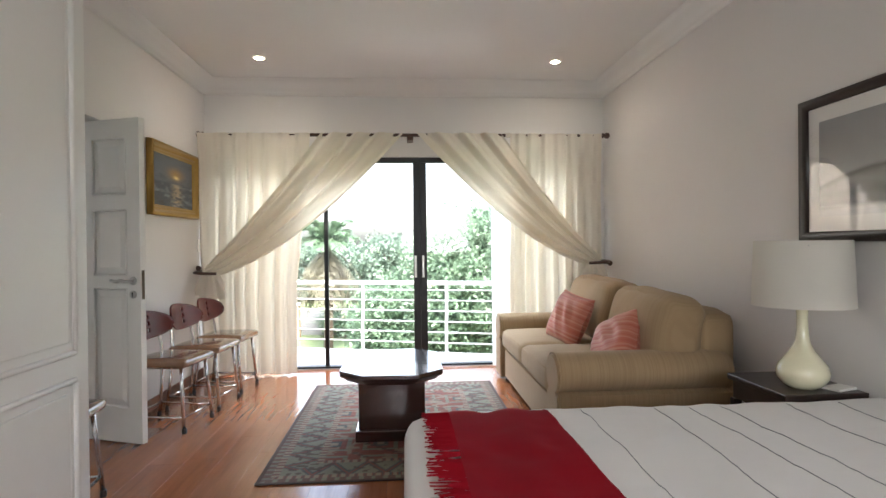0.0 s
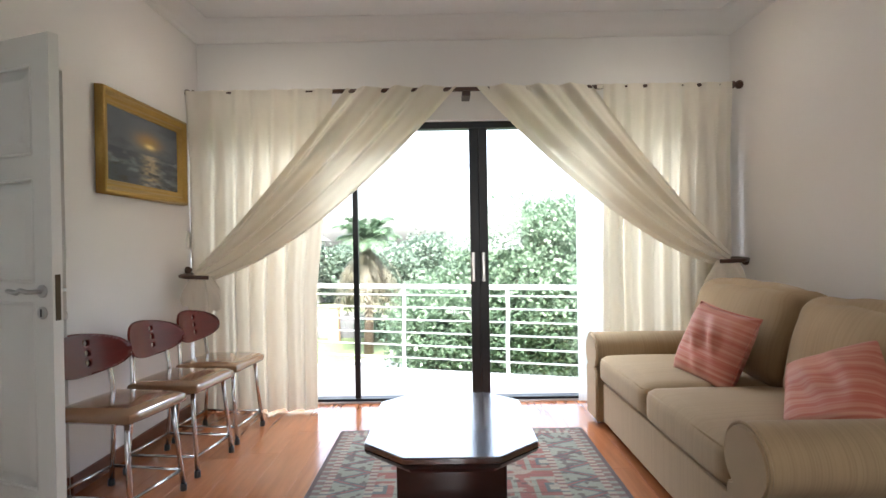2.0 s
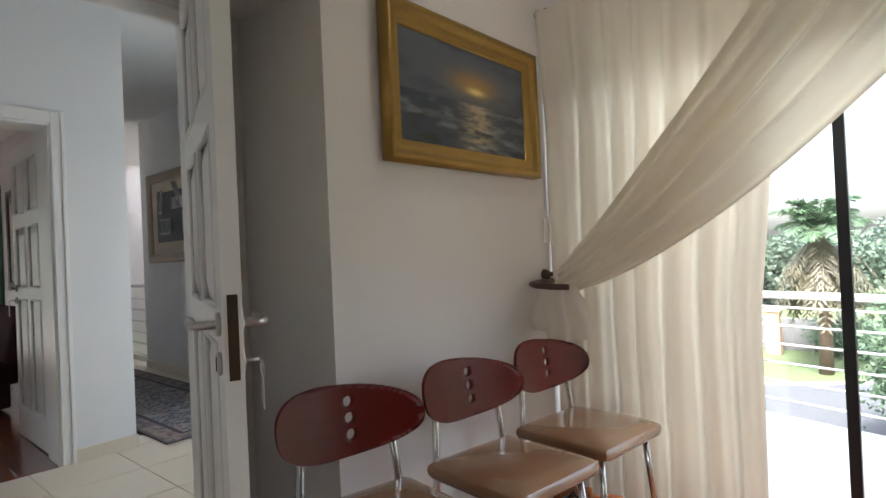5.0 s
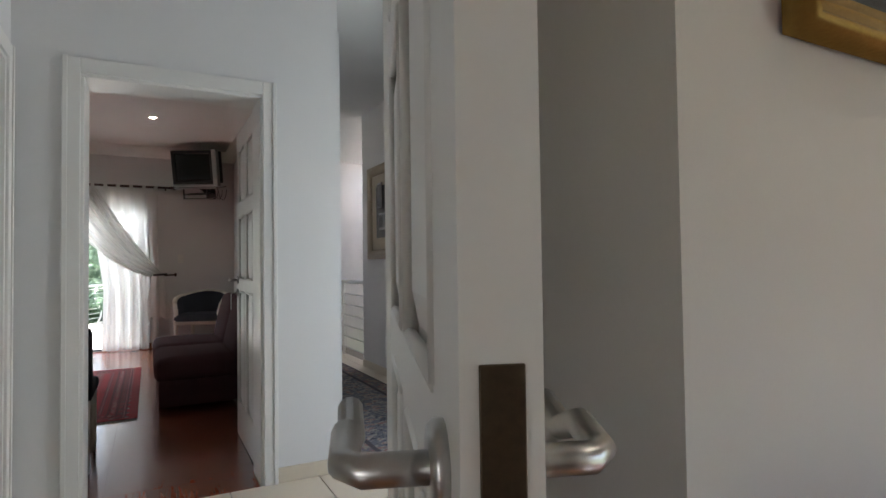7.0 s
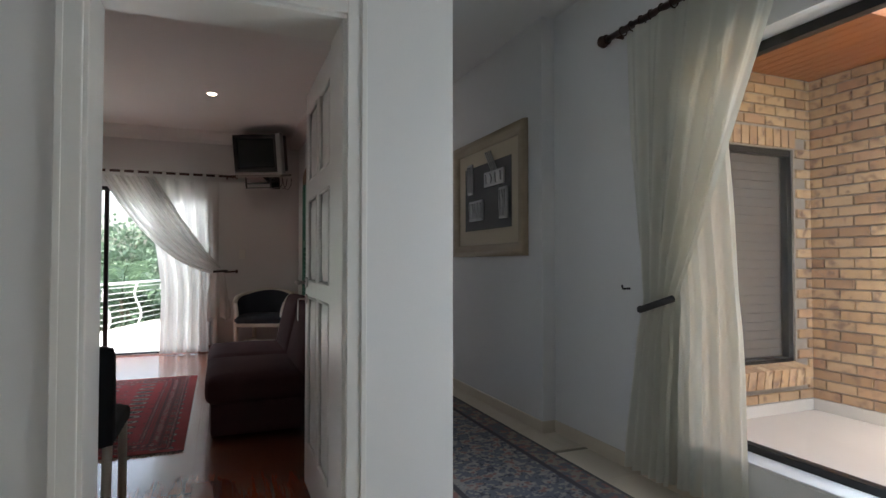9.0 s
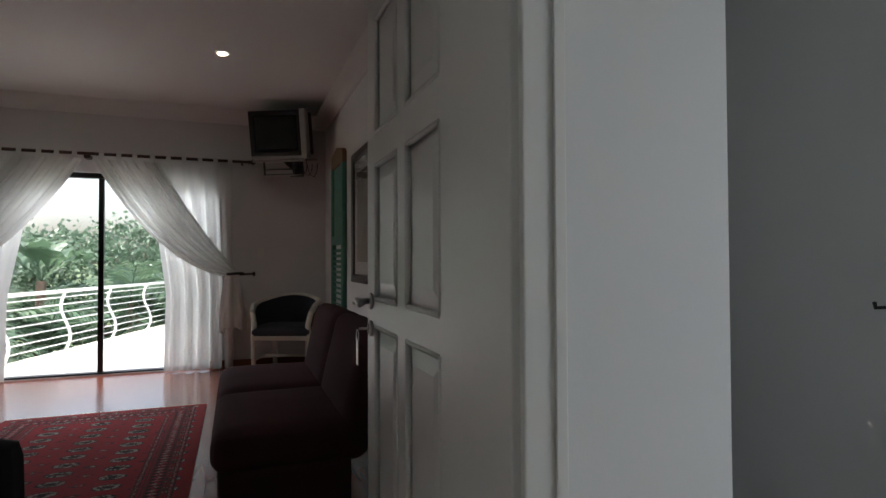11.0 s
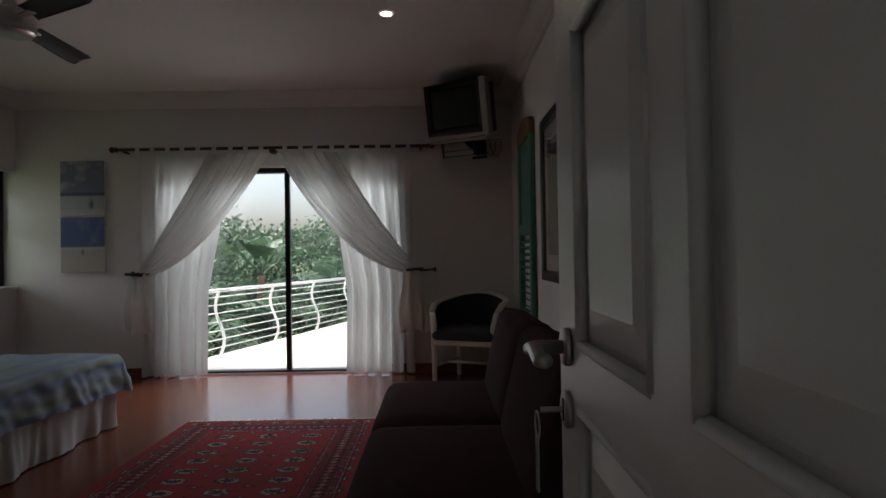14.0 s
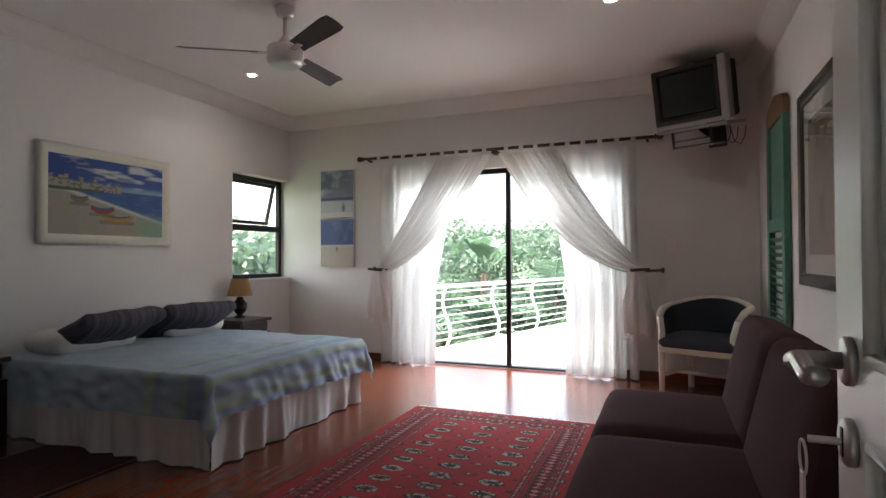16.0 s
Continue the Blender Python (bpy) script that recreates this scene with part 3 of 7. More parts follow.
def keys_on(t, x, yy, z, s):
    k = part("key", tube([(x, yy, z), (x, yy + s * 0.04, z)], 0.004), STEEL, t)
    part("key_ring", tube([(x + 0.018 * math.cos(a), yy + s * 0.045, z - 0.02 + 0.018 * math.sin(a)) for a in np.linspace(0, 2 * math.pi, 16, endpoint=False)], 0.0015, sides=6, closed=True), STEEL, k)
    part("spare_key", box(x - 0.008, yy + s * 0.044, z - 0.11, x + 0.008, yy + s * 0.047, z - 0.035, 0.001), STEEL, k)


m_lock = m_plain("worn_brass", (0.10, 0.075, 0.05), 0.45, 0.9, grain=200, vary=0.4)
HINGE = m_plain("hinge_brass", (0.23, 0.2, 0.16), 0.4, 1.0, grain=120, vary=0.3)


def hinges(t, y0, z_list=(0.25, 1.02, 1.78)):
    for z in z_list:
        part("hinge", tube([(0, y0, z - 0.05), (0, y0, z + 0.05)], 0.008), HINGE, t)


def door_frame_set(name, axis, lo, hi, f0, f1, architrave=True):
    """Lining and architraves round an opening from lo to hi, in a wall whose faces lie at f0 and f1 (f0 < f1)."""
    t = thing(name, pose(0, 0, 0), "white painted timber door frame", "door frame", kind="structure")

    def b(a0, c0, z0, a1, c1, z1, bevel=0.003):
        return box(a0, c0, z0, a1, c1, z1, bevel) if axis == "x" else box(c0, a0, z0, c1, a1, z1, bevel)

    part("jamb", b(lo, f0 - 0.004, 0, lo + 0.025, f1 + 0.004, DOORH - 0.025), DOORPAINT, t)
    part("jamb", b(hi - 0.025, f0 - 0.004, 0, hi, f1 + 0.004, DOORH - 0.025), DOORPAINT, t)
    part("head", b(lo, f0 - 0.004, DOORH - 0.025, hi, f1 + 0.004, DOORH), DOORPAINT, t)
    for f, s in ((f0, -1), (f1, 1)):
        c0, c1 = (f - 0.016, f) if s < 0 else (f, f + 0.016)
        for a0, a1 in ((lo - 0.06, lo + 0.01), (hi - 0.01, hi + 0.06)):
            arch = part("architrave", b(a0, c0, 0, a1, c1, DOORH + 0.06), DOORPAINT, t)
            d0, d1 = (f - 0.022, f - 0.016) if s < 0 else (f + 0.016, f + 0.022)
            e0, e1 = (a0, a0 + 0.02) if a0 < lo else (a1 - 0.02, a1)
            part("bead", b(e0, d0, 0, e1, d1, DOORH + 0.06, 0.002), DOORPAINT, arch)
        part("architrave", b(lo + 0.01, c0, DOORH - 0.01, hi - 0.01, c1, DOORH + 0.06), DOORPAINT, t)
    return t


door_frame_set("trim_door_1", "y", D1[0], D1[1], *DOORW)
door_frame_set("trim_door_2", "y", D2[0], D2[1], *D2W)
door_frame_set("trim_door_3", "x", -3.98, -3.20, 3.40, 3.60)

LEAF1 = (-2.035, 4.546, -20.1)
leaf = thing("door_1", pose(LEAF1[0], LEAF1[1], 0.008, 0, 0, LEAF1[2]), "white panelled bedroom door standing open, lever handles", "door", kind="structure")
panelled_leaf(leaf, 0.815)
lever_set(leaf, 0.76, 0.04, toward=-1)
lock_plate(leaf, 0.815, 0.04)
keys_on(leaf, 0.76, 0.04, 0.925, 1)
hinges(leaf, 0.02)
LEAF2 = (-4.315, 4.708, 179.7)
leaf = thing("door_2", pose(LEAF2[0], LEAF2[1], 0.008, 0, 0, LEAF2[2]), "white panelled bedroom door standing wide open, lever handles", "door", kind="structure")
panelled_leaf(leaf, 0.79)
lever_set(leaf, 0.735, 0.04, z=1.035, toward=-1)
lock_plate(leaf, 0.79, 0.04)
keys_on(leaf, 0.735, 0.04, 0.95, 1)
hinges(leaf, 0.045, (0.25, 1.78))
for z in (1.78,):
    part("hinge_leaf", box(-0.01, 0.0402, z - 0.055, 0.03, 0.043, z + 0.055, 0.001), HINGE, leaf)
leaf = thing("door_3", pose(-3.95, 3.41, 0.008), "white panelled door in the hall, closed", "door", kind="structure")
panelled_leaf(leaf, 0.72)
lever_set(leaf, 0.66, 0.04, toward=-1)
hinges(leaf, 0.05)

# ---------------------------------------------------------------- curtains, in local x along the wall, -y into the room


def curtain_rod(m, x0, x1, z, centre, label):
    t = thing("curtain_rod", m, label, "curtain rod")
    part("pole", tube([(x0, 0, z), (x1, 0, z)], 0.016, sides=14), RODWOOD, t)
    for x, s in ((x0, -1), (x1, 1)):
        fin = lathe([(0.012, 0), (0.026, 0.006), (0.026, 0.014), (0.014, 0.022), (0.028, 0.04), (0.031, 0.055), (0.024, 0.07), (0.008, 0.08)])
        fin.transform(pose(x, 0, z, 0, 90 * s, 0))
        part("finial", fin, RODWOOD, t)
        part("bracket", tube([(x - s * 0.06, 0, z - 0.02), (x - s * 0.06, 0.08, z - 0.02), (x - s * 0.06, 0.13, z - 0.02)], 0.012), RODWOOD, t)
    part("bracket", box(centre - 0.03, -0.02, z - 0.05, centre + 0.03, 0.15, z - 0.012, 0.008), RODWOOD, t)
    return t


def pleat(u, n, seed):
    """An uneven pleat profile between -1 and 1."""
    w = u * n + 0.35 * noise.noise(Vector((u * n * 0.45, seed, 0.3)))
    return math.sin(2 * math.pi * w) * (0.65 + 0.5 * noise.noise(Vector((u * n * 0.7, seed, 7.1)))) + 0.25 * math.sin(4 * math.pi * w + seed)


def curtain(m, top0, top1, hang0, hang1, hook, sweep, z_rod, cloth, seed, label, pleats=7, tabs=8, tail=0.3, floor_gap=0.015, outer=0.0, drop=0.06, hang_top=None):
    """One curtain: a straight fall from hang0 to hang1 and a front drape that is gathered from the rod (top0 by the middle to top1) to the hook."""
    t = thing("curtain", m, label, "curtain", "curtains on the rod")
    zt = z_rod - drop
    lift = -0.062 if drop < 0 else 0.0
    hang_top = hang0 if hang_top is None else hang_top

    def fall(u, v):
        z = zt + (floor_gap - zt) * v
        inner = hang_top + (hang0 - hang_top) * min(1.0, v * 1.6)
        x = inner + (hang1 - inner) * u + 0.02 * noise.noise(Vector((u * 5, v * 1.5, seed))) + 0.03 * v * (u - 0.5)
        y = 0.035 + lift * max(0.0, 1 - v * 4) + (0.014 + (0.036 if tail < 0.5 else 0.052) * min(1.0, v * 3)) * pleat(u, pleats, seed) + 0.012 * noise.noise(Vector((u * 9, v * 4, seed + 3)))
        return (x, y, z)

    part("fall", sheet(fall, pleats * 12, 26), cloth, t)
    hx, hz = hook
    side = 1 if top1 > top0 else -1

    def drape(u, v):
        tx = top0 + (outer - top0) * u
        ox, oz = (outer + hx) / 2 + 0.06 * (hx - outer), (zt + hz) / 2 - 0.16
        cx, cz = sweep[0] + (ox - sweep[0]) * u, sweep[1] + (oz - sweep[1]) * u
        ex, ez = hx, hz - 0.05 + 0.11 * u
        a, b, c = (1 - v) ** 2, 2 * v * (1 - v), v * v
        squeeze = 1 - 0.75 * v ** 1.5
        f = pleat(u, 3.4 if tail < 0.5 else 6.0, seed + 5)
        x = a * tx + b * cx + c * ex
        z = a * zt + b * cz + c * ez
        ridge = f * 0.052 * squeeze
        y = -0.045 - 0.06 * math.sin(math.pi * v) * (1 - 0.4 * u) + ridge + 0.010 * noise.noise(Vector((u * 6, v * 5, seed)))
        return (x + side * 0.008 * f * v, y, z - 0.012 * f * math.sin(math.pi * v))

    part("drape", sheet(drape, 90, 40), cloth, t)

    def bunch(u, v):
        a = 2 * math.pi * u
        w = (0.055 + 0.075 * min(1.0, v * 1.3) ** 0.9 - 0.012 * v) * (1 + 0.20 * math.sin(5 * a + seed + 1.5 * v) + 0.12 * math.sin(9 * a - 2 * v) + 0.10 * noise.noise(Vector((2 * math.cos(a), 2 * math.sin(a), 3 * v + seed))))
        return (hx - side * (0.10 if tail < 0.5 else 0.02) + w * math.cos(a), (-0.20 if tail < 0.5 else -0.11) + 0.6 * w * math.sin(a), hz + 0.005 - tail * v + (0.03 * math.sin(2 * a + seed) + 0.015 * math.sin(5 * a)) * v)

    part("tail", sheet(bunch, 48, 12), cloth, t)
    part("tieback", tube([(hx + side * 0.05, 0.02, hz + 0.012), (hx + side * 0.05, -0.10, hz + 0.012), (hx + side * 0.03, -0.22, hz + 0.01), (hx - side * 0.02, -0.26, hz + 0.006), (hx - side * 0.10, -0.27, hz + 0.003), (hx - side * 0.17, -0.25, hz)] if tail < 0.5 else [(hx - side * (0.08 - 0.16 * k / 8), -0.16 + 0.02 * math.cos(k), hz - 0.005 + 0.012 * k / 8) for k in range(9)], 0.014, sides=8), RODWOOD if tail < 0.5 else TIE, t, "dark tieback strap")
    for k in range(tabs):
        for a, b in ((top0, top1),):
            x = a + (b - a) * (k + 0.5) / tabs + 0.02 * noise.noise(Vector((k * 3.1, seed, 0)))
            w = 0.022
            bm = bmesh.new()
            ring = [(-0.022, zt - 0.03), (-0.021, z_rod), (-0.012, z_rod + 0.018), (0.0, z_rod + 0.021), (0.012, z_rod + 0.018), (0.021, z_rod), (0.022, zt - 0.03)]
            vs = [[bm.verts.new((x + s * w, yy, zz)) for yy, zz in ring] for s in (-1, 1)]
            for i in range(len(ring) - 1):
                bm.faces.new((vs[0][i], vs[0][i + 1], vs[1][i + 1], vs[1][i]))
            part("tab", smooth(bm), cloth, t)
    return t


TIE = m_plain("dark_strap", (0.03, 0.025, 0.025), 0.7)
C1 = pose(0, 6.06, 0)
curtain_rod(C1, -1.5, 2.29, 2.275, 0.42, "dark wooden curtain rod with turned finials")
curtain(C1, 0.36, -1.46, -0.66, -1.555, (-1.49, 0.985), (-0.72, 1.04), 2.275, CREAM_CLOTH, 1.0, "cream tab-top curtain, tied back to one side", 7, 7, 0.22, outer=-0.42, drop=-0.012, hang_top=-0.52)
curtain(C1, 0.48, 2.25, 1.38, 2.28, (2.24, 1.04), (1.55, 1.08), 2.275, CREAM_CLOTH, 4.0, "cream tab-top curtain, tied back to one side", 7, 7, 0.2, outer=1.30, drop=-0.012, hang_top=1.38)
C2 = pose(-9.85, 0, 0, 0, 0, 90)
curtain_rod(C2, 1.34, 4.40, 2.265, 2.87, "dark wooden curtain rod with turned finials")
curtain(C2, 2.84, 1.46, 2.20, 1.54, (1.57, 1.03), (2.20, 1.08), 2.265, WHITE_CLOTH, 7.0, "white voile tab-top curtain, tied back", 5, 9, 0.56, outer=2.26, hang_top=2.44)
curtain(C2, 2.92, 4.30, 3.60, 4.24, (4.27, 1.04), (3.58, 1.05), 2.265, WHITE_CLOTH, 11.0, "white voile tab-top curtain, tied back", 5, 9, 0.6, outer=3.52, hang_top=3.38)

# ================================================================ things of the first bedroom
GOLD = m_plain("old_gold_leaf", (0.33, 0.205, 0.055), 0.4, 0.7, grain=90, vary=0.35, relief=0.4)
BLACKWOOD = m_wood("black_stained_wood", (0.012, 0.008, 0.007), (0.035, 0.02, 0.016), 0.35)
POLISH = m_wood("polished_mahogany_top", (0.022, 0.008, 0.007), (0.06, 0.02, 0.015), 0.06, axis=1, coat=1.0)
POLISH.node_tree.nodes["Principled BSDF"].inputs["IOR"].default_value = 1.9
POLISH.node_tree.nodes["Principled BSDF"].inputs["Coat IOR"].default_value = 1.9
DARKWOOD = m_wood("dark_mahogany", (0.022, 0.008, 0.007), (0.06, 0.02, 0.015), 0.10, axis=1, coat=1.0)
CANVAS = m_painted("oil_paint_on_canvas", 0.5, 220, 0.5)
PRINT = m_painted("print_behind_glass", 0.6, 120, 0.05, coat=0.8)
RUGPILE = m_painted("woven_wool_pile", 0.95, 420, 0.9)
WHITEMAT = m_plain("white_mount_board", (0.75, 0.74, 0.71), 0.8, grain=300, vary=0.03)
PLASTIC = m_plain("white_plastic", (0.75, 0.74, 0.70), 0.4, grain=100, vary=0.02)


def bevel_frame(w, h, rail, depth, steps, bm=None):
    """A mitred picture frame in the x-z plane, front toward -y; steps: (inset 0..1, height 0..1) from the outer edge inward."""
    bm = bm or bmesh.new()
    prof = [(0.0, 0.0)] + [(s * rail, -d * depth) for s, d in steps] + [(rail, 0.0)]
    rings = []
    for inset, y in prof:
        rings.append([bm.verts.new(p) for p in ((inset, y, inset), (w - inset, y, inset), (w - inset, y, h - inset), (inset, y, h - inset))])
    for a, b in zip(rings, rings[1:]):
        for k in range(4):
            bm.faces.new((a[k], a[(k + 1) % 4], b[(k + 1) % 4], b[k]))
    return smooth(bm, 20)


def picture(m, w, h, rail, depth, steps, frame_mat, fn, label, mount=0.0, mount_mat=None, mat=None, nu=90, nv=70, category="picture", glazed=False):
    """A framed picture: local x along the wall, z up, front toward -y; the origin is its lower left back corner."""
    t = thing("framed_picture", m, label, category)
    part("picture_frame", bevel_frame(w, h, rail, depth, steps), frame_mat, t)
    part("backing", box(0.004, -0.004, 0.004, w - 0.004, 0.0, h - 0.004), BLACKWOOD, t)
    a = rail * 0.9
    if mount:
        part("mount", box(a, -0.009, a, w - a, -0.005, h - a), mount_mat or WHITEMAT, t)
        a += mount
    painted("canvas", fn, w - 2 * a, h - 2 * a, nu, nv, pose(a, -0.011, a), mat or CANVAS, t)
    if glazed:
        part("glazing", box(rail * 0.9, -0.016, rail * 0.9, w - rail * 0.9, -0.014, h - rail * 0.9), GLASS, t).visible_shadow = False
    return t


def art_sunset_sea(u, v):
    n = vnoise(u * 6, v * 14, 3)
    skyc = blend((0.10, 0.12, 0.15), (np.exp(-((u - 0.55) ** 2 / 0.03 + (v - 0.66) ** 2 / 0.012)), (0.42, 0.25, 0.06)), (np.exp(-((u - 0.56) ** 2 / 0.004 + (v - 0.60) ** 2 / 0.001)) * 1.2, (0.95, 0.75, 0.3)), ((vnoise(u * 5, v * 9, 5) - 0.45) * 2.2, (0.05, 0.06, 0.08)))
    sea = blend((0.035, 0.05, 0.07), ((n - 0.52) * 4, (0.16, 0.19, 0.22)), (np.exp(-((u - 0.57) ** 2 / 0.012)) * (vnoise(u * 18, v * 50, 8) - 0.25) * 1.6, (0.65, 0.50, 0.28)), ((vnoise(u * 9, v * 20, 11) - 0.6) * 5 * (v < 0.3), (0.02, 0.02, 0.02)))
    k = np.clip((v - 0.46) * 60, 0, 1)[..., None]
    return sea * (1 - k) + skyc * k


def art_dunes(u, v):
    ridge = 0.30 + 0.24 * u + 0.05 * np.sin(5 * u)
    g = 0.28 + 0.45 * np.clip(1 - v, 0, 1) * 0.6 + 0.1 * (vnoise(u * 4, v * 3, 2) - 0.5)
    base = np.stack([g, g, g], -1)
    dune = np.clip((ridge - v) * 40, 0, 1)
    shade = 0.10 + 0.45 * vnoise(u * 3 + v * 6, v * 9, 6)
    crest = np.exp(-((v - ridge) ** 2) / 0.0006)
    low = np.clip((0.12 - v) * 20, 0, 1)
    out = blend(base, (dune, (0.2, 0.2, 0.2)))
    out = out * (1 - dune[..., None] * 0.6) + np.stack([shade] * 3, -1) * dune[..., None] * 0.6
    return blend(out, (crest * 0.7, (0.03, 0.03, 0.03)), (low, (0.75, 0.75, 0.73)))


# framed sea picture on the west wall: local x runs along +y, front toward +x
STEPS = [(0.04, 0.9), (0.2, 1.0), (0.34, 0.8), (0.45, 0.5), (0.6, 0.62), (0.75, 0.4), (0.88, 0.45), (0.97, 0.3)]
picture(pose(R1L + 0.006, 5.0, 1.475, 0, 0, 90), 0.95, 0.57, 0.085, 0.05, STEPS, GOLD, art_sunset_sea, "seascape painting in a broad gilded frame", nu=120, nv=80)
# framed dune photograph on the east wall: local x runs along -y, front toward -x
picture(pose(R1R - 0.006, 3.385, 1.215, 0, 0, -90), 1.0, 0.695, 0.05, 0.03, [(0.05, 1.0), (0.9, 0.95), (0.97, 0.6)], BLACKWOOD, art_dunes, "black-framed monochrome dune photograph with white mount", mount=0.075, mat=PRINT, glazed=True)

# light switch near the corner
sw = thing("light_switch", pose(R1L, 6.02, 1.18, 0, 0, 90), "white plastic light switch plate on the wall", "switch")
part("plate", box(0, -0.009, 0, 0.075, 0, 0.12, 0.003), PLASTIC, sw)
part("rocker", box(0.026, -0.013, 0.04, 0.049, -0.009, 0.08, 0.002), PLASTIC, sw)
for x in (-1.545, 2.34):
    hk = thing("tieback_hook", pose(x, 6.10, 1.03), "dark wooden curtain tieback hook", "hook", "tieback hooks")
    part("stem", tube([(0, 0.13, 0), (0, -0.09, 0)], 0.011), RODWOOD, hk)
    kn = lathe([(0.012, 0), (0.024, 0.008), (0.026, 0.018), (0.016, 0.03)])
    kn.transform(pose(0, -0.085, 0, 90))
    part("knob", kn, RODWOOD, hk)

# sheer voile behind the east curtain
sv = thing("sheer_curtain", pose(0, 6.20, 0), "white sheer voile hanging behind the curtain", "curtain")
part("fall", sheet(lambda u, v: (1.215 + 0.26 * u, 0.022 * pleat(u, 3, 9.0), 2.16 - 2.14 * v), 36, 20), SHEER, sv)


def downlight(x, y):
    t = thing("downlight", pose(x, y, CEILING), "small recessed round ceiling downlight, lit", "ceiling light", "downlights")
    part("rim", lathe([(0.052, 0.0), (0.052, -0.006), (0.047, -0.011), (0.041, -0.011), (0.038, -0.004), (0.036, -0.002)], sides=28), PLASTIC, t)
    part("bulb", lathe([(0.03, -0.003), (0.026, -0.007), (0.012, -0.010)], sides=20), m_bulb, t, "glowing halogen bulb")


m_bulb = m_glow("halogen_bulb", (1.0, 0.86, 0.68), 30.0)
for x, y in DOWNLIGHTS:
    downlight(x, y)

# ---- wardrobe along the west side
wd = thing("wardrobe", pose(-2.06, R1S, 0), "white built-in wardrobe with panelled doors", "wardrobe")
WX, WY = 1.21, 4.52
part("body", box(0, 0, 0.0, WX - 0.025, WY, 2.66), DOORPAINT, wd)
for i in range(6):
    y0 = 0.01 + i * WY / 6
    y1 = (i + 1) * WY / 6 - 0.004
    dr = part("door", box(WX - 0.022, y0, 0.08, WX, y1, 2.55, 0.003), DOORPAINT, wd)
    for z0, z1 in ((0.2, 0.74), (0.84, 2.42)):
        bm = bmesh.new()
        for q in (((y0 + 0.09, z0), (y1 - 0.09, z0)), ((y1 - 0.09, z0), (y1 - 0.09, z1)), ((y1 - 0.09, z1), (y0 + 0.09, z1)), ((y0 + 0.09, z1), (y0 + 0.09, z0))):
            tube([(WX + 0.002, q[0][0], q[0][1]), (WX + 0.002, q[1][0], q[1][1])], 0.011, bm, 8)
        part("moulding", bm, DOORPAINT, dr)
        part("panel", box(WX, y0 + 0.13, z0 + 0.04, WX + 0.007, y1 - 0.13, z1 - 0.04, 0.006), DOORPAINT, dr)

# ---- stacking dining chairs with oval wooden backs
CHERRY = m_wood("cherry_veneer", (0.065, 0.004, 0.003), (0.105, 0.008, 0.005), 0.3, axis=1)
CHERRY.node_tree.nodes["Principled BSDF"].inputs["Specular IOR Level"].default_value = 0.22
VINYL = m_plain("tan_vinyl_in_plastic", (0.22, 0.115, 0.06), 0.16, grain=25, vary=0.12, relief=0.25, stain=5, Coat_Weight=0.7, Coat_Roughness=0.08)


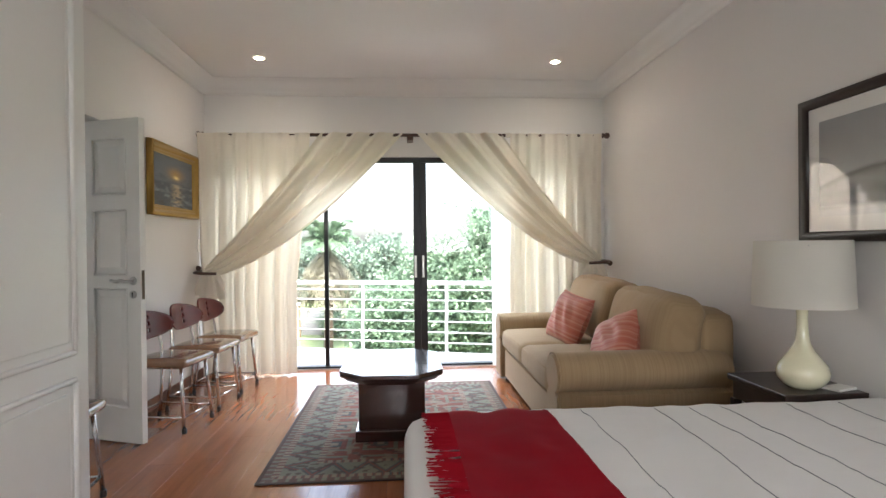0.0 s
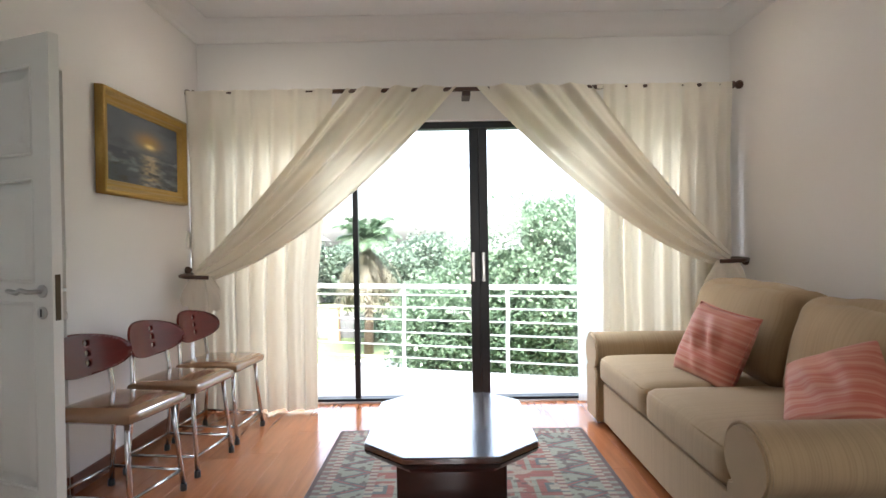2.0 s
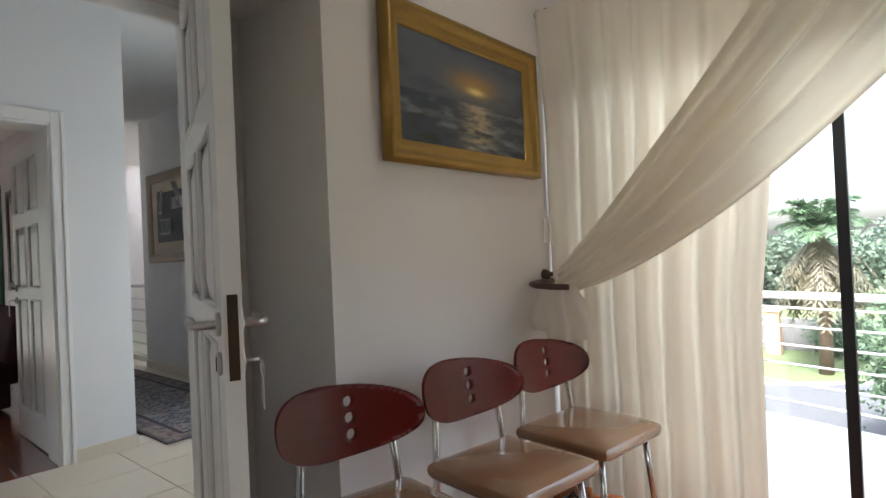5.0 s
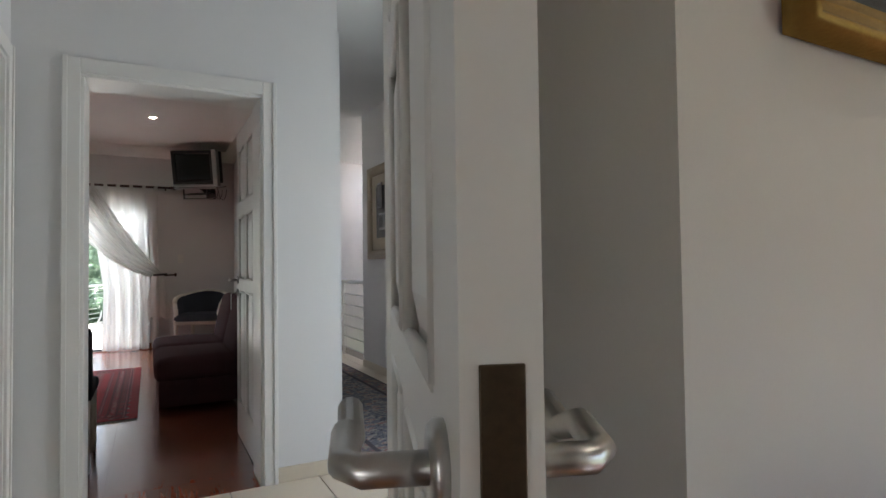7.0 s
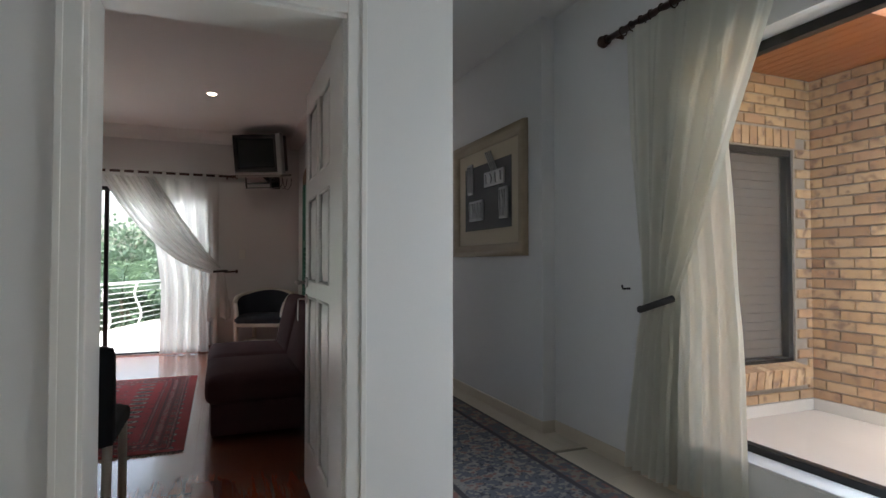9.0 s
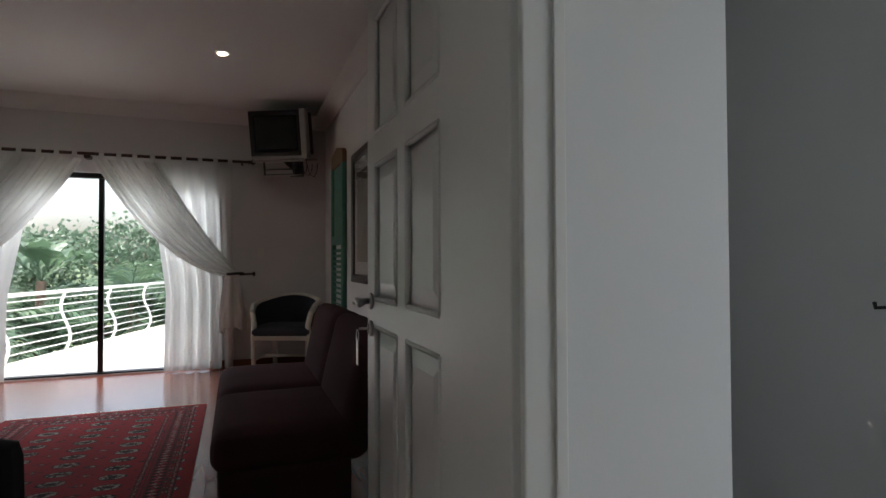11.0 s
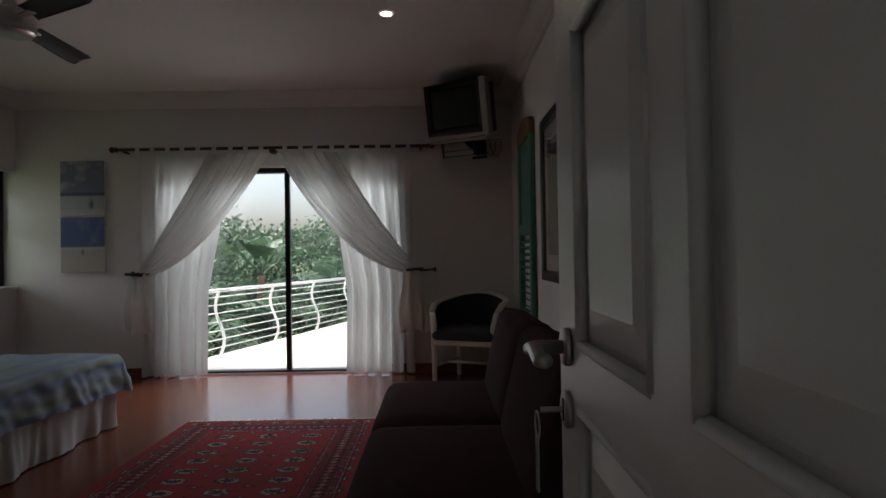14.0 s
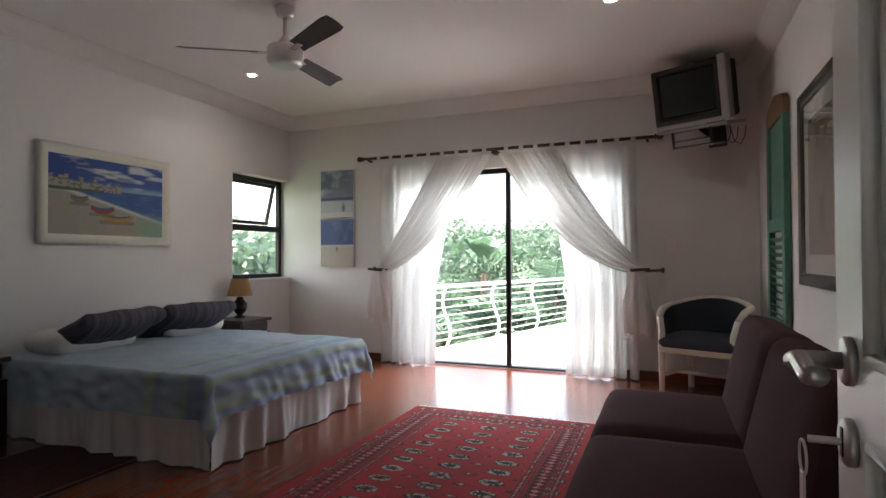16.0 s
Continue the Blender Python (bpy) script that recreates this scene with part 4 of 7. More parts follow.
def side_chair(m, label):
    """Faces +x; tube frame, vinyl seat, curved cherry back with three holes."""
    t = thing("dining_chair", m, label, "chair", "chairs along the wall")
    part("seat", soft_box((0.40, 0.40, 0.055), 0.026, 10, (0, 0, 0.012), at=(0.02, 0, 0.455), wobble=0.002), VINYL, t, "glossy tan vinyl seat pad")
    for s in (-1, 1):
        part("front_leg", tube([(0.165, s * 0.15, 0.43), (0.175, s * 0.16, 0.30), (0.20, s * 0.175, 0.012)], 0.0115, sides=12), CHROME, t)
        part("back_leg", tube([(-0.20, s * 0.175, 0.012), (-0.175, s * 0.165, 0.25), (-0.165, s * 0.16, 0.43), (-0.168, s * 0.155, 0.52), (-0.178, s * 0.145, 0.62), (-0.186, s * 0.14, 0.715)], 0.0115, sides=12), CHROME, t)
        for x in (0.20, -0.20):
            part("foot_cap", lathe([(0.015, 0), (0.016, 0.004), (0.015, 0.03), (0.013, 0.034)], at=(x, s * 0.175, 0), sides=12), BLACK, t)
        part("side_rail", tube([(-0.19, s * 0.173, 0.10), (0.192, s * 0.17, 0.10)], 0.008, sides=10), CHROME, t)
        part("seat_rail", tube([(-0.17, s * 0.155, 0.425), (0.165, s * 0.15, 0.425)], 0.009, sides=10), CHROME, t)
    part("front_rail", tube([(0.192, -0.17, 0.10), (0.192, 0.17, 0.10)], 0.008, sides=10), CHROME, t)
    part("back_rail", tube([(-0.19, -0.173, 0.10), (-0.19, 0.173, 0.10)], 0.008, sides=10), CHROME, t)
    # the back: an oval board, bent round the sitter, with three round holes
    W, H, TH, ny, nz = 0.235, 0.098, 0.014, 60, 28
    holes = [(0.0, 0.05), (0.0, 0.005), (0.0, -0.04)]
    bm = bmesh.new()

    def spot(y, z, front):
        bend = 0.045 * (y / W) ** 2
        lean = 0.16 * z
        return (-0.175 + bend - lean + (TH if front else 0), y * 1.0, 0.69 + z)

    def inside(y, z):
        zz = (z + 0.012 * (y / W)) / (H * (1 - 0.18 * (y / W)))
        return (abs(y / W) ** 2.5 + abs(zz) ** 2.5) <= 1.0 and all((y - a) ** 2 + (z - b) ** 2 > 0.0155 ** 2 for a, b in holes)

    cells = {(i, j) for i in range(ny) for j in range(nz) if inside(-W + 2 * W * (i + 0.5) / ny, -H + 2 * H * (j + 0.5) / nz)}
    vs = {}

    def vert(i, j, fr):
        if (i, j, fr) not in vs:
            y, z = -W + 2 * W * i / ny, -H + 2 * H * j / nz
            e = (abs(y / W) ** 2.5 + abs((z + 0.012 * (y / W)) / (H * (1 - 0.18 * (y / W)))) ** 2.5) ** 0.4
            if e > 0.90:
                y, z = y / e * 0.985, z / e * 0.985
            for a, b in holes:
                r = math.hypot(y - a, z - b)
                if 1e-6 < r < 0.021:
                    y, z = a + (y - a) / r * 0.0155, b + (z - b) / r * 0.0155
            vs[i, j, fr] = bm.verts.new(spot(y, z, fr))
        return vs[i, j, fr]

    for i, j in cells:
        for fr in (False, True):
            q = [vert(i, j, fr), vert(i + 1, j, fr), vert(i + 1, j + 1, fr), vert(i, j + 1, fr)]
            bm.faces.new(q if fr else q[::-1])
        for (a, b), (c, d), (e, f) in (((-1, 0), (0, 1), (0, 0)), ((1, 0), (1, 0), (1, 1)), ((0, -1), (0, 0), (1, 0)), ((0, 1), (1, 1), (0, 1))):
            if (i + a, j + b) not in cells:
                bm.faces.new((vert(i + c, j + d, False), vert(i + e, j + f, False), vert(i + e, j + f, True), vert(i + c, j + d, True)))
    part("backrest", smooth(bm, 50), CHERRY, t, "curved cherry veneer back with three holes")
    return t


chair = side_chair(pose(-1.265, 4.68, 0, 0, 0, -10), "chrome tube chair with cherry back, tan vinyl seat")
copy_thing(chair, pose(-1.215, 5.17, 0, 0, 0, -7))
copy_thing(chair, pose(-1.19, 5.64, 0, 0, 0, -6))
copy_thing(chair, pose(-1.32, 3.36, 0, 0, 0, 4))

# ---- coffee table
ct = thing("coffee_table", pose(0.268, 4.39, 0.012), "dark mahogany coffee table with clipped corners", "table")


def octagon(w, d, c):
    return [(-w + c, -d), (w - c, -d), (w, -d + c), (w, d - c), (w - c, d), (-w + c, d), (-w, d - c), (-w, -d + c)]


def prism(outline, z0, z1, bm=None, bevel=0.0):
    bm = bm or bmesh.new()
    a, b = [bm.verts.new((x, y, z0)) for x, y in outline], [bm.verts.new((x, y, z1)) for x, y in outline]
    n = len(outline)
    for k in range(n):
        bm.faces.new((a[k], a[(k + 1) % n], b[(k + 1) % n], b[k]))
    bm.faces.new(a[::-1])
    bm.faces.new(b)
    if bevel:
        bmesh.ops.bevel(bm, geom=list(bm.edges), offset=bevel, segments=2, affect="EDGES")
    return bm


part("tabletop", prism(octagon(0.315, 0.42, 0.15), 0.425, 0.45, bevel=0.004), POLISH, ct)
bm = bmesh.new()
rings = []
for inset, z in ((0.0, 0.425), (0.006, 0.412), (0.03, 0.40), (0.04, 0.385), (0.06, 0.38)):
    rings.append([bm.verts.new((x, y, z)) for x, y in octagon(0.315 - inset, 0.42 - inset, 0.15 - 0.4 * inset)])
for a, b in zip(rings, rings[1:]):
    for k in range(8):
        bm.faces.new((a[k], b[k], b[(k + 1) % 8], a[(k + 1) % 8]))
bm.faces.new(rings[-1][::-1])
part("edge_moulding", bm, DARKWOOD, ct)
part("pedestal", box(-0.205, -0.22, 0.07, 0.205, 0.22, 0.38, 0.004), DARKWOOD, ct)
part("plinth", box(-0.225, -0.24, 0.0, 0.225, 0.24, 0.07, 0.006), DARKWOOD, ct)


# ---- patterned rug
def rug_pattern_a(u, v):
    """u across, v along, 0..1; faded reds, sage and slate borders."""
    w, l = 1.5, 2.2
    x, y = (u - 0.5) * w, (v - 0.5) * l
    edge = np.minimum(w / 2 - np.abs(x), l / 2 - np.abs(y))
    along = np.where(w / 2 - np.abs(x) < l / 2 - np.abs(y), y, x)
    zig = np.abs(((along * 5.2) % 1) - 0.5) * 2
    red, sage, slate, cream, dark = (0.33, 0.10, 0.075), (0.28, 0.28, 0.21), (0.13, 0.14, 0.14), (0.38, 0.31, 0.23), (0.13, 0.08, 0.07)
    big = np.maximum(np.abs(((x / 0.28) % 1) - 0.5), np.abs(((y / 0.34) % 1) - 0.5))
    step = np.floor(np.abs(x) * 30) + np.floor(np.abs(y) * 30)
    field = blend((0.34, 0.10, 0.07), ((np.abs(big - 0.33) < 0.05).astype(float), sage), ((big < 0.16).astype(float), slate), ((big < 0.08).astype(float), cream), ((vnoise(x * 22, y * 22, 4, 2) > 0.62) * 0.8, cream), (((step % 7) == 0) * (np.abs(x) < 0.3) * 0.7, dark), ((np.abs((y * 14) % 1 - 0.5) < 0.06) * 0.5, dark))
    b1 = blend(sage, ((np.abs(zig - ((edge - 0.10) / 0.17)) < 0.22).astype(float), slate), ((np.abs(zig - ((edge - 0.10) / 0.17)) < 0.07).astype(float), red), ((vnoise(x * 38, y * 38, 9, 1) > 0.68) * 0.8, dark))
    guard = blend(cream, ((np.abs((along * 22) % 1 - 0.5) < 0.22).astype(float), red), ((np.abs((along * 22) % 1 - 0.5) < 0.08).astype(float), slate))
    outer = blend((0.22, 0.12, 0.10), ((np.abs((along * 16) % 1 - 0.5) < 0.2).astype(float), sage))
    out = field
    for cond, lay in ((edge < 0.31, guard), (edge < 0.27, b1), (edge < 0.10, guard), (edge < 0.06, outer), (edge < 0.02, np.ones_like(field) * np.array(dark))):
        out = np.where(cond[..., None], lay, out)
    fade = 0.8 + 0.35 * (vnoise(u * 7, v * 9, 21) - 0.5)
    grey = out.mean(-1, keepdims=True)
    return (out * 0.8 + grey * 0.2) * fade[..., None] * 1.05


def rug(m, w, l, fn, label, nu, nv, fringe_mat, ends=True):
    """A rug lying flat: local x across, y along, with a woven edge and fringes on the short ends."""
    t = thing("rug", m, label, "rug")
    part("backing", box(0, 0, 0, w, l, 0.007, 0.002), FRINGE_D, t)
    painted("rug_surface", fn, w, l, nu, nv, Matrix(((1, 0, 0, 0), (0, 0, 1, 0), (0, 1, 0, 0.0085), (0, 0, 0, 1))), RUGPILE, t)
    for e in (0, 1):
        if not ends:
            break
        bm = bmesh.new()
        rnd = random.Random(5 + e)
        n = int(w / 0.012)
        for k in range(n):
            x = (k + 0.5) / n * w
            s = -1 if e == 0 else 1
            y0 = 0 if e == 0 else l
            dx, ln = rnd.uniform(-0.012, 0.012), rnd.uniform(0.035, 0.055)
            q = [bm.verts.new(p) for p in ((x - 0.004, y0, 0.004), (x + 0.004, y0, 0.004), (x + dx + 0.003, y0 + s * ln, 0.002), (x + dx - 0.003, y0 + s * ln, 0.002))]
            bm.faces.new(q if s > 0 else q[::-1])
        tagged(part("fringe", bm, fringe_mat, t), kind="stuff")
    return t


FRINGE = m_plain("cream_wool_fringe", (0.52, 0.47, 0.38), 0.95, grain=200, vary=0.2)
FRINGE_D = m_plain("dark_rug_backing", (0.07, 0.05, 0.045), 0.95, grain=200, vary=0.2)
rug(pose(-0.42, 3.60, 0.001), 1.52, 2.04, rug_pattern_a, "faded red and sage patterned wool rug", 230, 320, FRINGE_D, False)

# ---- two-seat sofa against the east wall; local x along its length, front toward -y, turned to face west
SOFA = m_cloth("tan_striped_weave", (0.34, 0.235, 0.13), 350, 0.12, stripes=(0, 130.0, (0.31, 0.212, 0.116)))
SOFA_B = m_cloth("tan_striped_weave_upright", (0.34, 0.235, 0.13), 350, 0.12, stripes=(1, 130.0, (0.305, 0.208, 0.114)))
sf = thing("sofa", pose(2.33, 5.92, 0.0, 0, 0, -90), "tan striped two-seat sofa with rolled arms", "sofa")
SL, SD = 2.17, 1.13   # length, depth
part("base", soft_box((SL - 0.16, SD - 0.10, 0.26), 0.03, 8, at=(SL / 2, -SD / 2 + 0.02, 0.17)), SOFA, sf)
part("front_panel", box(0.30, -SD + 0.035, 0.05, SL - 0.30, -SD + 0.06, 0.29, 0.008), SOFA, sf)
part("back_frame", soft_box((SL - 0.22, 0.26, 0.80), 0.09, 10, (0, 0.01, 0), at=(SL / 2, -0.14, 0.42)), SOFA, sf)


def sofa_arm(x, label):
    """A rolled arm along y: an upright panel with a thick roll on top, closed by a piped front."""
    out = []
    w, r = 0.115, 0.135
    for k in range(28):
        a = math.pi * 1.32 - (k / 27) * math.pi * 1.64
        out.append((r * math.cos(a) * -1, 0.475 + r * math.sin(a) * 0.86))
    prof = [(-w, 0.03), (-w, 0.36)] + [(xx, zz) for xx, zz in out[::-1]] + [(w, 0.36), (w, 0.03)]
    bm = bmesh.new()
    rows = []
    ys = [-0.10, -0.14] + [-0.2 - 0.7 * i / 8 for i in range(9)] + [-SD + 0.055, -SD + 0.02, -SD]
    for i, y in enumerate(ys):
        k = 0.94 if i in (0, len(ys) - 1) else (0.985 if i in (1, len(ys) - 2) else 1.0)
        rows.append([bm.verts.new((x + px * k, y, 0.3 + (pz - 0.3) * k)) for px, pz in prof])
    n = len(prof)
    for a, b in zip(rows, rows[1:]):
        for k in range(n):
            bm.faces.new((a[k], a[(k + 1) % n], b[(k + 1) % n], b[k]))
    bm.faces.new(rows[0][::-1])
    bm.faces.new(rows[-1])
    bmesh.ops.recalc_face_normals(bm, faces=bm.faces)
    arm = part("arm", smooth(bm, 50), SOFA_B, sf)
    part("piping", tube([(x + px * 0.985, -SD + 0.012, 0.3 + (pz - 0.3) * 0.985) for px, pz in prof], 0.007, sides=8), SOFA, arm)


sofa_arm(0.14, "")
sofa_arm(SL - 0.14, "")
for i in range(2):
    cx = 0.28 + (SL - 0.56) * (0.25 + 0.5 * i)
    cw = (SL - 0.56) / 2 - 0.006
    cu = part("seat_cushion", soft_box((cw, 0.72, 0.17), 0.05, 14, (0, 0, 0.022), at=(cx, -SD + 0.37, 0.385), wobble=0.004, seed=i), SOFA, sf)
    for z in (0.325, 0.448):
        y0, y1, hw = -SD + 0.03, -SD + 0.7, cw / 2 - 0.012
        part("piping", tube([(cx - hw, y1, z), (cx - hw, y0 + 0.03, z), (cx - hw + 0.03, y0 - 0.006, z), (cx + hw - 0.03, y0 - 0.006, z), (cx + hw, y0 + 0.03, z), (cx + hw, y1, z)], 0.006, sides=8), SOFA, cu)
    part("back_cushion", soft_box((cw + 0.09, 0.28, 0.48), 0.075, 16, (0, 0.05, 0.03), at=(cx + (0.14 if i else 0.0), -0.36, 0.65 if i else 0.68), turn=Euler((radians(-14), 0, radians(2 - 4 * i))).to_matrix(), wobble=0.016, seed=3 + i), SOFA, sf)
for x in (0.12, SL - 0.12):
    for y in (-0.12, -SD + 0.1):
        part("foot", lathe([(0.02, 0), (0.026, 0.02), (0.028, 0.05)], at=(x, y, 0), sides=14), BLACKWOOD, sf)

SALMON = m_cloth("salmon_striped_silk", (0.40, 0.10, 0.06), 300, 0.14, 0.6, stripes=(2, 34.0, (0.50, 0.22, 0.15)))


def scatter_cushion(m, size, seed, material, label):
    """A square pillow with pinched corners and a flat flange."""
    t = thing("scatter_cushion", m, label, "cushion")

    def side(s):
        def fn(u, v):
            a, b = 2 * u - 1, 2 * v - 1
            pinch = 1 - 0.10 * (a * a) * (1 - b * b) * 0 - 0.07 * ((1 - b * b) * a * a + (1 - a * a) * b * b)
            th = 0.085 * (max(0.0, (1 - a ** 4)) * max(0.0, (1 - b ** 4))) ** 0.55
            w = 0.010 * noise.noise(Vector((a * 2.5 + seed, b * 2.5, s * 2)))
            crease = 0.008 * math.sin(9 * (a + 0.6 * b) + seed) * (1 - a * a) * (1 - b * b)
            return (a * size / 2 * pinch, s * (th + 0.003) + (w + crease) * (1 - a * a) * (1 - b * b) * 2, b * size / 2 * pinch)
        return fn

    bm = sheet(side(-1), 22, 22)
    sheet(side(1), 22, 22, bm)
    bmesh.ops.remove_doubles(bm, verts=bm.verts, dist=0.0075)
    bmesh.ops.recalc_face_normals(bm, faces=bm.faces)
    part("cover", bm, material, t)
    h = size / 2
    pts = []
    for a, b in ((-1, -1), (1, -1), (1, 1), (-1, 1)):
        c, d = {(-1, -1): (1, -1), (1, -1): (1, 1), (1, 1): (-1, 1), (-1, 1): (-1, -1)}[(a, b)]
        for k in range(8):
            s = k / 8
            px, pz = a + (c - a) * s, b + (d - b) * s
            pn = 1 - 0.07 * ((1 - pz * pz) * px * px + (1 - px * px) * pz * pz)
            pts.append((px * h * pn * 1.01, 0, pz * h * pn * 1.01))
    part("piping", tube(pts, 0.006, sides=6, closed=True), material, t)
    return t


scatter_cushion(pose(1.63, 4.98, 0.635, -22, 8, -74), 0.40, 1.0, SALMON, "salmon striped scatter cushion leaning on the sofa")
scatter_cushion(pose(1.69, 4.17, 0.59, -38, -24, -62), 0.40, 5.0, SALMON, "salmon striped scatter cushion slumped on the sofa")

# ---- bed with pale quilt and red throw
QUILT = m_cloth("white_quilt_cotton", (0.72, 0.70, 0.68), 500, 0.05)
LINE = m_plain("grey_stitching", (0.22, 0.22, 0.23), 0.9)
RED = m_cloth("crimson_wool_throw", (0.27, 0.004, 0.012), 420, 0.2, sheen=0.0, spec=0.1)
BX0, BX1, BY0, BY1, BZ = 0.38, 2.34, 1.10, 2.90, 0.555
bed = thing("bed", pose(0, 0, 0), "bed covered with a white quilt with dark stitched lines", "bed")
part("bed_base", soft_box((BX1 - BX0 - 0.06, BY1 - BY0 - 0.06, 0.28), 0.02, 6, at=((BX0 + BX1) / 2 + 0.02, (BY0 + BY1) / 2, 0.16)), WHITEMAT, bed)
part("mattress", soft_box((BX1 - BX0 - 0.03, BY1 - BY0 - 0.03, 0.24), 0.06, 8, at=((BX0 + BX1) / 2 + 0.01, (BY0 + BY1) / 2, 0.42)), QUILT, bed)


def quilt_z(x, y):
    return BZ + 0.012 * noise.noise(Vector((x * 2.2, y * 2.2, 0))) + 0.007 * noise.noise(Vector((x * 9, y * 6, 2))) + 0.004 * noise.noise(Vector((x * 7, y * 24, 5)))


def quilt(u, v):
    x, y = BX0 - 0.34 + (BX1 - BX0 + 0.34) * u, BY0 - 0.3 + (BY1 - BY0 + 0.6) * v
    cx, cy = max(BX0, min(BX1, x)), max(BY0, min(BY1, y))
    rx, ry = BX0 + 0.16, BY1 - 0.16
    if cx < rx and cy > ry and math.hypot(cx - rx, cy - ry) > 0.16:
        k = 0.16 / math.hypot(x - rx, y - ry)
        cx, cy = rx + (x - rx) * k, ry + (y - ry) * k
    over = math.hypot(x - cx, y - cy)
    z = quilt_z(cx, cy)
    if over > 0:
        d = Vector((x - cx, y - cy)).normalized()
        bend = min(over, 0.05)
        out = 0.03 * math.sin(min(1.0, over / 0.07) * math.pi / 2) + 0.02 * over * math.sin(14 * (cx + cy) + 3 * cx)
        return (cx + d.x * out, cy + d.y * out, z - max(0.0, over - 0.02) * 0.97)
    return (x, y, z)


part("quilt", sheet(quilt, 110, 120), QUILT, bed)
for k, x0 in enumerate((1.05, 1.31, 1.51, 1.66, 1.88, 2.10)):
    line = []
    for y in np.linspace(BY0, BY1 - 0.02, 60):
        x = x0 + 0.05 * (y - 2.0) * math.sin(k * 1.7) + 0.012 * noise.noise(Vector((y * 6, k * 3.1, 0)))
        line.append((x, y, quilt_z(x, y) + 0.002))
    part("stitched_line", tube(line, 0.0014, sides=5), LINE, bed)

throw = thing("throw_blanket", pose(0, 0, 0), "crimson wool throw with a fringed edge", "blanket")
TX0, TX1 = 0.52, 0.91


def throw_top(u, v):
    # from over the far edge of the bed to the near side
    s = -0.28 + 2.0 * v
    y = BY1 + 0.012 - s if s > 0 else BY1 + 0.05
    x = TX0 + (TX1 - TX0) * u
    z = quilt_z(x, min(y, BY1)) + 0.016 + 0.006 * math.sin(11 * u + 4 * v) + 0.003 * noise.noise(Vector((u * 7, v * 14, 1)))
    if s < 0.05:
        k = max(0.0, (0.05 - s) / 0.33)
        z -= 0.27 * k ** 1.2
        y = BY1 + 0.06 * math.sin(min(1.0, k * 6) * math.pi / 2) - 0.02
    return (x, y, z)


bm = sheet(throw_top, 26, 60)
part("cloth", bm, RED, throw)
bm = bmesh.new()
rnd = random.Random(9)
for k in range(420):
    v = rnd.uniform(0.16, 1.0)
    p = Vector(throw_top(0.0, v))
    a = rnd.uniform(-0.5, 0.5)
    ln = rnd.uniform(0.06, 0.11)
    e = p + Vector((-ln * math.cos(a), ln * math.sin(a) * 0.6, rnd.uniform(-0.012, 0.006)))
    e.z = max(e.z, quilt_z(max(e.x, BX0), min(e.y, BY1)) + 0.004) if e.x > BX0 else e.z
    n = Vector((0, 0.004, 0.002))
    q = [bm.verts.new(w) for w in (p - n, p + n, e + n * 0.6, e - n * 0.6)]
    bm.faces.new(q)
tagged(part("fringe", bm, RED, throw), kind="stuff")

# ---- bedside table and lamp
NX, NY = 2.165, 3.20
bt = thing("bedside_table", pose(NX, NY, 0), "dark wooden bedside table between bed and sofa", "table")
part("top", box(-0.19, -0.22, 0.53, 0.19, 0.22, 0.56, 0.006), BLACKWOOD, bt)
part("apron", box(-0.17, -0.20, 0.44, 0.17, 0.20, 0.53, 0.003), BLACKWOOD, bt)
for sx in (-1, 1):
    for sy in (-1, 1):
        part("leg", box(sx * 0.16 - 0.02, sy * 0.19 - 0.02, 0, sx * 0.16 + 0.02, sy * 0.19 + 0.02, 0.44, 0.004), BLACKWOOD, bt)
part("shelf", box(-0.16, -0.19, 0.16, 0.16, 0.19, 0.18, 0.003), BLACKWOOD, bt)
CERAMIC = m_plain("cream_glazed_ceramic", (0.74, 0.70, 0.50), 0.12, grain=12, vary=0.04, relief=0.0, Coat_Weight=0.8, Coat_Roughness=0.04)
SHADE = m_cloth("white_linen_shade", (0.74, 0.71, 0.65), 420, 0.06, translucent=0.35)
lp = thing("table_lamp", pose(2.14, 3.10, 0.56), "cream ceramic table lamp with a white drum shade", "lamp")
part("base", lathe([(0.05, 0), (0.062, 0.003), (0.085, 0.02), (0.105, 0.05), (0.108, 0.075), (0.098, 0.105), (0.072, 0.14), (0.045, 0.175), (0.030, 0.21), (0.024, 0.26), (0.022, 0.32), (0.026, 0.36), (0.024, 0.375)], sides=36), CERAMIC, lp)
part("stem", tube([(0, 0, 0.37), (0, 0, 0.62)], 0.006), STEEL, lp)
bm = bmesh.new()
rs = [[bm.verts.new((r * math.cos(a), r * math.sin(a), z)) for a in np.linspace(0, 2 * math.pi, 48, endpoint=False)] for r, z in ((0.205, 0.37), (0.203, 0.375), (0.192, 0.66), (0.190, 0.662), (0.188, 0.66), (0.200, 0.375), (0.202, 0.37))]
for a, b in zip(rs, rs[1:]):
    for k in range(48):
        bm.faces.new((a[k], a[(k + 1) % 48], b[(k + 1) % 48], b[k]))
part("shade", smooth(bm, 60), SHADE, lp, "white linen drum shade")
for a in (0, 2.1, 4.2):
    part("shade_arm", tube([(0, 0, 0.62), (0.194 * math.cos(a), 0.194 * math.sin(a), 0.64)], 0.003, sides=6), STEEL, lp)
nb = thing("notepad", pose(2.28, 3.06, 0.56, 0, 0, 20), "small white notepad on the bedside table", "notepad")
part("pages", box(-0.06, -0.04, 0, 0.06, 0.04, 0.01, 0.001), WHITEMAT, nb)

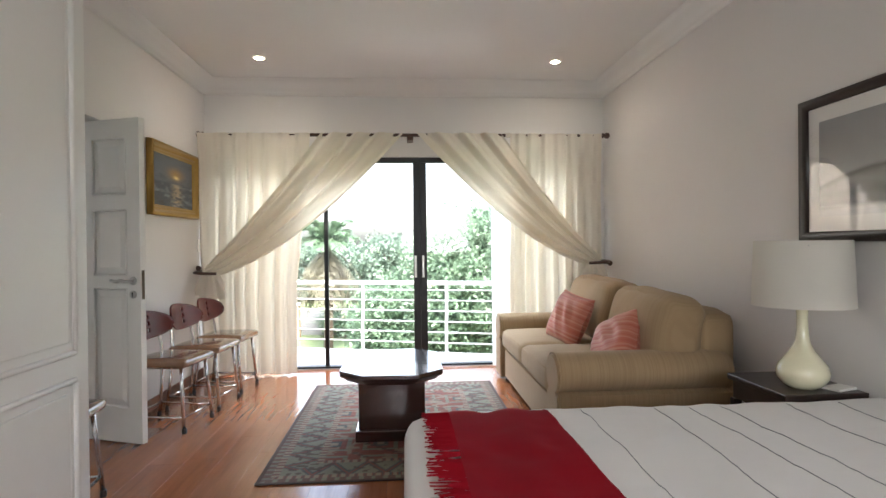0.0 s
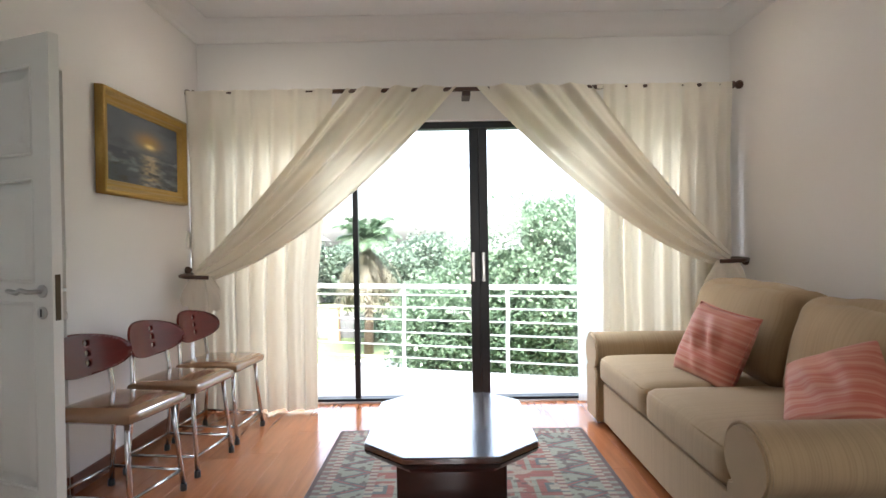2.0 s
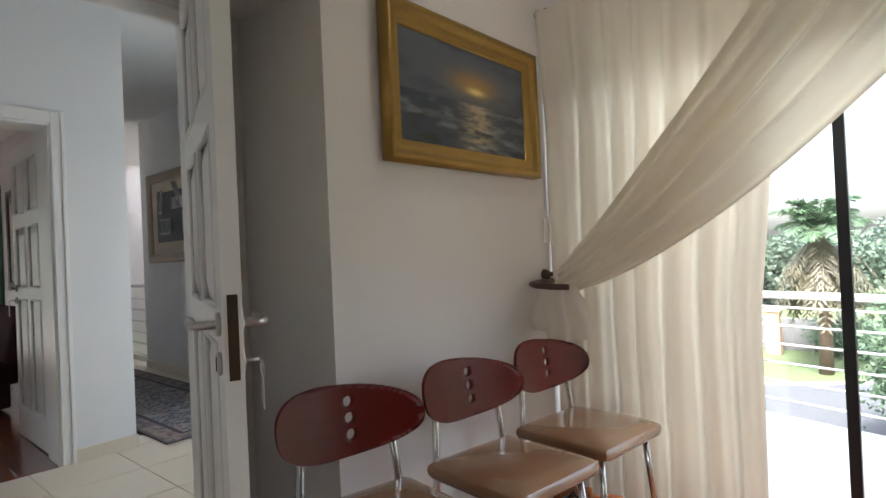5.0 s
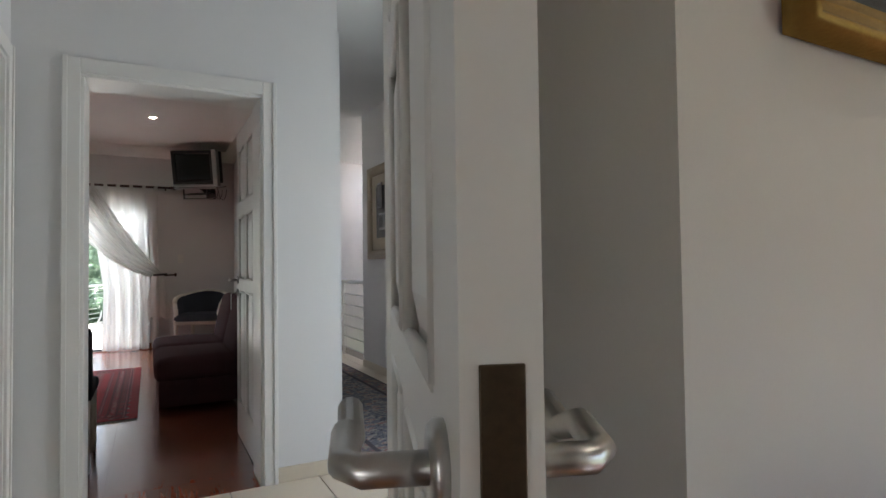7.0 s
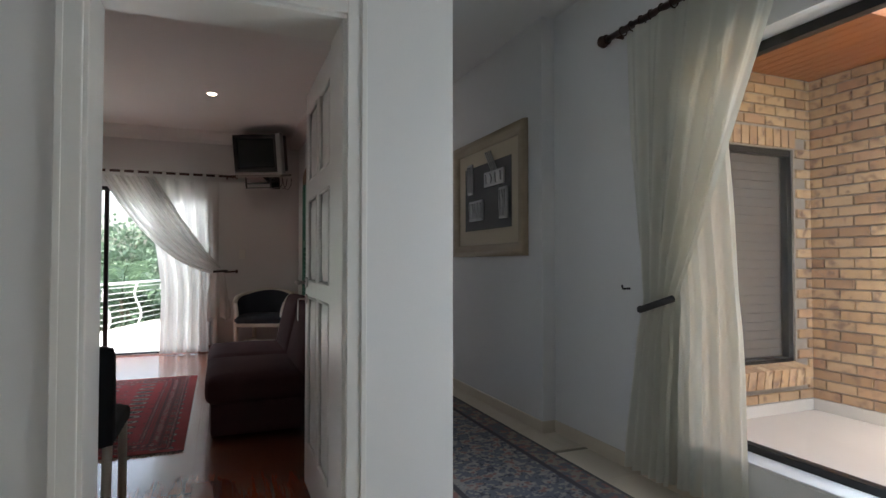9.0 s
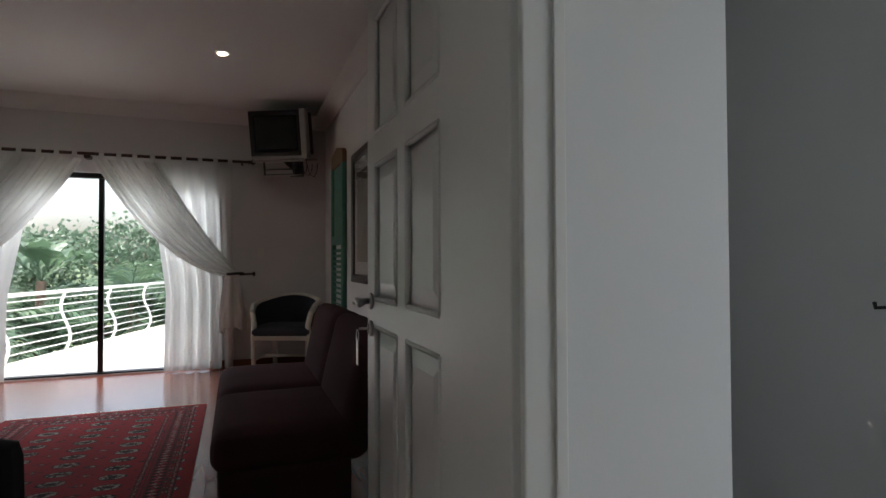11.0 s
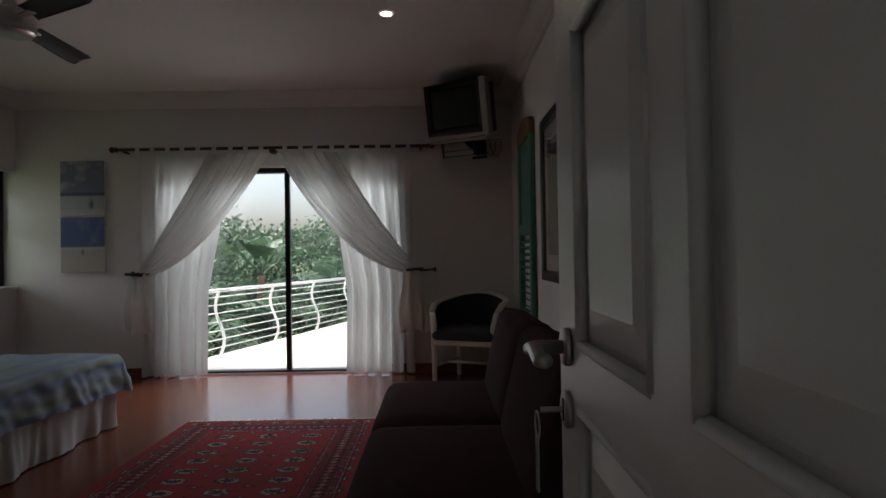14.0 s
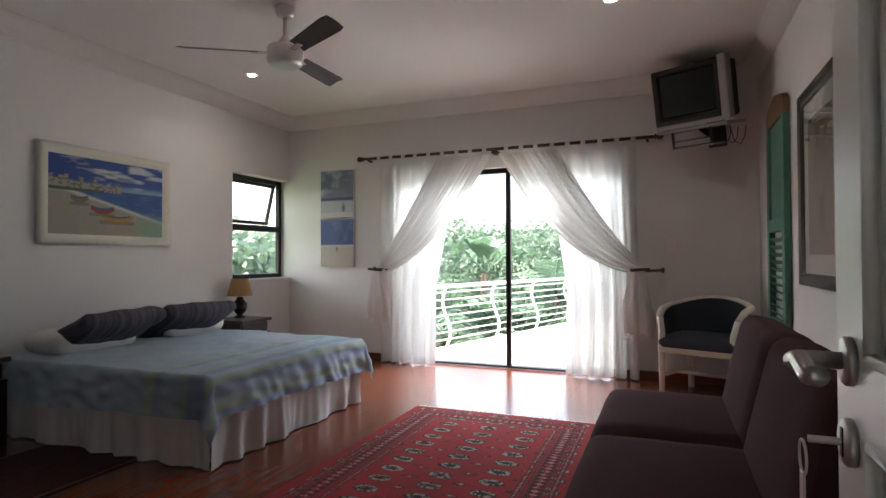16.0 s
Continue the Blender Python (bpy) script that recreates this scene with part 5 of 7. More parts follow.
# ================================================================ hall and corridor
# floral grey-blue runner
def rug_pattern_b(u, v):
    w, l = 0.86, 3.6
    x, y = (u - 0.5) * w, v * l
    edge = np.minimum(w / 2 - np.abs(x), np.minimum(y, l - y))
    n = vnoise(x * 26, y * 26, 31, 2)
    n2 = vnoise(x * 60, y * 60, 37, 1)
    field = blend((0.15, 0.15, 0.18), ((n > 0.55) * 0.9, (0.34, 0.31, 0.28)), ((n > 0.68) * 1.0, (0.28, 0.15, 0.13)), ((np.abs(n - 0.48) < 0.025) * 1.0, (0.06, 0.06, 0.08)), ((n2 > 0.72) * 0.7, (0.44, 0.40, 0.34)))
    border = blend((0.30, 0.26, 0.22), ((n > 0.5) * 0.9, (0.13, 0.13, 0.16)), ((n2 > 0.66) * 0.9, (0.30, 0.14, 0.12)))
    out = np.where((edge < 0.15)[..., None], border, field)
    out = np.where(((edge < 0.165) & (edge > 0.14))[..., None], np.array((0.07, 0.06, 0.07)), out)
    return np.where((edge < 0.018)[..., None], np.array((0.10, 0.09, 0.09)), out)


rug(pose(-3.92, 5.20, 0.001, 0, 0, 90), 0.92, 3.6, rug_pattern_b, "worn grey-blue floral runner along the corridor", 110, 420, FRINGE)


def art_metal_collage(u, v):
    return blend((0.045, 0.047, 0.045), ((vnoise(u * 20, v * 20, 3) - 0.4) * 0.5, (0.07, 0.07, 0.065)))


PALEWOOD = m_wood("bleached_frame_wood", (0.30, 0.23, 0.15), (0.42, 0.33, 0.23), 0.5, axis=0)
TIN = m_plain("hammered_tin", (0.42, 0.42, 0.42), 0.35, 0.8, grain=60, vary=0.4, relief=0.6)
CREAMMAT = m_plain("cream_linen_mount", (0.55, 0.47, 0.35), 0.9, grain=300, vary=0.06)
pc = picture(pose(-6.82, 6.274, 1.195), 1.28, 0.98, 0.10, 0.04, [(0.04, 0.9), (0.5, 1.0), (0.9, 0.8), (0.97, 0.4)], PALEWOOD, art_metal_collage, "pale wood box frame with four tin reliefs on black", mount=0.13, mount_mat=CREAMMAT, nu=30, nv=24)
for x, z, w, h, n in ((0.33, 0.30, 0.26, 0.17, 5), (0.30, 0.53, 0.09, 0.26, 3), (0.62, 0.56, 0.34, 0.12, 4), (0.88, 0.29, 0.13, 0.24, 3)):
    bm = box(x, -0.028, z, x + w, -0.012, z + h, 0.004)
    rl = part("relief", bm, TIN, pc, "embossed tin plaque")
    for k in range(n):
        xx = x + w * (k + 0.5) / n
        part("ridge", tube([(xx, -0.03, z + 0.02), (xx + 0.015 * math.sin(k * 2), -0.034, z + h * 0.5), (xx - 0.012, -0.03, z + h - 0.02)], 0.007, None, 8), TIN, rl)
bm = bmesh.new()
for k in range(4):
    tube([(0.64 + 0.03 * k, -0.026, 0.84), (0.78 + 0.028 * k, -0.022, 0.64)], 0.006, bm, 6)
part("tin_stems", bm, TIN, pc)

# hall curtain and its rod, over the low window
HC = pose(0, 6.33, 0)
hr = thing("curtain_rod", HC, "dark turned wooden curtain rod with rings", "curtain rod")
part("pole", tube([(-4.74, 0, 2.44), (-2.3, 0, 2.44)], 0.018, sides=14), RODWOOD, hr)
fin = lathe([(0.014, 0), (0.03, 0.006), (0.018, 0.02), (0.034, 0.035), (0.036, 0.05), (0.024, 0.07), (0.006, 0.078)])
fin.transform(pose(-4.73, 0, 2.44, 0, -90, 0))
part("finial", fin, RODWOOD, hr)
for x in (-4.66, -2.4):
    part("bracket", tube([(x, 0, 2.43), (x, 0.05, 2.43)], 0.012), RODWOOD, hr)
for k in range(9):
    x = -4.6 + 0.075 * k
    part("ring", tube([(x, 0.026 * math.cos(a), 2.435 + 0.026 * math.sin(a)) for a in np.linspace(0, 2 * math.pi, 18, endpoint=False)], 0.004, sides=6, closed=True), RODWOOD, hr)
hc = thing("curtain", HC, "cream voile hall curtain gathered by a dark tieback", "curtain")


def gathered(x_top0, x_top1, x_tie0, x_tie1, x_bot0, x_bot1, z_tie, yy, seed, n):
    def fn(u, v):
        z = 2.41 - 2.37 * v
        if z > z_tie:
            k = (2.41 - z) / (2.41 - z_tie)
            k2 = k * k * (3 - 2 * k) if k < 1 else 1
            a, b = x_top0 + (x_tie0 - x_top0) * k ** 1.6, x_top1 + (x_tie1 - x_top1) * k ** 1.05
        else:
            k = (z_tie - z) / z_tie
            a, b = x_tie0 + (x_bot0 - x_tie0) * k ** 0.7, x_tie1 + (x_bot1 - x_tie1) * k ** 0.6
        f = pleat(u, n, seed)
        return (a + (b - a) * u, yy + 0.03 * f + 0.012 * noise.noise(Vector((u * 8, v * 6, seed))), z)
    return fn


HALLCLOTH = m_cloth("ivory_voile", (0.78, 0.77, 0.70), 600, 0.05, translucent=0.55, sheer=0.05)
part("fall", sheet(gathered(-4.57, -3.60, -4.44, -4.22, -4.62, -4.28, 0.93, -0.01, 13.0, 6), 96, 44), HALLCLOTH, hc)
part("under_fall", sheet(gathered(-4.40, -3.97, -4.34, -3.87, -4.40, -3.84, 0.93, 0.02, 17.0, 6), 70, 40), HALLCLOTH, hc)
part("tieback", tube([(-4.47, -0.01, 0.90), (-4.42, -0.055, 0.90), (-4.32, -0.065, 0.93), (-4.20, -0.05, 0.97)], 0.018, sides=8), TIE, hc, "dark tieback strap")
hk = thing("tieback_hook", pose(-4.62, 6.36, 1.0), "small dark curtain hook on the wall", "hook")
part("stem", tube([(0, 0.02, 0), (0, -0.03, 0), (0, -0.035, 0.02)], 0.006), TIE, hk)

# balustrade beyond the corridor wall
rl = thing("balustrade", pose(-7.12, 6.36, 0), "white steel stair balustrade with thin bars", "railing")
part("top_rail", tube([(0, 0, 0.93), (-2.5, 0, 0.93)], 0.022, sides=12), RAILPAINT, rl)
for k in range(6):
    part("bar", tube([(0, 0, 0.10 + 0.135 * k), (-2.5, 0, 0.10 + 0.135 * k)], 0.008, sides=8), STEEL, rl)
for x in (-0.93, -2.4):
    part("post", tube([(x, 0, 0), (x, 0, 0.92)], 0.018, sides=12), RAILPAINT, rl)

# ---------------------------------------------------------------- courtyard seen through the hall window
n = Nodes("mottled_face_brick")
v = n.coords("Object", (1, 1, 1), True)
info = n.add("ShaderNodeObjectInfo")
c = n.ramp(info.outputs["Random"], [(0.0, (0.36, 0.21, 0.11)), (0.35, (0.54, 0.36, 0.19)), (0.7, (0.60, 0.43, 0.25)), (1.0, (0.46, 0.27, 0.15))])
sp = n.noise(v, 14.0, 4.0)
c = n.mix(n.ramp(sp, [(0.52, (0, 0, 0)), (0.68, (1, 1, 1))]), c, (0.20, 0.12, 0.085))
c = n.mix(0.2, c, n.mix(n.noise(v, 120.0, 3.0), (0.2, 0.13, 0.08), (0.55, 0.42, 0.28)))
n.bump(n.noise(v, 90.0, 4.0), 0.5, 0.003)
BRICK = n.done(c, 0.9)
MORTAR = m_plain("grey_mortar", (0.34, 0.30, 0.25), 0.95, grain=150, vary=0.15, relief=0.6)
CXW, CYN, CTOP = -5.20, 8.70, 2.62
setting("courtyard_floor", box(-5.2, 6.58, -0.2, -1.5, 9.5, -0.03), TILE_OUT, "pale tiled courtyard floor", "pavement")
cw1 = setting("courtyard_wall_west", box(CXW - 0.2, 6.58, -0.1, CXW - 0.012, 7.0, 3.0), MORTAR, "buff face brick courtyard wall", "wall")
cw1b = setting("courtyard_wall_west_corner", box(CXW - 0.2, 8.52, -0.1, CXW - 0.012, CYN + 0.2, 3.0), MORTAR, "buff face brick courtyard wall", "wall")
setting("courtyard_wall_west_low", box(CXW - 0.2, 7.0, -0.1, CXW - 0.012, 8.52, 0.34), MORTAR, "buff face brick below the window", "wall")
setting("courtyard_wall_west_high", box(CXW - 0.2, 7.0, 2.05, CXW - 0.012, 8.52, 3.0), MORTAR, "buff face brick above the window", "wall")
cw2 = setting("courtyard_wall_north", box(CXW - 0.011, CYN + 0.012, -0.1, -1.4, CYN + 0.2, 3.0), MORTAR, "buff face brick courtyard wall", "wall")
setting("courtyard_plinth", box(CXW - 0.011, CYN - 0.012, -0.03, -1.5, CYN + 0.011, 0.06, 0.003), TILE_OUT, "pale tile skirting of the courtyard", "baseboard")
setting("courtyard_plinth_west", box(CXW - 0.011, 6.6, -0.03, CXW + 0.012, CYN - 0.013, 0.06, 0.003), TILE_OUT, "pale tile skirting of the courtyard", "baseboard")
SOFFIT = m_wood("varnished_pine", (0.24, 0.075, 0.025), (0.42, 0.16, 0.05), 0.35, axis=0, random_offset=True)
sof = setting("courtyard_soffit", box(CXW - 0.2, 6.6, CTOP + 0.02, -4.2, 9.0, CTOP + 0.08), SOFFIT, "varnished pine board soffit", "ceiling")
mesh = None
for k in range(22):
    bm = box(0, 0, 0, 1.0, 0.095, 0.018, 0.002, seg=1)
    if mesh is None:
        ob = part("board", bm, SOFFIT, sof)
        mesh = ob.data
    else:
        bm.free()
        ob = new("board", mesh)
        ob.parent = sof
    ob.matrix_basis = pose(CXW, 6.62 + 0.1 * k, CTOP + 0.001)

win = thing("window_3", pose(CXW - 0.03, 7.0, 0.34, 0, 0, 90), "dark framed courtyard window with drawn blind", "window", kind="structure")
for b in ((0, 0, 1.52, 0.05), (0, 1.66, 1.52, 1.71), (0, 0.051, 0.05, 1.659), (1.47, 0.051, 1.52, 1.659)):
    part("window_frame", box(b[0], 0, b[1], b[2], 0.06, b[3], 0.003), ALU, win)
part("pane", box(0.05, 0.025, 0.05, 1.47, 0.031, 1.66), GLASS, win).visible_shadow = False
BLIND = m_plain("grey_blind_slat", (0.16, 0.15, 0.14), 0.6, grain=60, vary=0.1)
for k in range(23):
    part("blind_slat", box(0.05, 0.07, 0.06 + 0.07 * k, 1.47, 0.078, 0.06 + 0.07 * k + 0.066, 0.002, seg=1), BLIND, win)
# black sheet stands in for the dark of the room behind the slats
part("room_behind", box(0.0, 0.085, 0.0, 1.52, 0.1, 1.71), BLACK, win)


def brick_wall(parent, origin, along, length, z0, z1, skip, first_parts):
    """Courses of stretchers standing 12 mm proud of the mortar; skip(a0, a1, za, zb) leaves openings free."""
    L, H, J = 0.215, 0.068, 0.012
    count, data = 0, {}
    k = 0
    z = z0
    while z + H < z1:
        a = -(L + J) * 0.5 * (k % 2)
        while a < length:
            a0, a1 = max(a, 0), min(a + L, length)
            if a1 - a0 > 0.03 and not skip(a0, a1, z, z + H):
                key = round(a1 - a0, 3)
                if key not in data:
                    bm = box(0, -0.006, 0, key, 0.014, H, 0.003, seg=1)
                    mesh = bpy.data.meshes.new("brick")
                    bm.to_mesh(mesh)
                    bm.free()
                    mesh.materials.append(BRICK)
                    data[key] = mesh
                ob = new("brick", data[key])
                ob.parent = parent
                ob.matrix_basis = origin @ Matrix.Translation((a0, 0.001 * ((k * 7 + int(a * 50)) % 3), z))
                count += 1
            a += L + J
        z += H + J
        k += 1
    return count


# ================================================================ second bedroom
# ---- ceiling fan
FX, FY = -7.41, 2.14
fan = thing("ceiling_fan", pose(FX, FY, 0), "brushed steel ceiling fan with three dark blades", "fan")
part("canopy", lathe([(0.03, CEILING - 0.07), (0.055, CEILING - 0.06), (0.065, CEILING - 0.02), (0.067, CEILING)], sides=24), STEEL, fan)
part("rod", tube([(0, 0, 2.565), (0, 0, CEILING - 0.05)], 0.014), STEEL, fan)
part("neck", lathe([(0.03, 2.560), (0.05, 2.570), (0.05, 2.585), (0.02, 2.635)], sides=20), STEEL, fan)
part("motor_housing", lathe([(0.06, 2.435), (0.10, 2.440), (0.115, 2.455), (0.12, 2.480), (0.12, 2.545), (0.112, 2.560), (0.04, 2.565)], sides=32), STEEL, fan)
BLADE = m_plain("dark_grey_blade", (0.14, 0.135, 0.13), 0.35, 0.3, grain=80, vary=0.15)
for a in (-58, 62, 182):
    m = pose(0, 0, 2.520, 0, 0, a)

    def blade(u, v):
        x = 0.17 + 0.50 * u
        w = 0.052 + 0.020 * u - 0.02 * max(0, u - 0.9) * 8
        return m @ Vector((x, (2 * v - 1) * w, -0.020 * (2 * v - 1) + 0.008 * (1 - (2 * v - 1) ** 2)))
    bm = sheet(blade, 18, 8)
    bmesh.ops.solidify(bm, geom=bm.faces[:], thickness=0.004)
    bl = part("blade", bm, BLADE, fan)
    bm = box(0.10, -0.022, -0.006, 0.22, 0.022, 0.004, 0.003)
    bm.transform(m)
    part("blade_arm", bm, STEEL, bl)

# ---- pictures
WHITEFRAME = m_plain("whitewashed_frame", (0.66, 0.64, 0.56), 0.5, grain=60, vary=0.1, relief=0.2)


def art_beach(u, v):
    n = vnoise(u * 8, v * 8, 41)
    out = blend((0.33, 0.31, 0.25), ((n - 0.5) * 1.5, (0.42, 0.39, 0.32)))
    shore = 0.58 - 0.42 * np.clip(u - 0.12, 0, 1)
    sea = np.clip((v - shore) * 30, 0, 1)
    out = blend(out, (np.exp(-((v - shore) ** 2) / 0.0006), (0.62, 0.66, 0.66)), (sea, (0.015, 0.07, 0.28)), (sea * (vnoise(u * 16, v * 40, 43) - 0.5) * 2, (0.06, 0.20, 0.42)), (np.clip((0.35 - v) * 6, 0, 1) * np.clip((u - 0.7) * 8, 0, 1) * 0.8, (0.18, 0.34, 0.22)))
    skyk = np.clip((v - 0.60) * 60, 0, 1)
    out = blend(out, (skyk, (0.01, 0.06, 0.30)), (skyk * np.clip((vnoise(u * 4, v * 14, 47) - 0.55) * 6, 0, 1), (0.55, 0.60, 0.66)), (skyk * np.exp(-((v - 0.63) ** 2) / 0.002), (0.22, 0.36, 0.56)))
    roofs = 0.63 + 0.10 * vnoise(np.floor(u * 26), u * 0, 51, 1) * (u < 0.62) + 0.05 * np.exp(-((u - 0.08) ** 2) / 0.02)
    town = ((v > 0.575) & (v < roofs) & (u < 0.6)).astype(float)
    out = blend(out, (town, (0.36, 0.33, 0.27)), (town * (vnoise(u * 60, v * 60, 53, 1) > 0.6), (0.16, 0.15, 0.16)), (((v < 0.60) & (v > 0.55) & (u < 0.45 - 0.5 * (0.60 - v))).astype(float), (0.05, 0.10, 0.06)))
    for bx, by, s, col in ((0.56, 0.22, 0.14, (0.42, 0.22, 0.03)), (0.43, 0.32, 0.10, (0.26, 0.04, 0.03)), (0.24, 0.44, 0.07, (0.22, 0.15, 0.12))):
        d = np.abs((u - bx) / s)
        hull = ((d < 1) & (v < by + 0.035 + 0.04 * d ** 2) & (v > by - 0.04 + 0.06 * d ** 2)).astype(float)
        shadow = ((d < 1.1) & (v < by - 0.02) & (v > by - 0.065)).astype(float)
        out = blend(out, (shadow * 0.7, (0.16, 0.15, 0.14)), (hull, col), (((d < 0.85) & (np.abs(v - by - 0.032 - 0.035 * d ** 2) < 0.012)).astype(float), (0.03, 0.10, 0.24)))
    return out


picture(pose(-7.0, R2S + 0.006, 1.265, 0, 0, 180), 1.16, 0.76, 0.085, 0.04, [(0.04, 0.8), (0.3, 1.0), (0.6, 0.7), (0.9, 0.35), (0.97, 0.2)], WHITEFRAME, art_beach, "harbour beach painting with boats, whitewashed frame", nu=150, nv=100)


def art_sky_a(u, v):
    n = vnoise(u * 4, v * 7, 61)
    out = blend((0.20, 0.24, 0.36), ((n - 0.45) * 3, (0.50, 0.52, 0.56)), ((v < 0.42) * 1.0, (0.16, 0.20, 0.32)), ((v < 0.36) * 1.0, (0.42, 0.45, 0.50)), (np.exp(-((v - 0.40) ** 2) / 0.0008), (0.08, 0.10, 0.2)), (np.exp(-((u - 0.7) ** 2 / 0.002 + (v - 0.2) ** 2 / 0.01)), (0.06, 0.08, 0.14)), ((v < 0.12) * 0.8, (0.55, 0.54, 0.52)))
    return out


def art_sky_b(u, v):
    n = vnoise(u * 4, v * 5, 67)
    out = blend((0.07, 0.12, 0.32), ((n - 0.5) * 2, (0.22, 0.30, 0.50)), ((v < 0.5) * 1.0, (0.05, 0.08, 0.22)), ((v < 0.42) * 1.0, (0.50, 0.47, 0.42)), (np.exp(-((u - 0.5) ** 2 / 0.0006 + (v - 0.38) ** 2 / 0.003)), (0.06, 0.06, 0.08)), (np.exp(-((v - 0.44) ** 2) / 0.0006), (0.6, 0.62, 0.66)))
    return out


for z, fn, lb in ((1.62, art_sky_a, "small unframed canvas of grey sky and shore"), (1.055, art_sky_b, "small unframed canvas of blue sea and sand")):
    t = thing("canvas_painting", pose(R2W + 0.002, 0.735, z, 0, 0, 90), lb, "picture")
    part("stretcher", box(0, -0.028, 0, 0.44, 0, 0.55, 0.003), WHITEMAT, t)
    painted("canvas", fn, 0.44, 0.55, 60, 70, pose(0, -0.030, 0), CANVAS, t)


def art_botanical(u, v):
    n = vnoise(u * 7, v * 9, 71)
    stem = np.exp(-((u - 0.5 - 0.12 * np.sin(v * 6)) ** 2) / 0.02) * np.clip(v * 4, 0, 1) * np.clip((0.95 - v) * 6, 0, 1)
    return blend((0.42, 0.38, 0.28), (stem * (n > 0.42), (0.16, 0.17, 0.08)), (stem * (n > 0.6), (0.30, 0.14, 0.07)), ((v > 0.9) * 0.5, (0.5, 0.5, 0.5)))


# pictures on the north wall face -y, so local x runs along +x
picture(pose(-8.22, R2N - 0.006, 0.985), 0.86, 1.11, 0.075, 0.03, [(0.05, 1.0), (0.9, 0.9), (0.97, 0.5)], BLACKWOOD, art_botanical, "dark-framed botanical print with a white mount", mount=0.11, mat=PRINT, glazed=True)
GREEN = m_plain("faded_green_paint", (0.07, 0.20, 0.15), 0.7, grain=40, vary=0.3, relief=0.4, stain=5)
RAWWOOD = m_wood("weathered_wood", (0.13, 0.07, 0.035), (0.24, 0.14, 0.075), 0.8, axis=2)
sh = thing("shutter", pose(-9.25, R2N - 0.004, 0.60) @ Matrix.Diagonal((1.18, 1.2, 1.18, 1)), "old green louvred shutter hung on the wall", "shutter")
part("stile", box(0, -0.035, 0, 0.07, 0, 1.28, 0.004), GREEN, sh)
part("stile", box(0.49, -0.035, 0, 0.56, 0, 1.28, 0.004), GREEN, sh)
part("rail", box(0.071, -0.034, 0, 0.489, -0.001, 0.09, 0.004), GREEN, sh)
part("rail", box(0.071, -0.034, 0.62, 0.489, -0.001, 0.70, 0.004), GREEN, sh)
part("panel", box(0.071, -0.02, 0.701, 0.489, -0.006, 1.28, 0.003), GREEN, sh)
part("crest", prism([(0, 1.281), (0.56, 1.281), (0.56, 1.36), (0.50, 1.40), (0.28, 1.44), (0.06, 1.40), (0, 1.36)], 0, 0.034), RAWWOOD, sh).matrix_basis = Matrix(((1, 0, 0, 0), (0, 0, -1, 0), (0, 1, 0, 0), (0, 0, 0, 1)))
for k in range(11):
    bm = box(0.071, -0.016, -0.003, 0.489, 0.016, 0.003, 0.001, seg=1)
    bm.transform(pose(0, -0.018, 0.12 + 0.045 * k, -40))
    part("slat", bm, GREEN, sh)

sw = thing("light_switch", pose(R2W, 4.50, 1.20, 0, 0, 90), "white plastic light switch plate on the wall", "switch")
part("plate", box(0, -0.009, 0, 0.075, 0, 0.12, 0.003), PLASTIC, sw)
part("rocker", box(0.026, -0.013, 0.04, 0.049, -0.009, 0.08, 0.002), PLASTIC, sw)
for y in (1.52, 4.45):
    hk = thing("tieback_hook", pose(-9.86, y, 1.035, 0, 0, 90), "dark wooden curtain tieback hook", "hook", "tieback hooks")
    part("stem", tube([(0, 0.08, 0), (0, -0.06, 0)], 0.011), RODWOOD, hk)
    s = 1 if y > 3 else -1
    part("arm", tube([(0, -0.06, 0), (-s * 0.17, -0.06, -0.01)], 0.012), RODWOOD, hk)
    kn = lathe([(0.012, 0), (0.024, 0.008), (0.026, 0.018), (0.016, 0.03)])
    kn.transform(pose(0, -0.06, 0, 0, 90 * s, 0))
    part("knob", kn, RODWOOD, hk)

# ---- television on a corner bracket
SILVER = m_plain("silver_plastic", (0.38, 0.38, 0.38), 0.35, 0.3, grain=120, vary=0.06)
SCREEN = m_plain("dark_screen_glass", (0.018, 0.022, 0.022), 0.07, grain=3, vary=0.1, relief=0.0)
tvm = pose(-9.40, 4.70, 2.275, 11, 0, 62)
tv = thing("television", tvm, "old silver tube television on a corner bracket", "television")
part("front_bezel", bevel_frame(0.56, 0.46, 0.05, 0.05, [(0.02, 0.8), (0.15, 1.0), (0.85, 0.9), (0.95, 0.5)]), BLACK, tv).matrix_basis = pose(-0.28, -0.02, 0)
part("screen", soft_box((0.46, 0.04, 0.35), 0.018, 8, (0, 0.012, 0), at=(0, -0.03, 0.235)), SCREEN, tv)
part("speaker_strip", box(-0.28, -0.065, -0.035, 0.28, -0.01, 0.0, 0.008), SILVER, tv)
part("side_trim", box(0.27, -0.075, -0.03, 0.335, 0.03, 0.47, 0.012), SILVER, tv)
part("housing", box(-0.27, -0.02, 0.0, 0.29, 0.25, 0.45, 0.02), BLACK, tv)
bm = bmesh.new()
rr = [[bm.verts.new((sx * w, y, zc + sz * h)) for sx, sz in ((-1, -1), (1, -1), (1, 1), (-1, 1))] for y, w, h, zc in ((0.25, 0.26, 0.21, 0.23), (0.36, 0.19, 0.16, 0.22), (0.42, 0.14, 0.11, 0.20))]
for a, b in zip(rr, rr[1:]):
    for k in range(4):
        bm.faces.new((a[k], a[(k + 1) % 4], b[(k + 1) % 4], b[k]))
bm.faces.new(rr[-1])
bmesh.ops.recalc_face_normals(bm, faces=bm.faces)
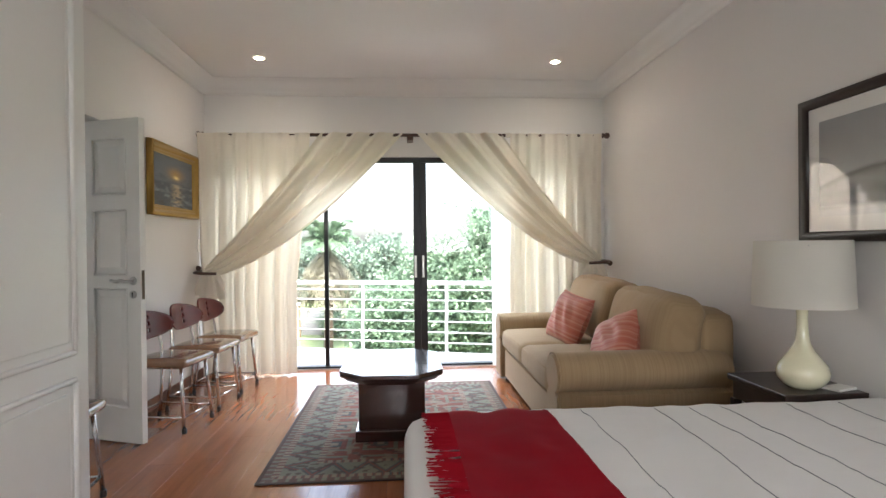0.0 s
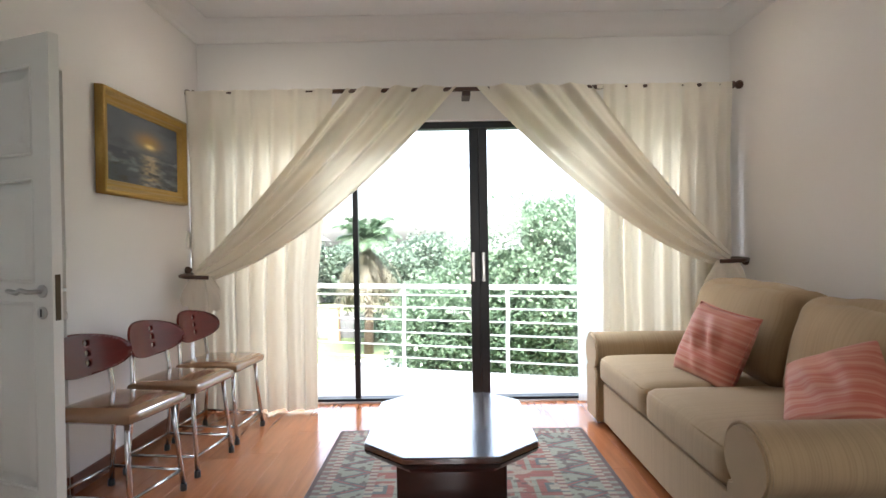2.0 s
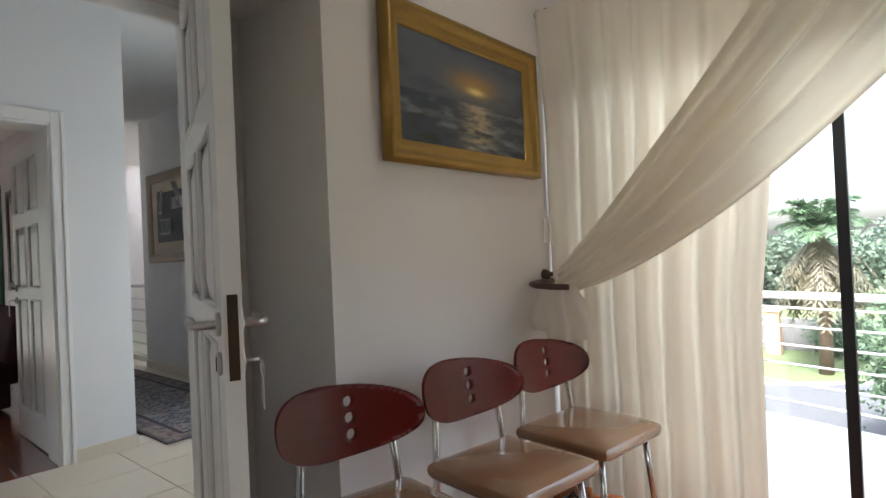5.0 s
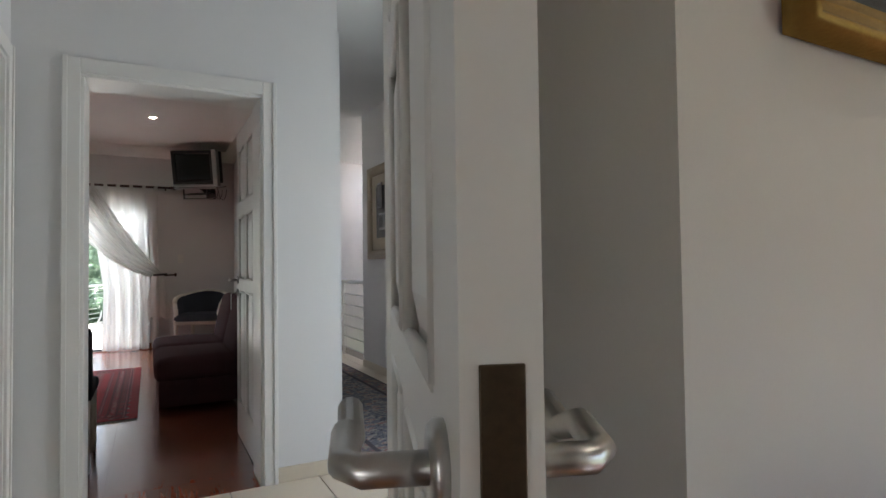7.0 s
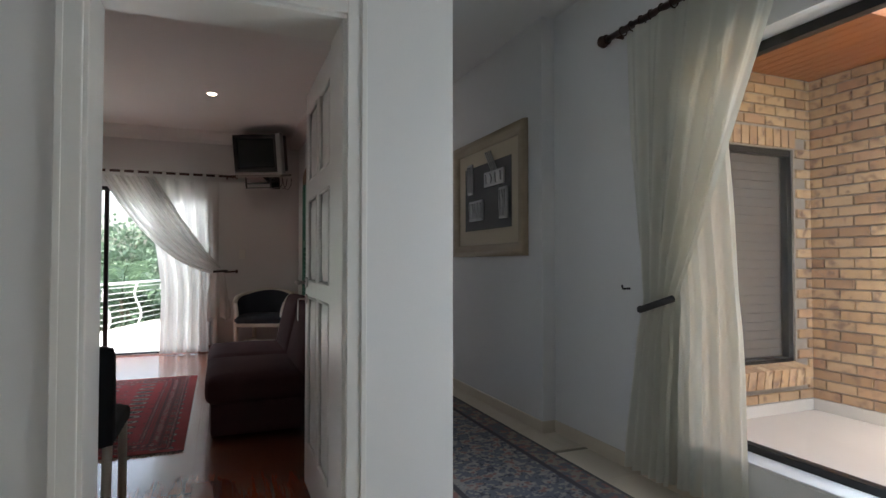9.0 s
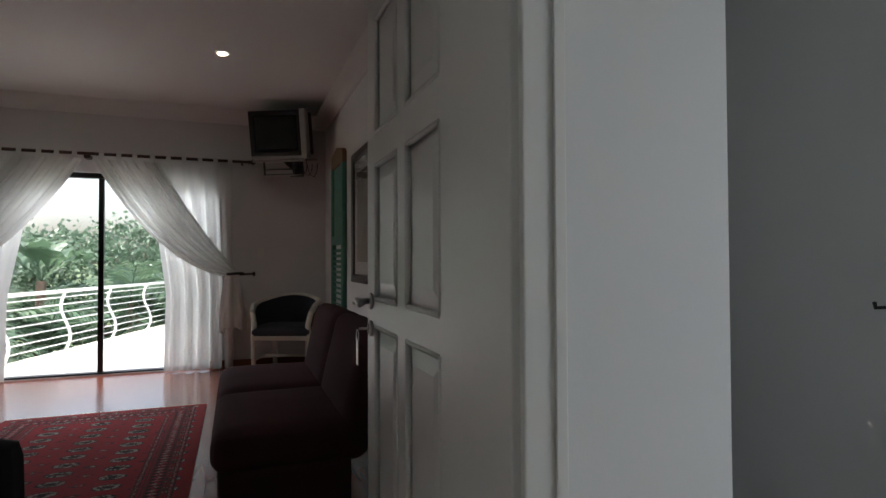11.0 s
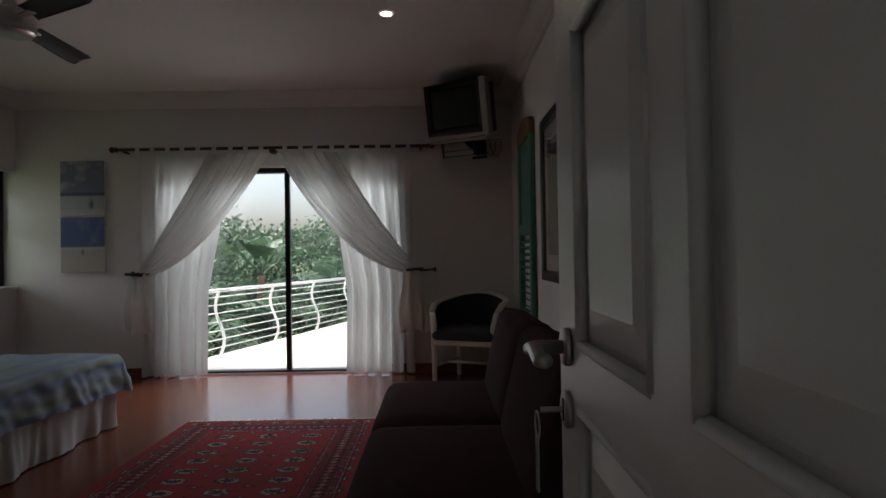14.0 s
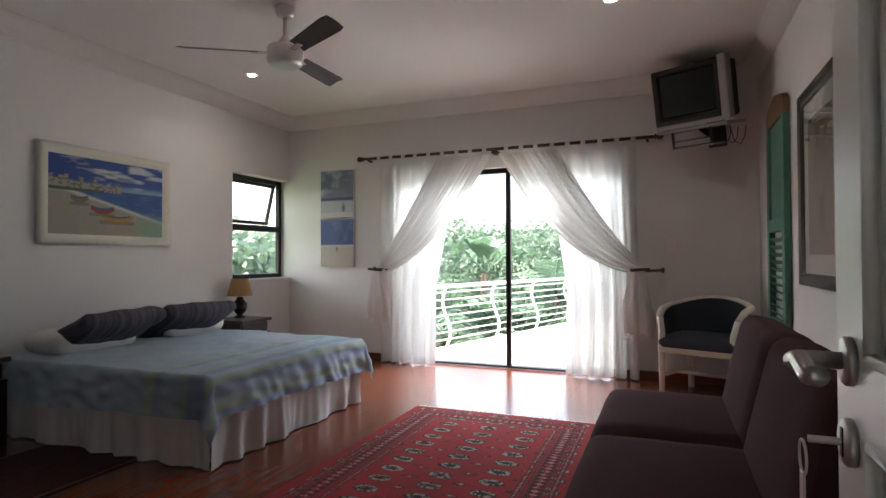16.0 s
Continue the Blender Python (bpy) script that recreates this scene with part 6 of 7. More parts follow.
part("tube_cover", bm, BLACK, tv)
br = thing("tv_bracket", tvm, "grey metal corner television bracket", "bracket")
part("tray", box(-0.29, -0.03, -0.065, 0.29, 0.34, -0.04, 0.006), SILVER, br)
part("arm", tube([(0, 0.16, -0.06), (0, 0.30, -0.12), (0, 0.46, -0.12)], 0.025), BLACK, br)
part("wall_plate", box(-0.08, 0.44, -0.24, 0.08, 0.455, 0.02, 0.004), BLACK, br)
dec = thing("disc_player", tvm @ pose(0.0, 0.06, -0.20), "black disc player hung under the television", "disc player")
part("case", box(-0.20, -0.02, 0, 0.14, 0.22, 0.06, 0.004), BLACK, dec)
part("cradle", box(-0.21, -0.03, -0.012, 0.15, 0.23, 0.0, 0.003), SILVER, dec)
for x in (-0.19, 0.13):
    part("strap", box(x - 0.012, -0.028, -0.012, x + 0.012, -0.022, 0.14, 0.002), BLACK, dec)
part("fascia", box(-0.19, -0.026, 0.01, 0.13, -0.021, 0.05, 0.002), SILVER, dec)
for k in range(3):
    cb = thing("cable", tvm @ pose(0, 0, 0), "loose black cable hanging behind the television", "cable")
    x = 0.10 + 0.06 * k
    part("lead", tube([(x, 0.18, -0.06), (x + 0.02, 0.2, -0.17 - 0.02 * k), (x + 0.06, 0.22, -0.21 - 0.015 * k), (x + 0.09, 0.24, -0.18), (x + 0.08, 0.3, -0.1)], 0.004, sides=6), BLACK, cb)

# ---- armless dark sofa of two seats along the north wall
PLUM = m_cloth("dark_plum_velour", (0.075, 0.036, 0.040), 260, 0.25, 0.9, sheen=0.0, spec=0.1)
s2 = thing("sofa", pose(-7.72, 4.17, 0), "dark plum armless two-seat sofa", "sofa")
S2L = 1.76
for i in range(2):
    x0 = i * S2L / 2
    w = S2L / 2 - 0.008
    part("base", soft_box((w - 0.03, 0.60, 0.22), 0.03, 8, at=(x0 + w / 2, 0.33, 0.135)), PLUM, s2)
    part("seat_cushion", soft_box((w, 0.72, 0.19), 0.07, 12, (0, 0, 0.02), at=(x0 + w / 2, 0.36, 0.315), wobble=0.004, seed=i), PLUM, s2)
    part("back_cushion", soft_box((w, 0.20, 0.55), 0.07, 12, (0, 0.02, 0), at=(x0 + w / 2, 0.735, 0.575), turn=Euler((radians(-13), 0, 0)).to_matrix(), wobble=0.004, seed=i + 4), PLUM, s2)

# ---- white tub chair with grey upholstery
CHAIRPAINT = m_plain("cream_chair_paint", (0.66, 0.63, 0.55), 0.45, grain=70, vary=0.06)
GREYUP = m_cloth("slate_upholstery", (0.040, 0.046, 0.062), 300, 0.2, sheen=0.0)
tc = thing("tub_chair", pose(-9.50, 4.80, 0, 0, 0, -20) @ Matrix.Diagonal((1.06, 1.22, 1.02, 1)), "cream painted tub chair with slate upholstery", "chair")
part("seat", soft_box((0.50, 0.50, 0.10), 0.04, 10, (0, 0, 0.02), at=(0.03, 0, 0.44)), GREYUP, tc, "slate upholstered seat")
part("apron", box(-0.20, -0.245, 0.36, 0.275, 0.245, 0.405, 0.006), CHAIRPAINT, tc)
for s in (-1, 1):
    part("front_leg", tube([(0.25, s * 0.225, 0), (0.25, s * 0.225, 0.40), (0.245, s * 0.225, 0.52), (0.22, s * 0.245, 0.64)], 0.024, sides=8, taper=[0.7, 1, 1, 0.9]), CHAIRPAINT, tc)
    part("back_leg", tube([(-0.24, s * 0.17, 0), (-0.21, s * 0.17, 0.38)], 0.021, sides=8), CHAIRPAINT, tc)
    part("side_stretcher", tube([(0.245, s * 0.22, 0.17), (-0.22, s * 0.17, 0.17)], 0.012, sides=8), CHAIRPAINT, tc)
part("cross_stretcher", tube([(0.02, -0.195, 0.17), (0.02, 0.195, 0.17)], 0.012, sides=8), CHAIRPAINT, tc)
ring = []
for k in range(25):
    a = -math.pi / 2 - math.pi * k / 24
    x = -0.05 + 0.24 * math.cos(a) * 0.95
    y = 0.262 * math.sin(a)
    ring.append((x, y, 0.72 + 0.06 * math.sin(math.pi * k / 24) ** 2))
pts = [(0.22, -0.25, 0.64), (0.12, -0.262, 0.70)] + ring + [(0.12, 0.262, 0.70), (0.22, 0.25, 0.64)]
part("top_rail", tube(pts, 0.024, sides=10), CHAIRPAINT, tc)


def tub_back(inner):
    def fn(u, v):
        i = u * (len(pts) - 1)
        k = min(int(i), len(pts) - 2)
        p = Vector(pts[k]).lerp(Vector(pts[k + 1]), i - k)
        q = 0.90 if inner else 1.0
        return (p.x * q if p.x < 0 else p.x, p.y * q, 0.42 + (p.z - 0.42) * v)
    return fn


bm = sheet(tub_back(True), 40, 6)
part("backrest", bm, GREYUP, tc, "slate upholstered curved back")
part("outer_back", sheet(tub_back(False), 40, 6), m_wood("cane_brown", (0.12, 0.06, 0.03), (0.22, 0.12, 0.06), 0.6, axis=2), tc)

# ---- bed, pillows and bedside tables
B2X0, B2X1, B2Y0, B2Y1, B2Z = -8.28, -6.69, 0.34, 2.20, 0.52
b2 = thing("bed", pose(0, 0, 0), "double bed with blue striped cover and white valance", "bed")
part("bed_base", soft_box((B2X1 - B2X0 - 0.06, B2Y1 - B2Y0 - 0.06, 0.24), 0.02, 6, at=((B2X0 + B2X1) / 2, (B2Y0 + B2Y1) / 2, 0.15)), WHITEMAT, b2)
part("mattress", soft_box((B2X1 - B2X0 - 0.04, B2Y1 - B2Y0 - 0.04, 0.22), 0.05, 6, at=((B2X0 + B2X1) / 2, (B2Y0 + B2Y1) / 2, 0.39)), WHITEMAT, b2)
n = Nodes("blue_striped_bedcover")
weft = n.add("ShaderNodeAttribute")
weft.attribute_name = "weft"
fine = n.noise(n.coords(), 400.0, 2.0)
PALE, PERI, LIME, AQUA = (0.37, 0.48, 0.56), (0.27, 0.36, 0.54), (0.42, 0.53, 0.34), (0.41, 0.52, 0.60)
stops = [(0.0, PALE), (0.20, AQUA), (0.42, PALE), (0.54, AQUA), (0.66, PALE), (0.70, LIME), (0.712, PERI), (0.75, AQUA), (0.79, PALE), (0.81, LIME), (0.825, PERI), (0.86, PERI), (0.88, AQUA), (0.90, LIME), (0.91, PERI), (0.95, AQUA), (0.97, LIME), (0.985, PERI)]
c = n.ramp(weft.outputs["Fac"], stops)
c = n.mix(0.25, c, n.mix(fine, (0.16, 0.23, 0.36), (0.45, 0.52, 0.58)))
n.bump(fine, 0.25, 0.001)
COVER = n.done(c, 0.85, 0.0, Sheen_Weight=0.1)


def cover(u, v):
    hang = 0.27
    x, y = B2X0 - hang + (B2X1 - B2X0 + 2 * hang) * u, B2Y0 + (B2Y1 - B2Y0 + hang) * v
    cx, cy = max(B2X0, min(B2X1, x)), max(B2Y0, min(B2Y1, y))
    over = math.hypot(x - cx, y - cy)
    z = B2Z + 0.012 * noise.noise(Vector((cx * 2, cy * 2, 5))) + 0.008 * noise.noise(Vector((cx * 5, cy * 9, 1))) + 0.004 * noise.noise(Vector((cx * 9, cy * 22, 4)))
    if over > 0:
        d = Vector((x - cx, y - cy)).normalized()
        corner = abs(d.x * d.y) * 2
        s = cx * 1.0 + cy * 1.0
        lean = s * 1.0 + over * 0.5
        fold = math.sin(21 * lean + 2.4 * math.sin(6 * lean)) + 0.5 * math.sin(47 * lean + 2 * math.sin(9 * lean))
        out = 0.03 * math.sin(min(1.0, over / 0.06) * math.pi / 2) + over * (0.042 * fold + 0.09) + 0.02 * noise.noise(Vector((s * 9, over * 16, 2))) * min(1.0, over / 0.08) + corner * 0.05 * over / hang
        return (cx + d.x * out, cy + d.y * out, z - max(0, over - 0.015) * (0.96 + 0.05 * math.sin(3 * s)))
    return (x, y, z)


bm = sheet(cover, 150, 130)
layer = bm.verts.layers.float.new("weft")
for k, vert in enumerate(bm.verts):
    vert[layer] = (k % 131) / 130
part("bedcover", bm, COVER, b2, "blue bedcover with green stripes")
VALANCE = m_cloth("white_valance_cotton", (0.68, 0.66, 0.64), 450, 0.05)


def valance(x0, y0, x1, y1, nx, ny):
    d = Vector((x1 - x0, y1 - y0))
    L = d.length

    def fn(u, v):
        s = u * L
        o = (0.006 + 0.034 * v) * (math.sin(2 * math.pi * s / 0.27 + 2.6 * math.sin(s * 5)) * 0.55 + 0.8 * noise.noise(Vector((s * 5, v * 1.5, 3))) + 0.12 * math.sin(2 * math.pi * s / 0.09 + 3 * math.sin(s * 7)))
        return (x0 + d.x * u + nx * (o + 0.012), y0 + d.y * u + ny * (o + 0.012), 0.34 - 0.33 * v)
    return sheet(fn, int(L * 60), 8)


part("valance", valance(B2X0, B2Y1 - 0.01, B2X1, B2Y1 - 0.01, 0, 1), VALANCE, b2, "gathered white valance")
part("valance", valance(B2X1 - 0.01, B2Y0, B2X1 - 0.01, B2Y1, 1, 0), VALANCE, b2)
part("valance", valance(B2X0 + 0.01, B2Y0, B2X0 + 0.01, B2Y1, -1, 0), VALANCE, b2)
PILLOW_D = m_cloth("dark_striped_pillowcase", (0.045, 0.040, 0.055), 350, 0.2, sheen=0.0, stripes=(0, 22.0, (0.10, 0.09, 0.11)))
for x, lb in ((-7.13, "white pillow lying flat at the head"), (-8.02, "white pillow lying flat at the head")):
    t = thing("pillow", pose(x, 0.60, B2Z + 0.065), lb, "pillow", "pillows on the bed")
    part("case", soft_box((0.62, 0.40, 0.13), 0.06, 12, (0, 0, 0.03), wobble=0.012, seed=x), VALANCE, t)
for x, r, lb in ((-7.20, 4, "dark striped pillow leaning on a white one"), (-7.93, -6, "dark striped pillow leaning on a white one")):
    t = thing("pillow", pose(x, 0.76, B2Z + 0.125, 28, 0, r), lb, "pillow", "pillows on the bed")
    part("case", soft_box((0.68, 0.48, 0.11), 0.05, 12, (0, 0, 0.03), wobble=0.02, seed=x + 9), PILLOW_D, t)


def nightstand(x, y, label):
    t = thing("bedside_table", pose(x, y, 0), label, "table", "bedside tables")
    part("top", box(-0.22, -0.20, 0.52, 0.22, 0.20, 0.55, 0.006), BLACKWOOD, t)
    part("drawer", box(-0.18, 0.155, 0.42, 0.18, 0.175, 0.51, 0.003), BLACKWOOD, t)
    part("apron", box(-0.19, -0.17, 0.41, 0.19, 0.154, 0.519, 0.003), BLACKWOOD, t)
    for sx in (-1, 1):
        for sy in (-1, 1):
            part("leg", box(sx * 0.185 - 0.022, sy * 0.16 - 0.022, 0, sx * 0.185 + 0.022, sy * 0.16 + 0.022, 0.41, 0.003), BLACKWOOD, t)
    part("shelf", box(-0.18, -0.16, 0.12, 0.18, 0.16, 0.14, 0.003), BLACKWOOD, t)
    return t


nightstand(-8.86, 0.50, "dark wooden bedside table below the window")
nightstand(-6.38, 0.50, "dark wooden bedside table beside the bed")
bk = thing("small_box", pose(-6.44, 0.52, 0.55), "small dark box on the bedside table", "box")
part("case", box(-0.06, -0.05, 0, 0.06, 0.05, 0.035, 0.004), BLACKWOOD, bk)
URN = m_plain("black_glazed_urn", (0.016, 0.014, 0.014), 0.25, grain=30, vary=0.2, Coat_Weight=0.4)
TANSHADE = m_cloth("tan_lampshade", (0.42, 0.26, 0.12), 400, 0.12, translucent=0.3)
l2 = thing("table_lamp", pose(-8.90, 0.44, 0.55), "black urn lamp with a tan shade", "lamp")
part("base", lathe([(0.05, 0), (0.055, 0.012), (0.035, 0.025), (0.03, 0.035), (0.06, 0.07), (0.075, 0.115), (0.07, 0.15), (0.045, 0.18), (0.032, 0.195), (0.04, 0.205), (0.015, 0.215)], sides=28), URN, l2)
part("stem", tube([(0, 0, 0.21), (0, 0, 0.36)], 0.006), STEEL, l2)
bm = bmesh.new()
rs = [[bm.verts.new((r * math.cos(a), r * math.sin(a), z)) for a in np.linspace(0, 2 * math.pi, 36, endpoint=False)] for r, z in ((0.125, 0.225), (0.082, 0.395), (0.080, 0.395), (0.122, 0.226))]
for a, b in zip(rs, rs[1:]):
    for k in range(36):
        bm.faces.new((a[k], a[(k + 1) % 36], b[(k + 1) % 36], b[k]))
part("shade", smooth(bm, 60), TANSHADE, l2, "tan cone shade")


# ---- rugs of the second room
def rug_pattern_c(u, v):
    w, l = 1.32, 2.45
    x, y = (u - 0.5) * w, (v - 0.5) * l
    edge = np.minimum(w / 2 - np.abs(x), l / 2 - np.abs(y))
    along = np.where(w / 2 - np.abs(x) < l / 2 - np.abs(y), y, x)
    red, dark, cream, rust = (0.42, 0.016, 0.024), (0.030, 0.012, 0.016), (0.50, 0.42, 0.35), (0.20, 0.02, 0.02)
    gx, gy = 0.27, 0.145
    fx, fy = ((x / gx + 0.5) % 1 - 0.5) * gx, ((y / gy + 0.5) % 1 - 0.5) * gy
    r = np.maximum(np.maximum(np.abs(fx) / 0.066, np.abs(fy) / 0.040), (np.abs(fx) / 0.066 + np.abs(fy) / 0.040) / 1.42)
    hx, hy = ((x / gx) % 1 - 0.5) * gx, ((y / gy) % 1 - 0.5) * gy
    d = np.abs(hx) / 0.05 + np.abs(hy) / 0.03
    speck = vnoise(x * 95, y * 95, 83, 1)
    field = blend(red, ((r < 1.0) * 1.0, dark), ((r < 0.9) * (speck > 0.42), cream), ((r < 0.55) * (speck > 0.5), rust), ((r < 0.3) * 1.0, dark), ((d < 1) * (speck > 0.55), dark), ((d < 0.45) * (speck > 0.6), cream))

    def band(per, lo, hi):
        k = (edge - lo) / (hi - lo)
        z = np.abs(((along * per) % 1) - 0.5) * 2
        return blend(dark, ((np.abs(k - 0.5) + np.abs(z - 0.5) * 0.9 < 0.46) * 1.0, red), ((np.abs(k - 0.5) + np.abs(z - 0.5) * 0.9 < 0.26) * (vnoise(x * 80, y * 80, 85, 1) > 0.35), cream), ((np.abs(k - 0.5) + np.abs(z - 0.5) < 0.1) * 1.0, dark))
    out = field
    for lo, hi, per in ((0.235, 0.265, 26.0), (0.13, 0.205, 11.0), (0.075, 0.105, 26.0)):
        out = np.where(((edge >= lo) & (edge < hi))[..., None], band(per, lo, hi), out)
    for e in (0.265, 0.22, 0.205, 0.13, 0.115):
        out = np.where((np.abs(edge - e) < 0.004)[..., None], np.array(rust), out)
    out = np.where((edge < 0.05)[..., None], np.array((0.36, 0.02, 0.022)), out)
    return out * (0.8 + 0.4 * (vnoise(u * 9, v * 14, 77) - 0.3))[..., None]


rug(pose(-5.87, 2.69, 0.001, 0, 0, 90), 1.37, 2.45, rug_pattern_c, "deep red bokhara rug with cream medallions", 260, 480, FRINGE)


def rug_pattern_d(u, v):
    edge = np.minimum(np.minimum(u, 1 - u) * 0.9, np.minimum(v, 1 - v) * 1.3)
    return blend((0.055, 0.012, 0.012), ((vnoise(u * 30, v * 44, 81, 2) > 0.6) * 0.5, (0.10, 0.03, 0.022)), ((edge < 0.02) * 1.0, (0.30, 0.26, 0.21)))


rug(pose(-6.80, 0.92, 0.001), 0.9, 0.75, rug_pattern_d, "small dark red mat with a pale edge", 60, 60, FRINGE, False)

# ---- desk chair near the door
DARKUP = m_cloth("black_upholstery", (0.012, 0.013, 0.018), 300, 0.2, sheen=0.0)
dc = thing("desk_chair", pose(-4.75, 3.63, 0, 0, 0, 0), "black upholstered chair with pale wooden legs", "chair")
part("backrest", soft_box((0.07, 0.46, 0.42), 0.03, 8, (0.012, 0, 0.0), at=(0.0, 0, 0.595), turn=Euler((0, radians(6), 0)).to_matrix()), DARKUP, dc)
part("seat", soft_box((0.44, 0.46, 0.08), 0.03, 8, (0, 0, 0.015), at=(-0.24, 0, 0.43)), DARKUP, dc)
for x in (-0.02, -0.42):
    for y in (-0.2, 0.2):
        part("leg", tube([(x, y, 0), (x, y, 0.40)] if x < -0.1 else [(x + 0.05, y, 0), (x, y, 0.40), (x + 0.01, y, 0.55)], 0.019, sides=8), CHAIRPAINT, dc)

# ================================================================ outside
LAWN = m_plain("lawn_grass", (0.085, 0.12, 0.05), 0.95, grain=25, vary=0.35, relief=0.6, stain=0.25)
PAVING = m_plain("grey_driveway_paving", (0.065, 0.072, 0.082), 0.9, grain=30, vary=0.2, relief=0.3, stain=0.8)
KERB = m_plain("pale_kerb_concrete", (0.45, 0.42, 0.36), 0.9, grain=30, vary=0.12)
BARK = m_plain("grey_brown_bark", (0.12, 0.085, 0.06), 0.95, grain=18, vary=0.4, relief=1.0, stain=3)
LEAF_A = m_leaf("green_foliage", (0.10, 0.165, 0.105), (0.165, 0.24, 0.16))
# far leaves greyer and bluer: distance haze is put into their colour
LEAF_B = m_leaf("far_foliage_hazed", (0.10, 0.15, 0.115), (0.155, 0.215, 0.165))
LEAF_P = m_leaf("palm_frond_green", (0.07, 0.13, 0.075), (0.16, 0.24, 0.15))
LEAF_DRY = m_leaf("dry_palm_fronds", (0.11, 0.10, 0.065), (0.20, 0.19, 0.13))
FENCE = m_plain("grey_boundary_wall", (0.13, 0.135, 0.14), 0.9, grain=20, vary=0.15, relief=0.3)
GZ = -2.9
setting("ground", box(-1500, -1500, GZ - 0.3, 1500, 1500, GZ), LAWN, "lawn running out to the horizon", "ground")
dw = [(-12.0, 14.5), (-4.5, 15.0), (-1.2, 16.2), (1.6, 18.6), (3.4, 26.0), (0.6, 26.0), (-0.4, 23.6), (-2.2, 22.2), (-4.6, 20.6), (-12.0, 19.6)]
setting("driveway", prism(dw, GZ + 0.001, GZ + 0.03), PAVING, "curving grey paved driveway", "road")
bm = bmesh.new()
for a, b in zip(dw, dw[1:]):
    d = (Vector(b) - Vector(a)).normalized()
    nrm = Vector((d.y, -d.x)) * 0.11
    prism([tuple(Vector(a)), tuple(Vector(b)), tuple(Vector(b) + nrm), tuple(Vector(a) + nrm)], GZ + 0.001, GZ + 0.09, bm)
bmesh.ops.recalc_face_normals(bm, faces=bm.faces)
setting("driveway_kerb", bm, KERB, "pale concrete kerb along the driveway", "kerb")
setting("boundary_wall", box(-14, 27.2, GZ, -1.4, 27.4, GZ + 1.15, 0.02), FENCE, "dark grey boundary wall", "wall")
gp = thing("gate_pillar", pose(-4.6, 26.2, GZ), "brick gate pillar with a pale cap", "pillar")
part("shaft", box(-0.22, -0.22, 0, 0.22, 0.22, 1.5, 0.01), BRICK, gp)
part("cap", box(-0.28, -0.28, 1.5, 0.28, 0.28, 1.6, 0.02), KERB, gp)
hs = thing("house", pose(-16, 42, GZ), "pale neighbouring house behind the garden", "house")
HOUSEWALL = m_plain("pale_house_plaster", (0.62, 0.60, 0.56), 0.9, grain=10, vary=0.06)
part("wall", box(-4, -3, 0, 7, 3, 4.6, 0.02), HOUSEWALL, hs)
bm = bmesh.new()
vs = [bm.verts.new(p) for p in ((-4.4, -3.4, 4.601), (7.4, -3.4, 4.601), (7.4, 3.4, 4.601), (-4.4, 3.4, 4.601), (-2, 0, 6.2), (5, 0, 6.2))]
for q in ((0, 1, 5, 4), (1, 2, 5), (2, 3, 4, 5), (3, 0, 4), (3, 2, 1, 0)):
    bm.faces.new([vs[i] for i in q])
part("roof", bm, FENCE, hs)
for x in (-2.5, 0.5, 3.5):
    wn_ = part("window", box(x, -3.03, 2.9, x + 1.4, -3.002, 4.0, 0.01), ALU, hs)
    part("pane", box(x + 0.06, -3.04, 2.96, x + 1.34, -3.032, 3.94), SCREEN, wn_)


def leaf_quad(bm, p, size, rnd, droop=0.3):
    d = Vector((rnd.gauss(0, 1), rnd.gauss(0, 1), rnd.gauss(-droop, 0.7))).normalized()
    s = d.orthogonal().normalized()
    s.rotate(Matrix.Rotation(rnd.uniform(0, 6.28), 3, d))
    w = size * rnd.uniform(0.28, 0.42)
    L = size * rnd.uniform(0.8, 1.2)
    q = [bm.verts.new(p + v) for v in (-s * w * 0.3, d * L * 0.5 - s * w, d * L, d * L * 0.5 + s * w)]
    bm.faces.new(q)


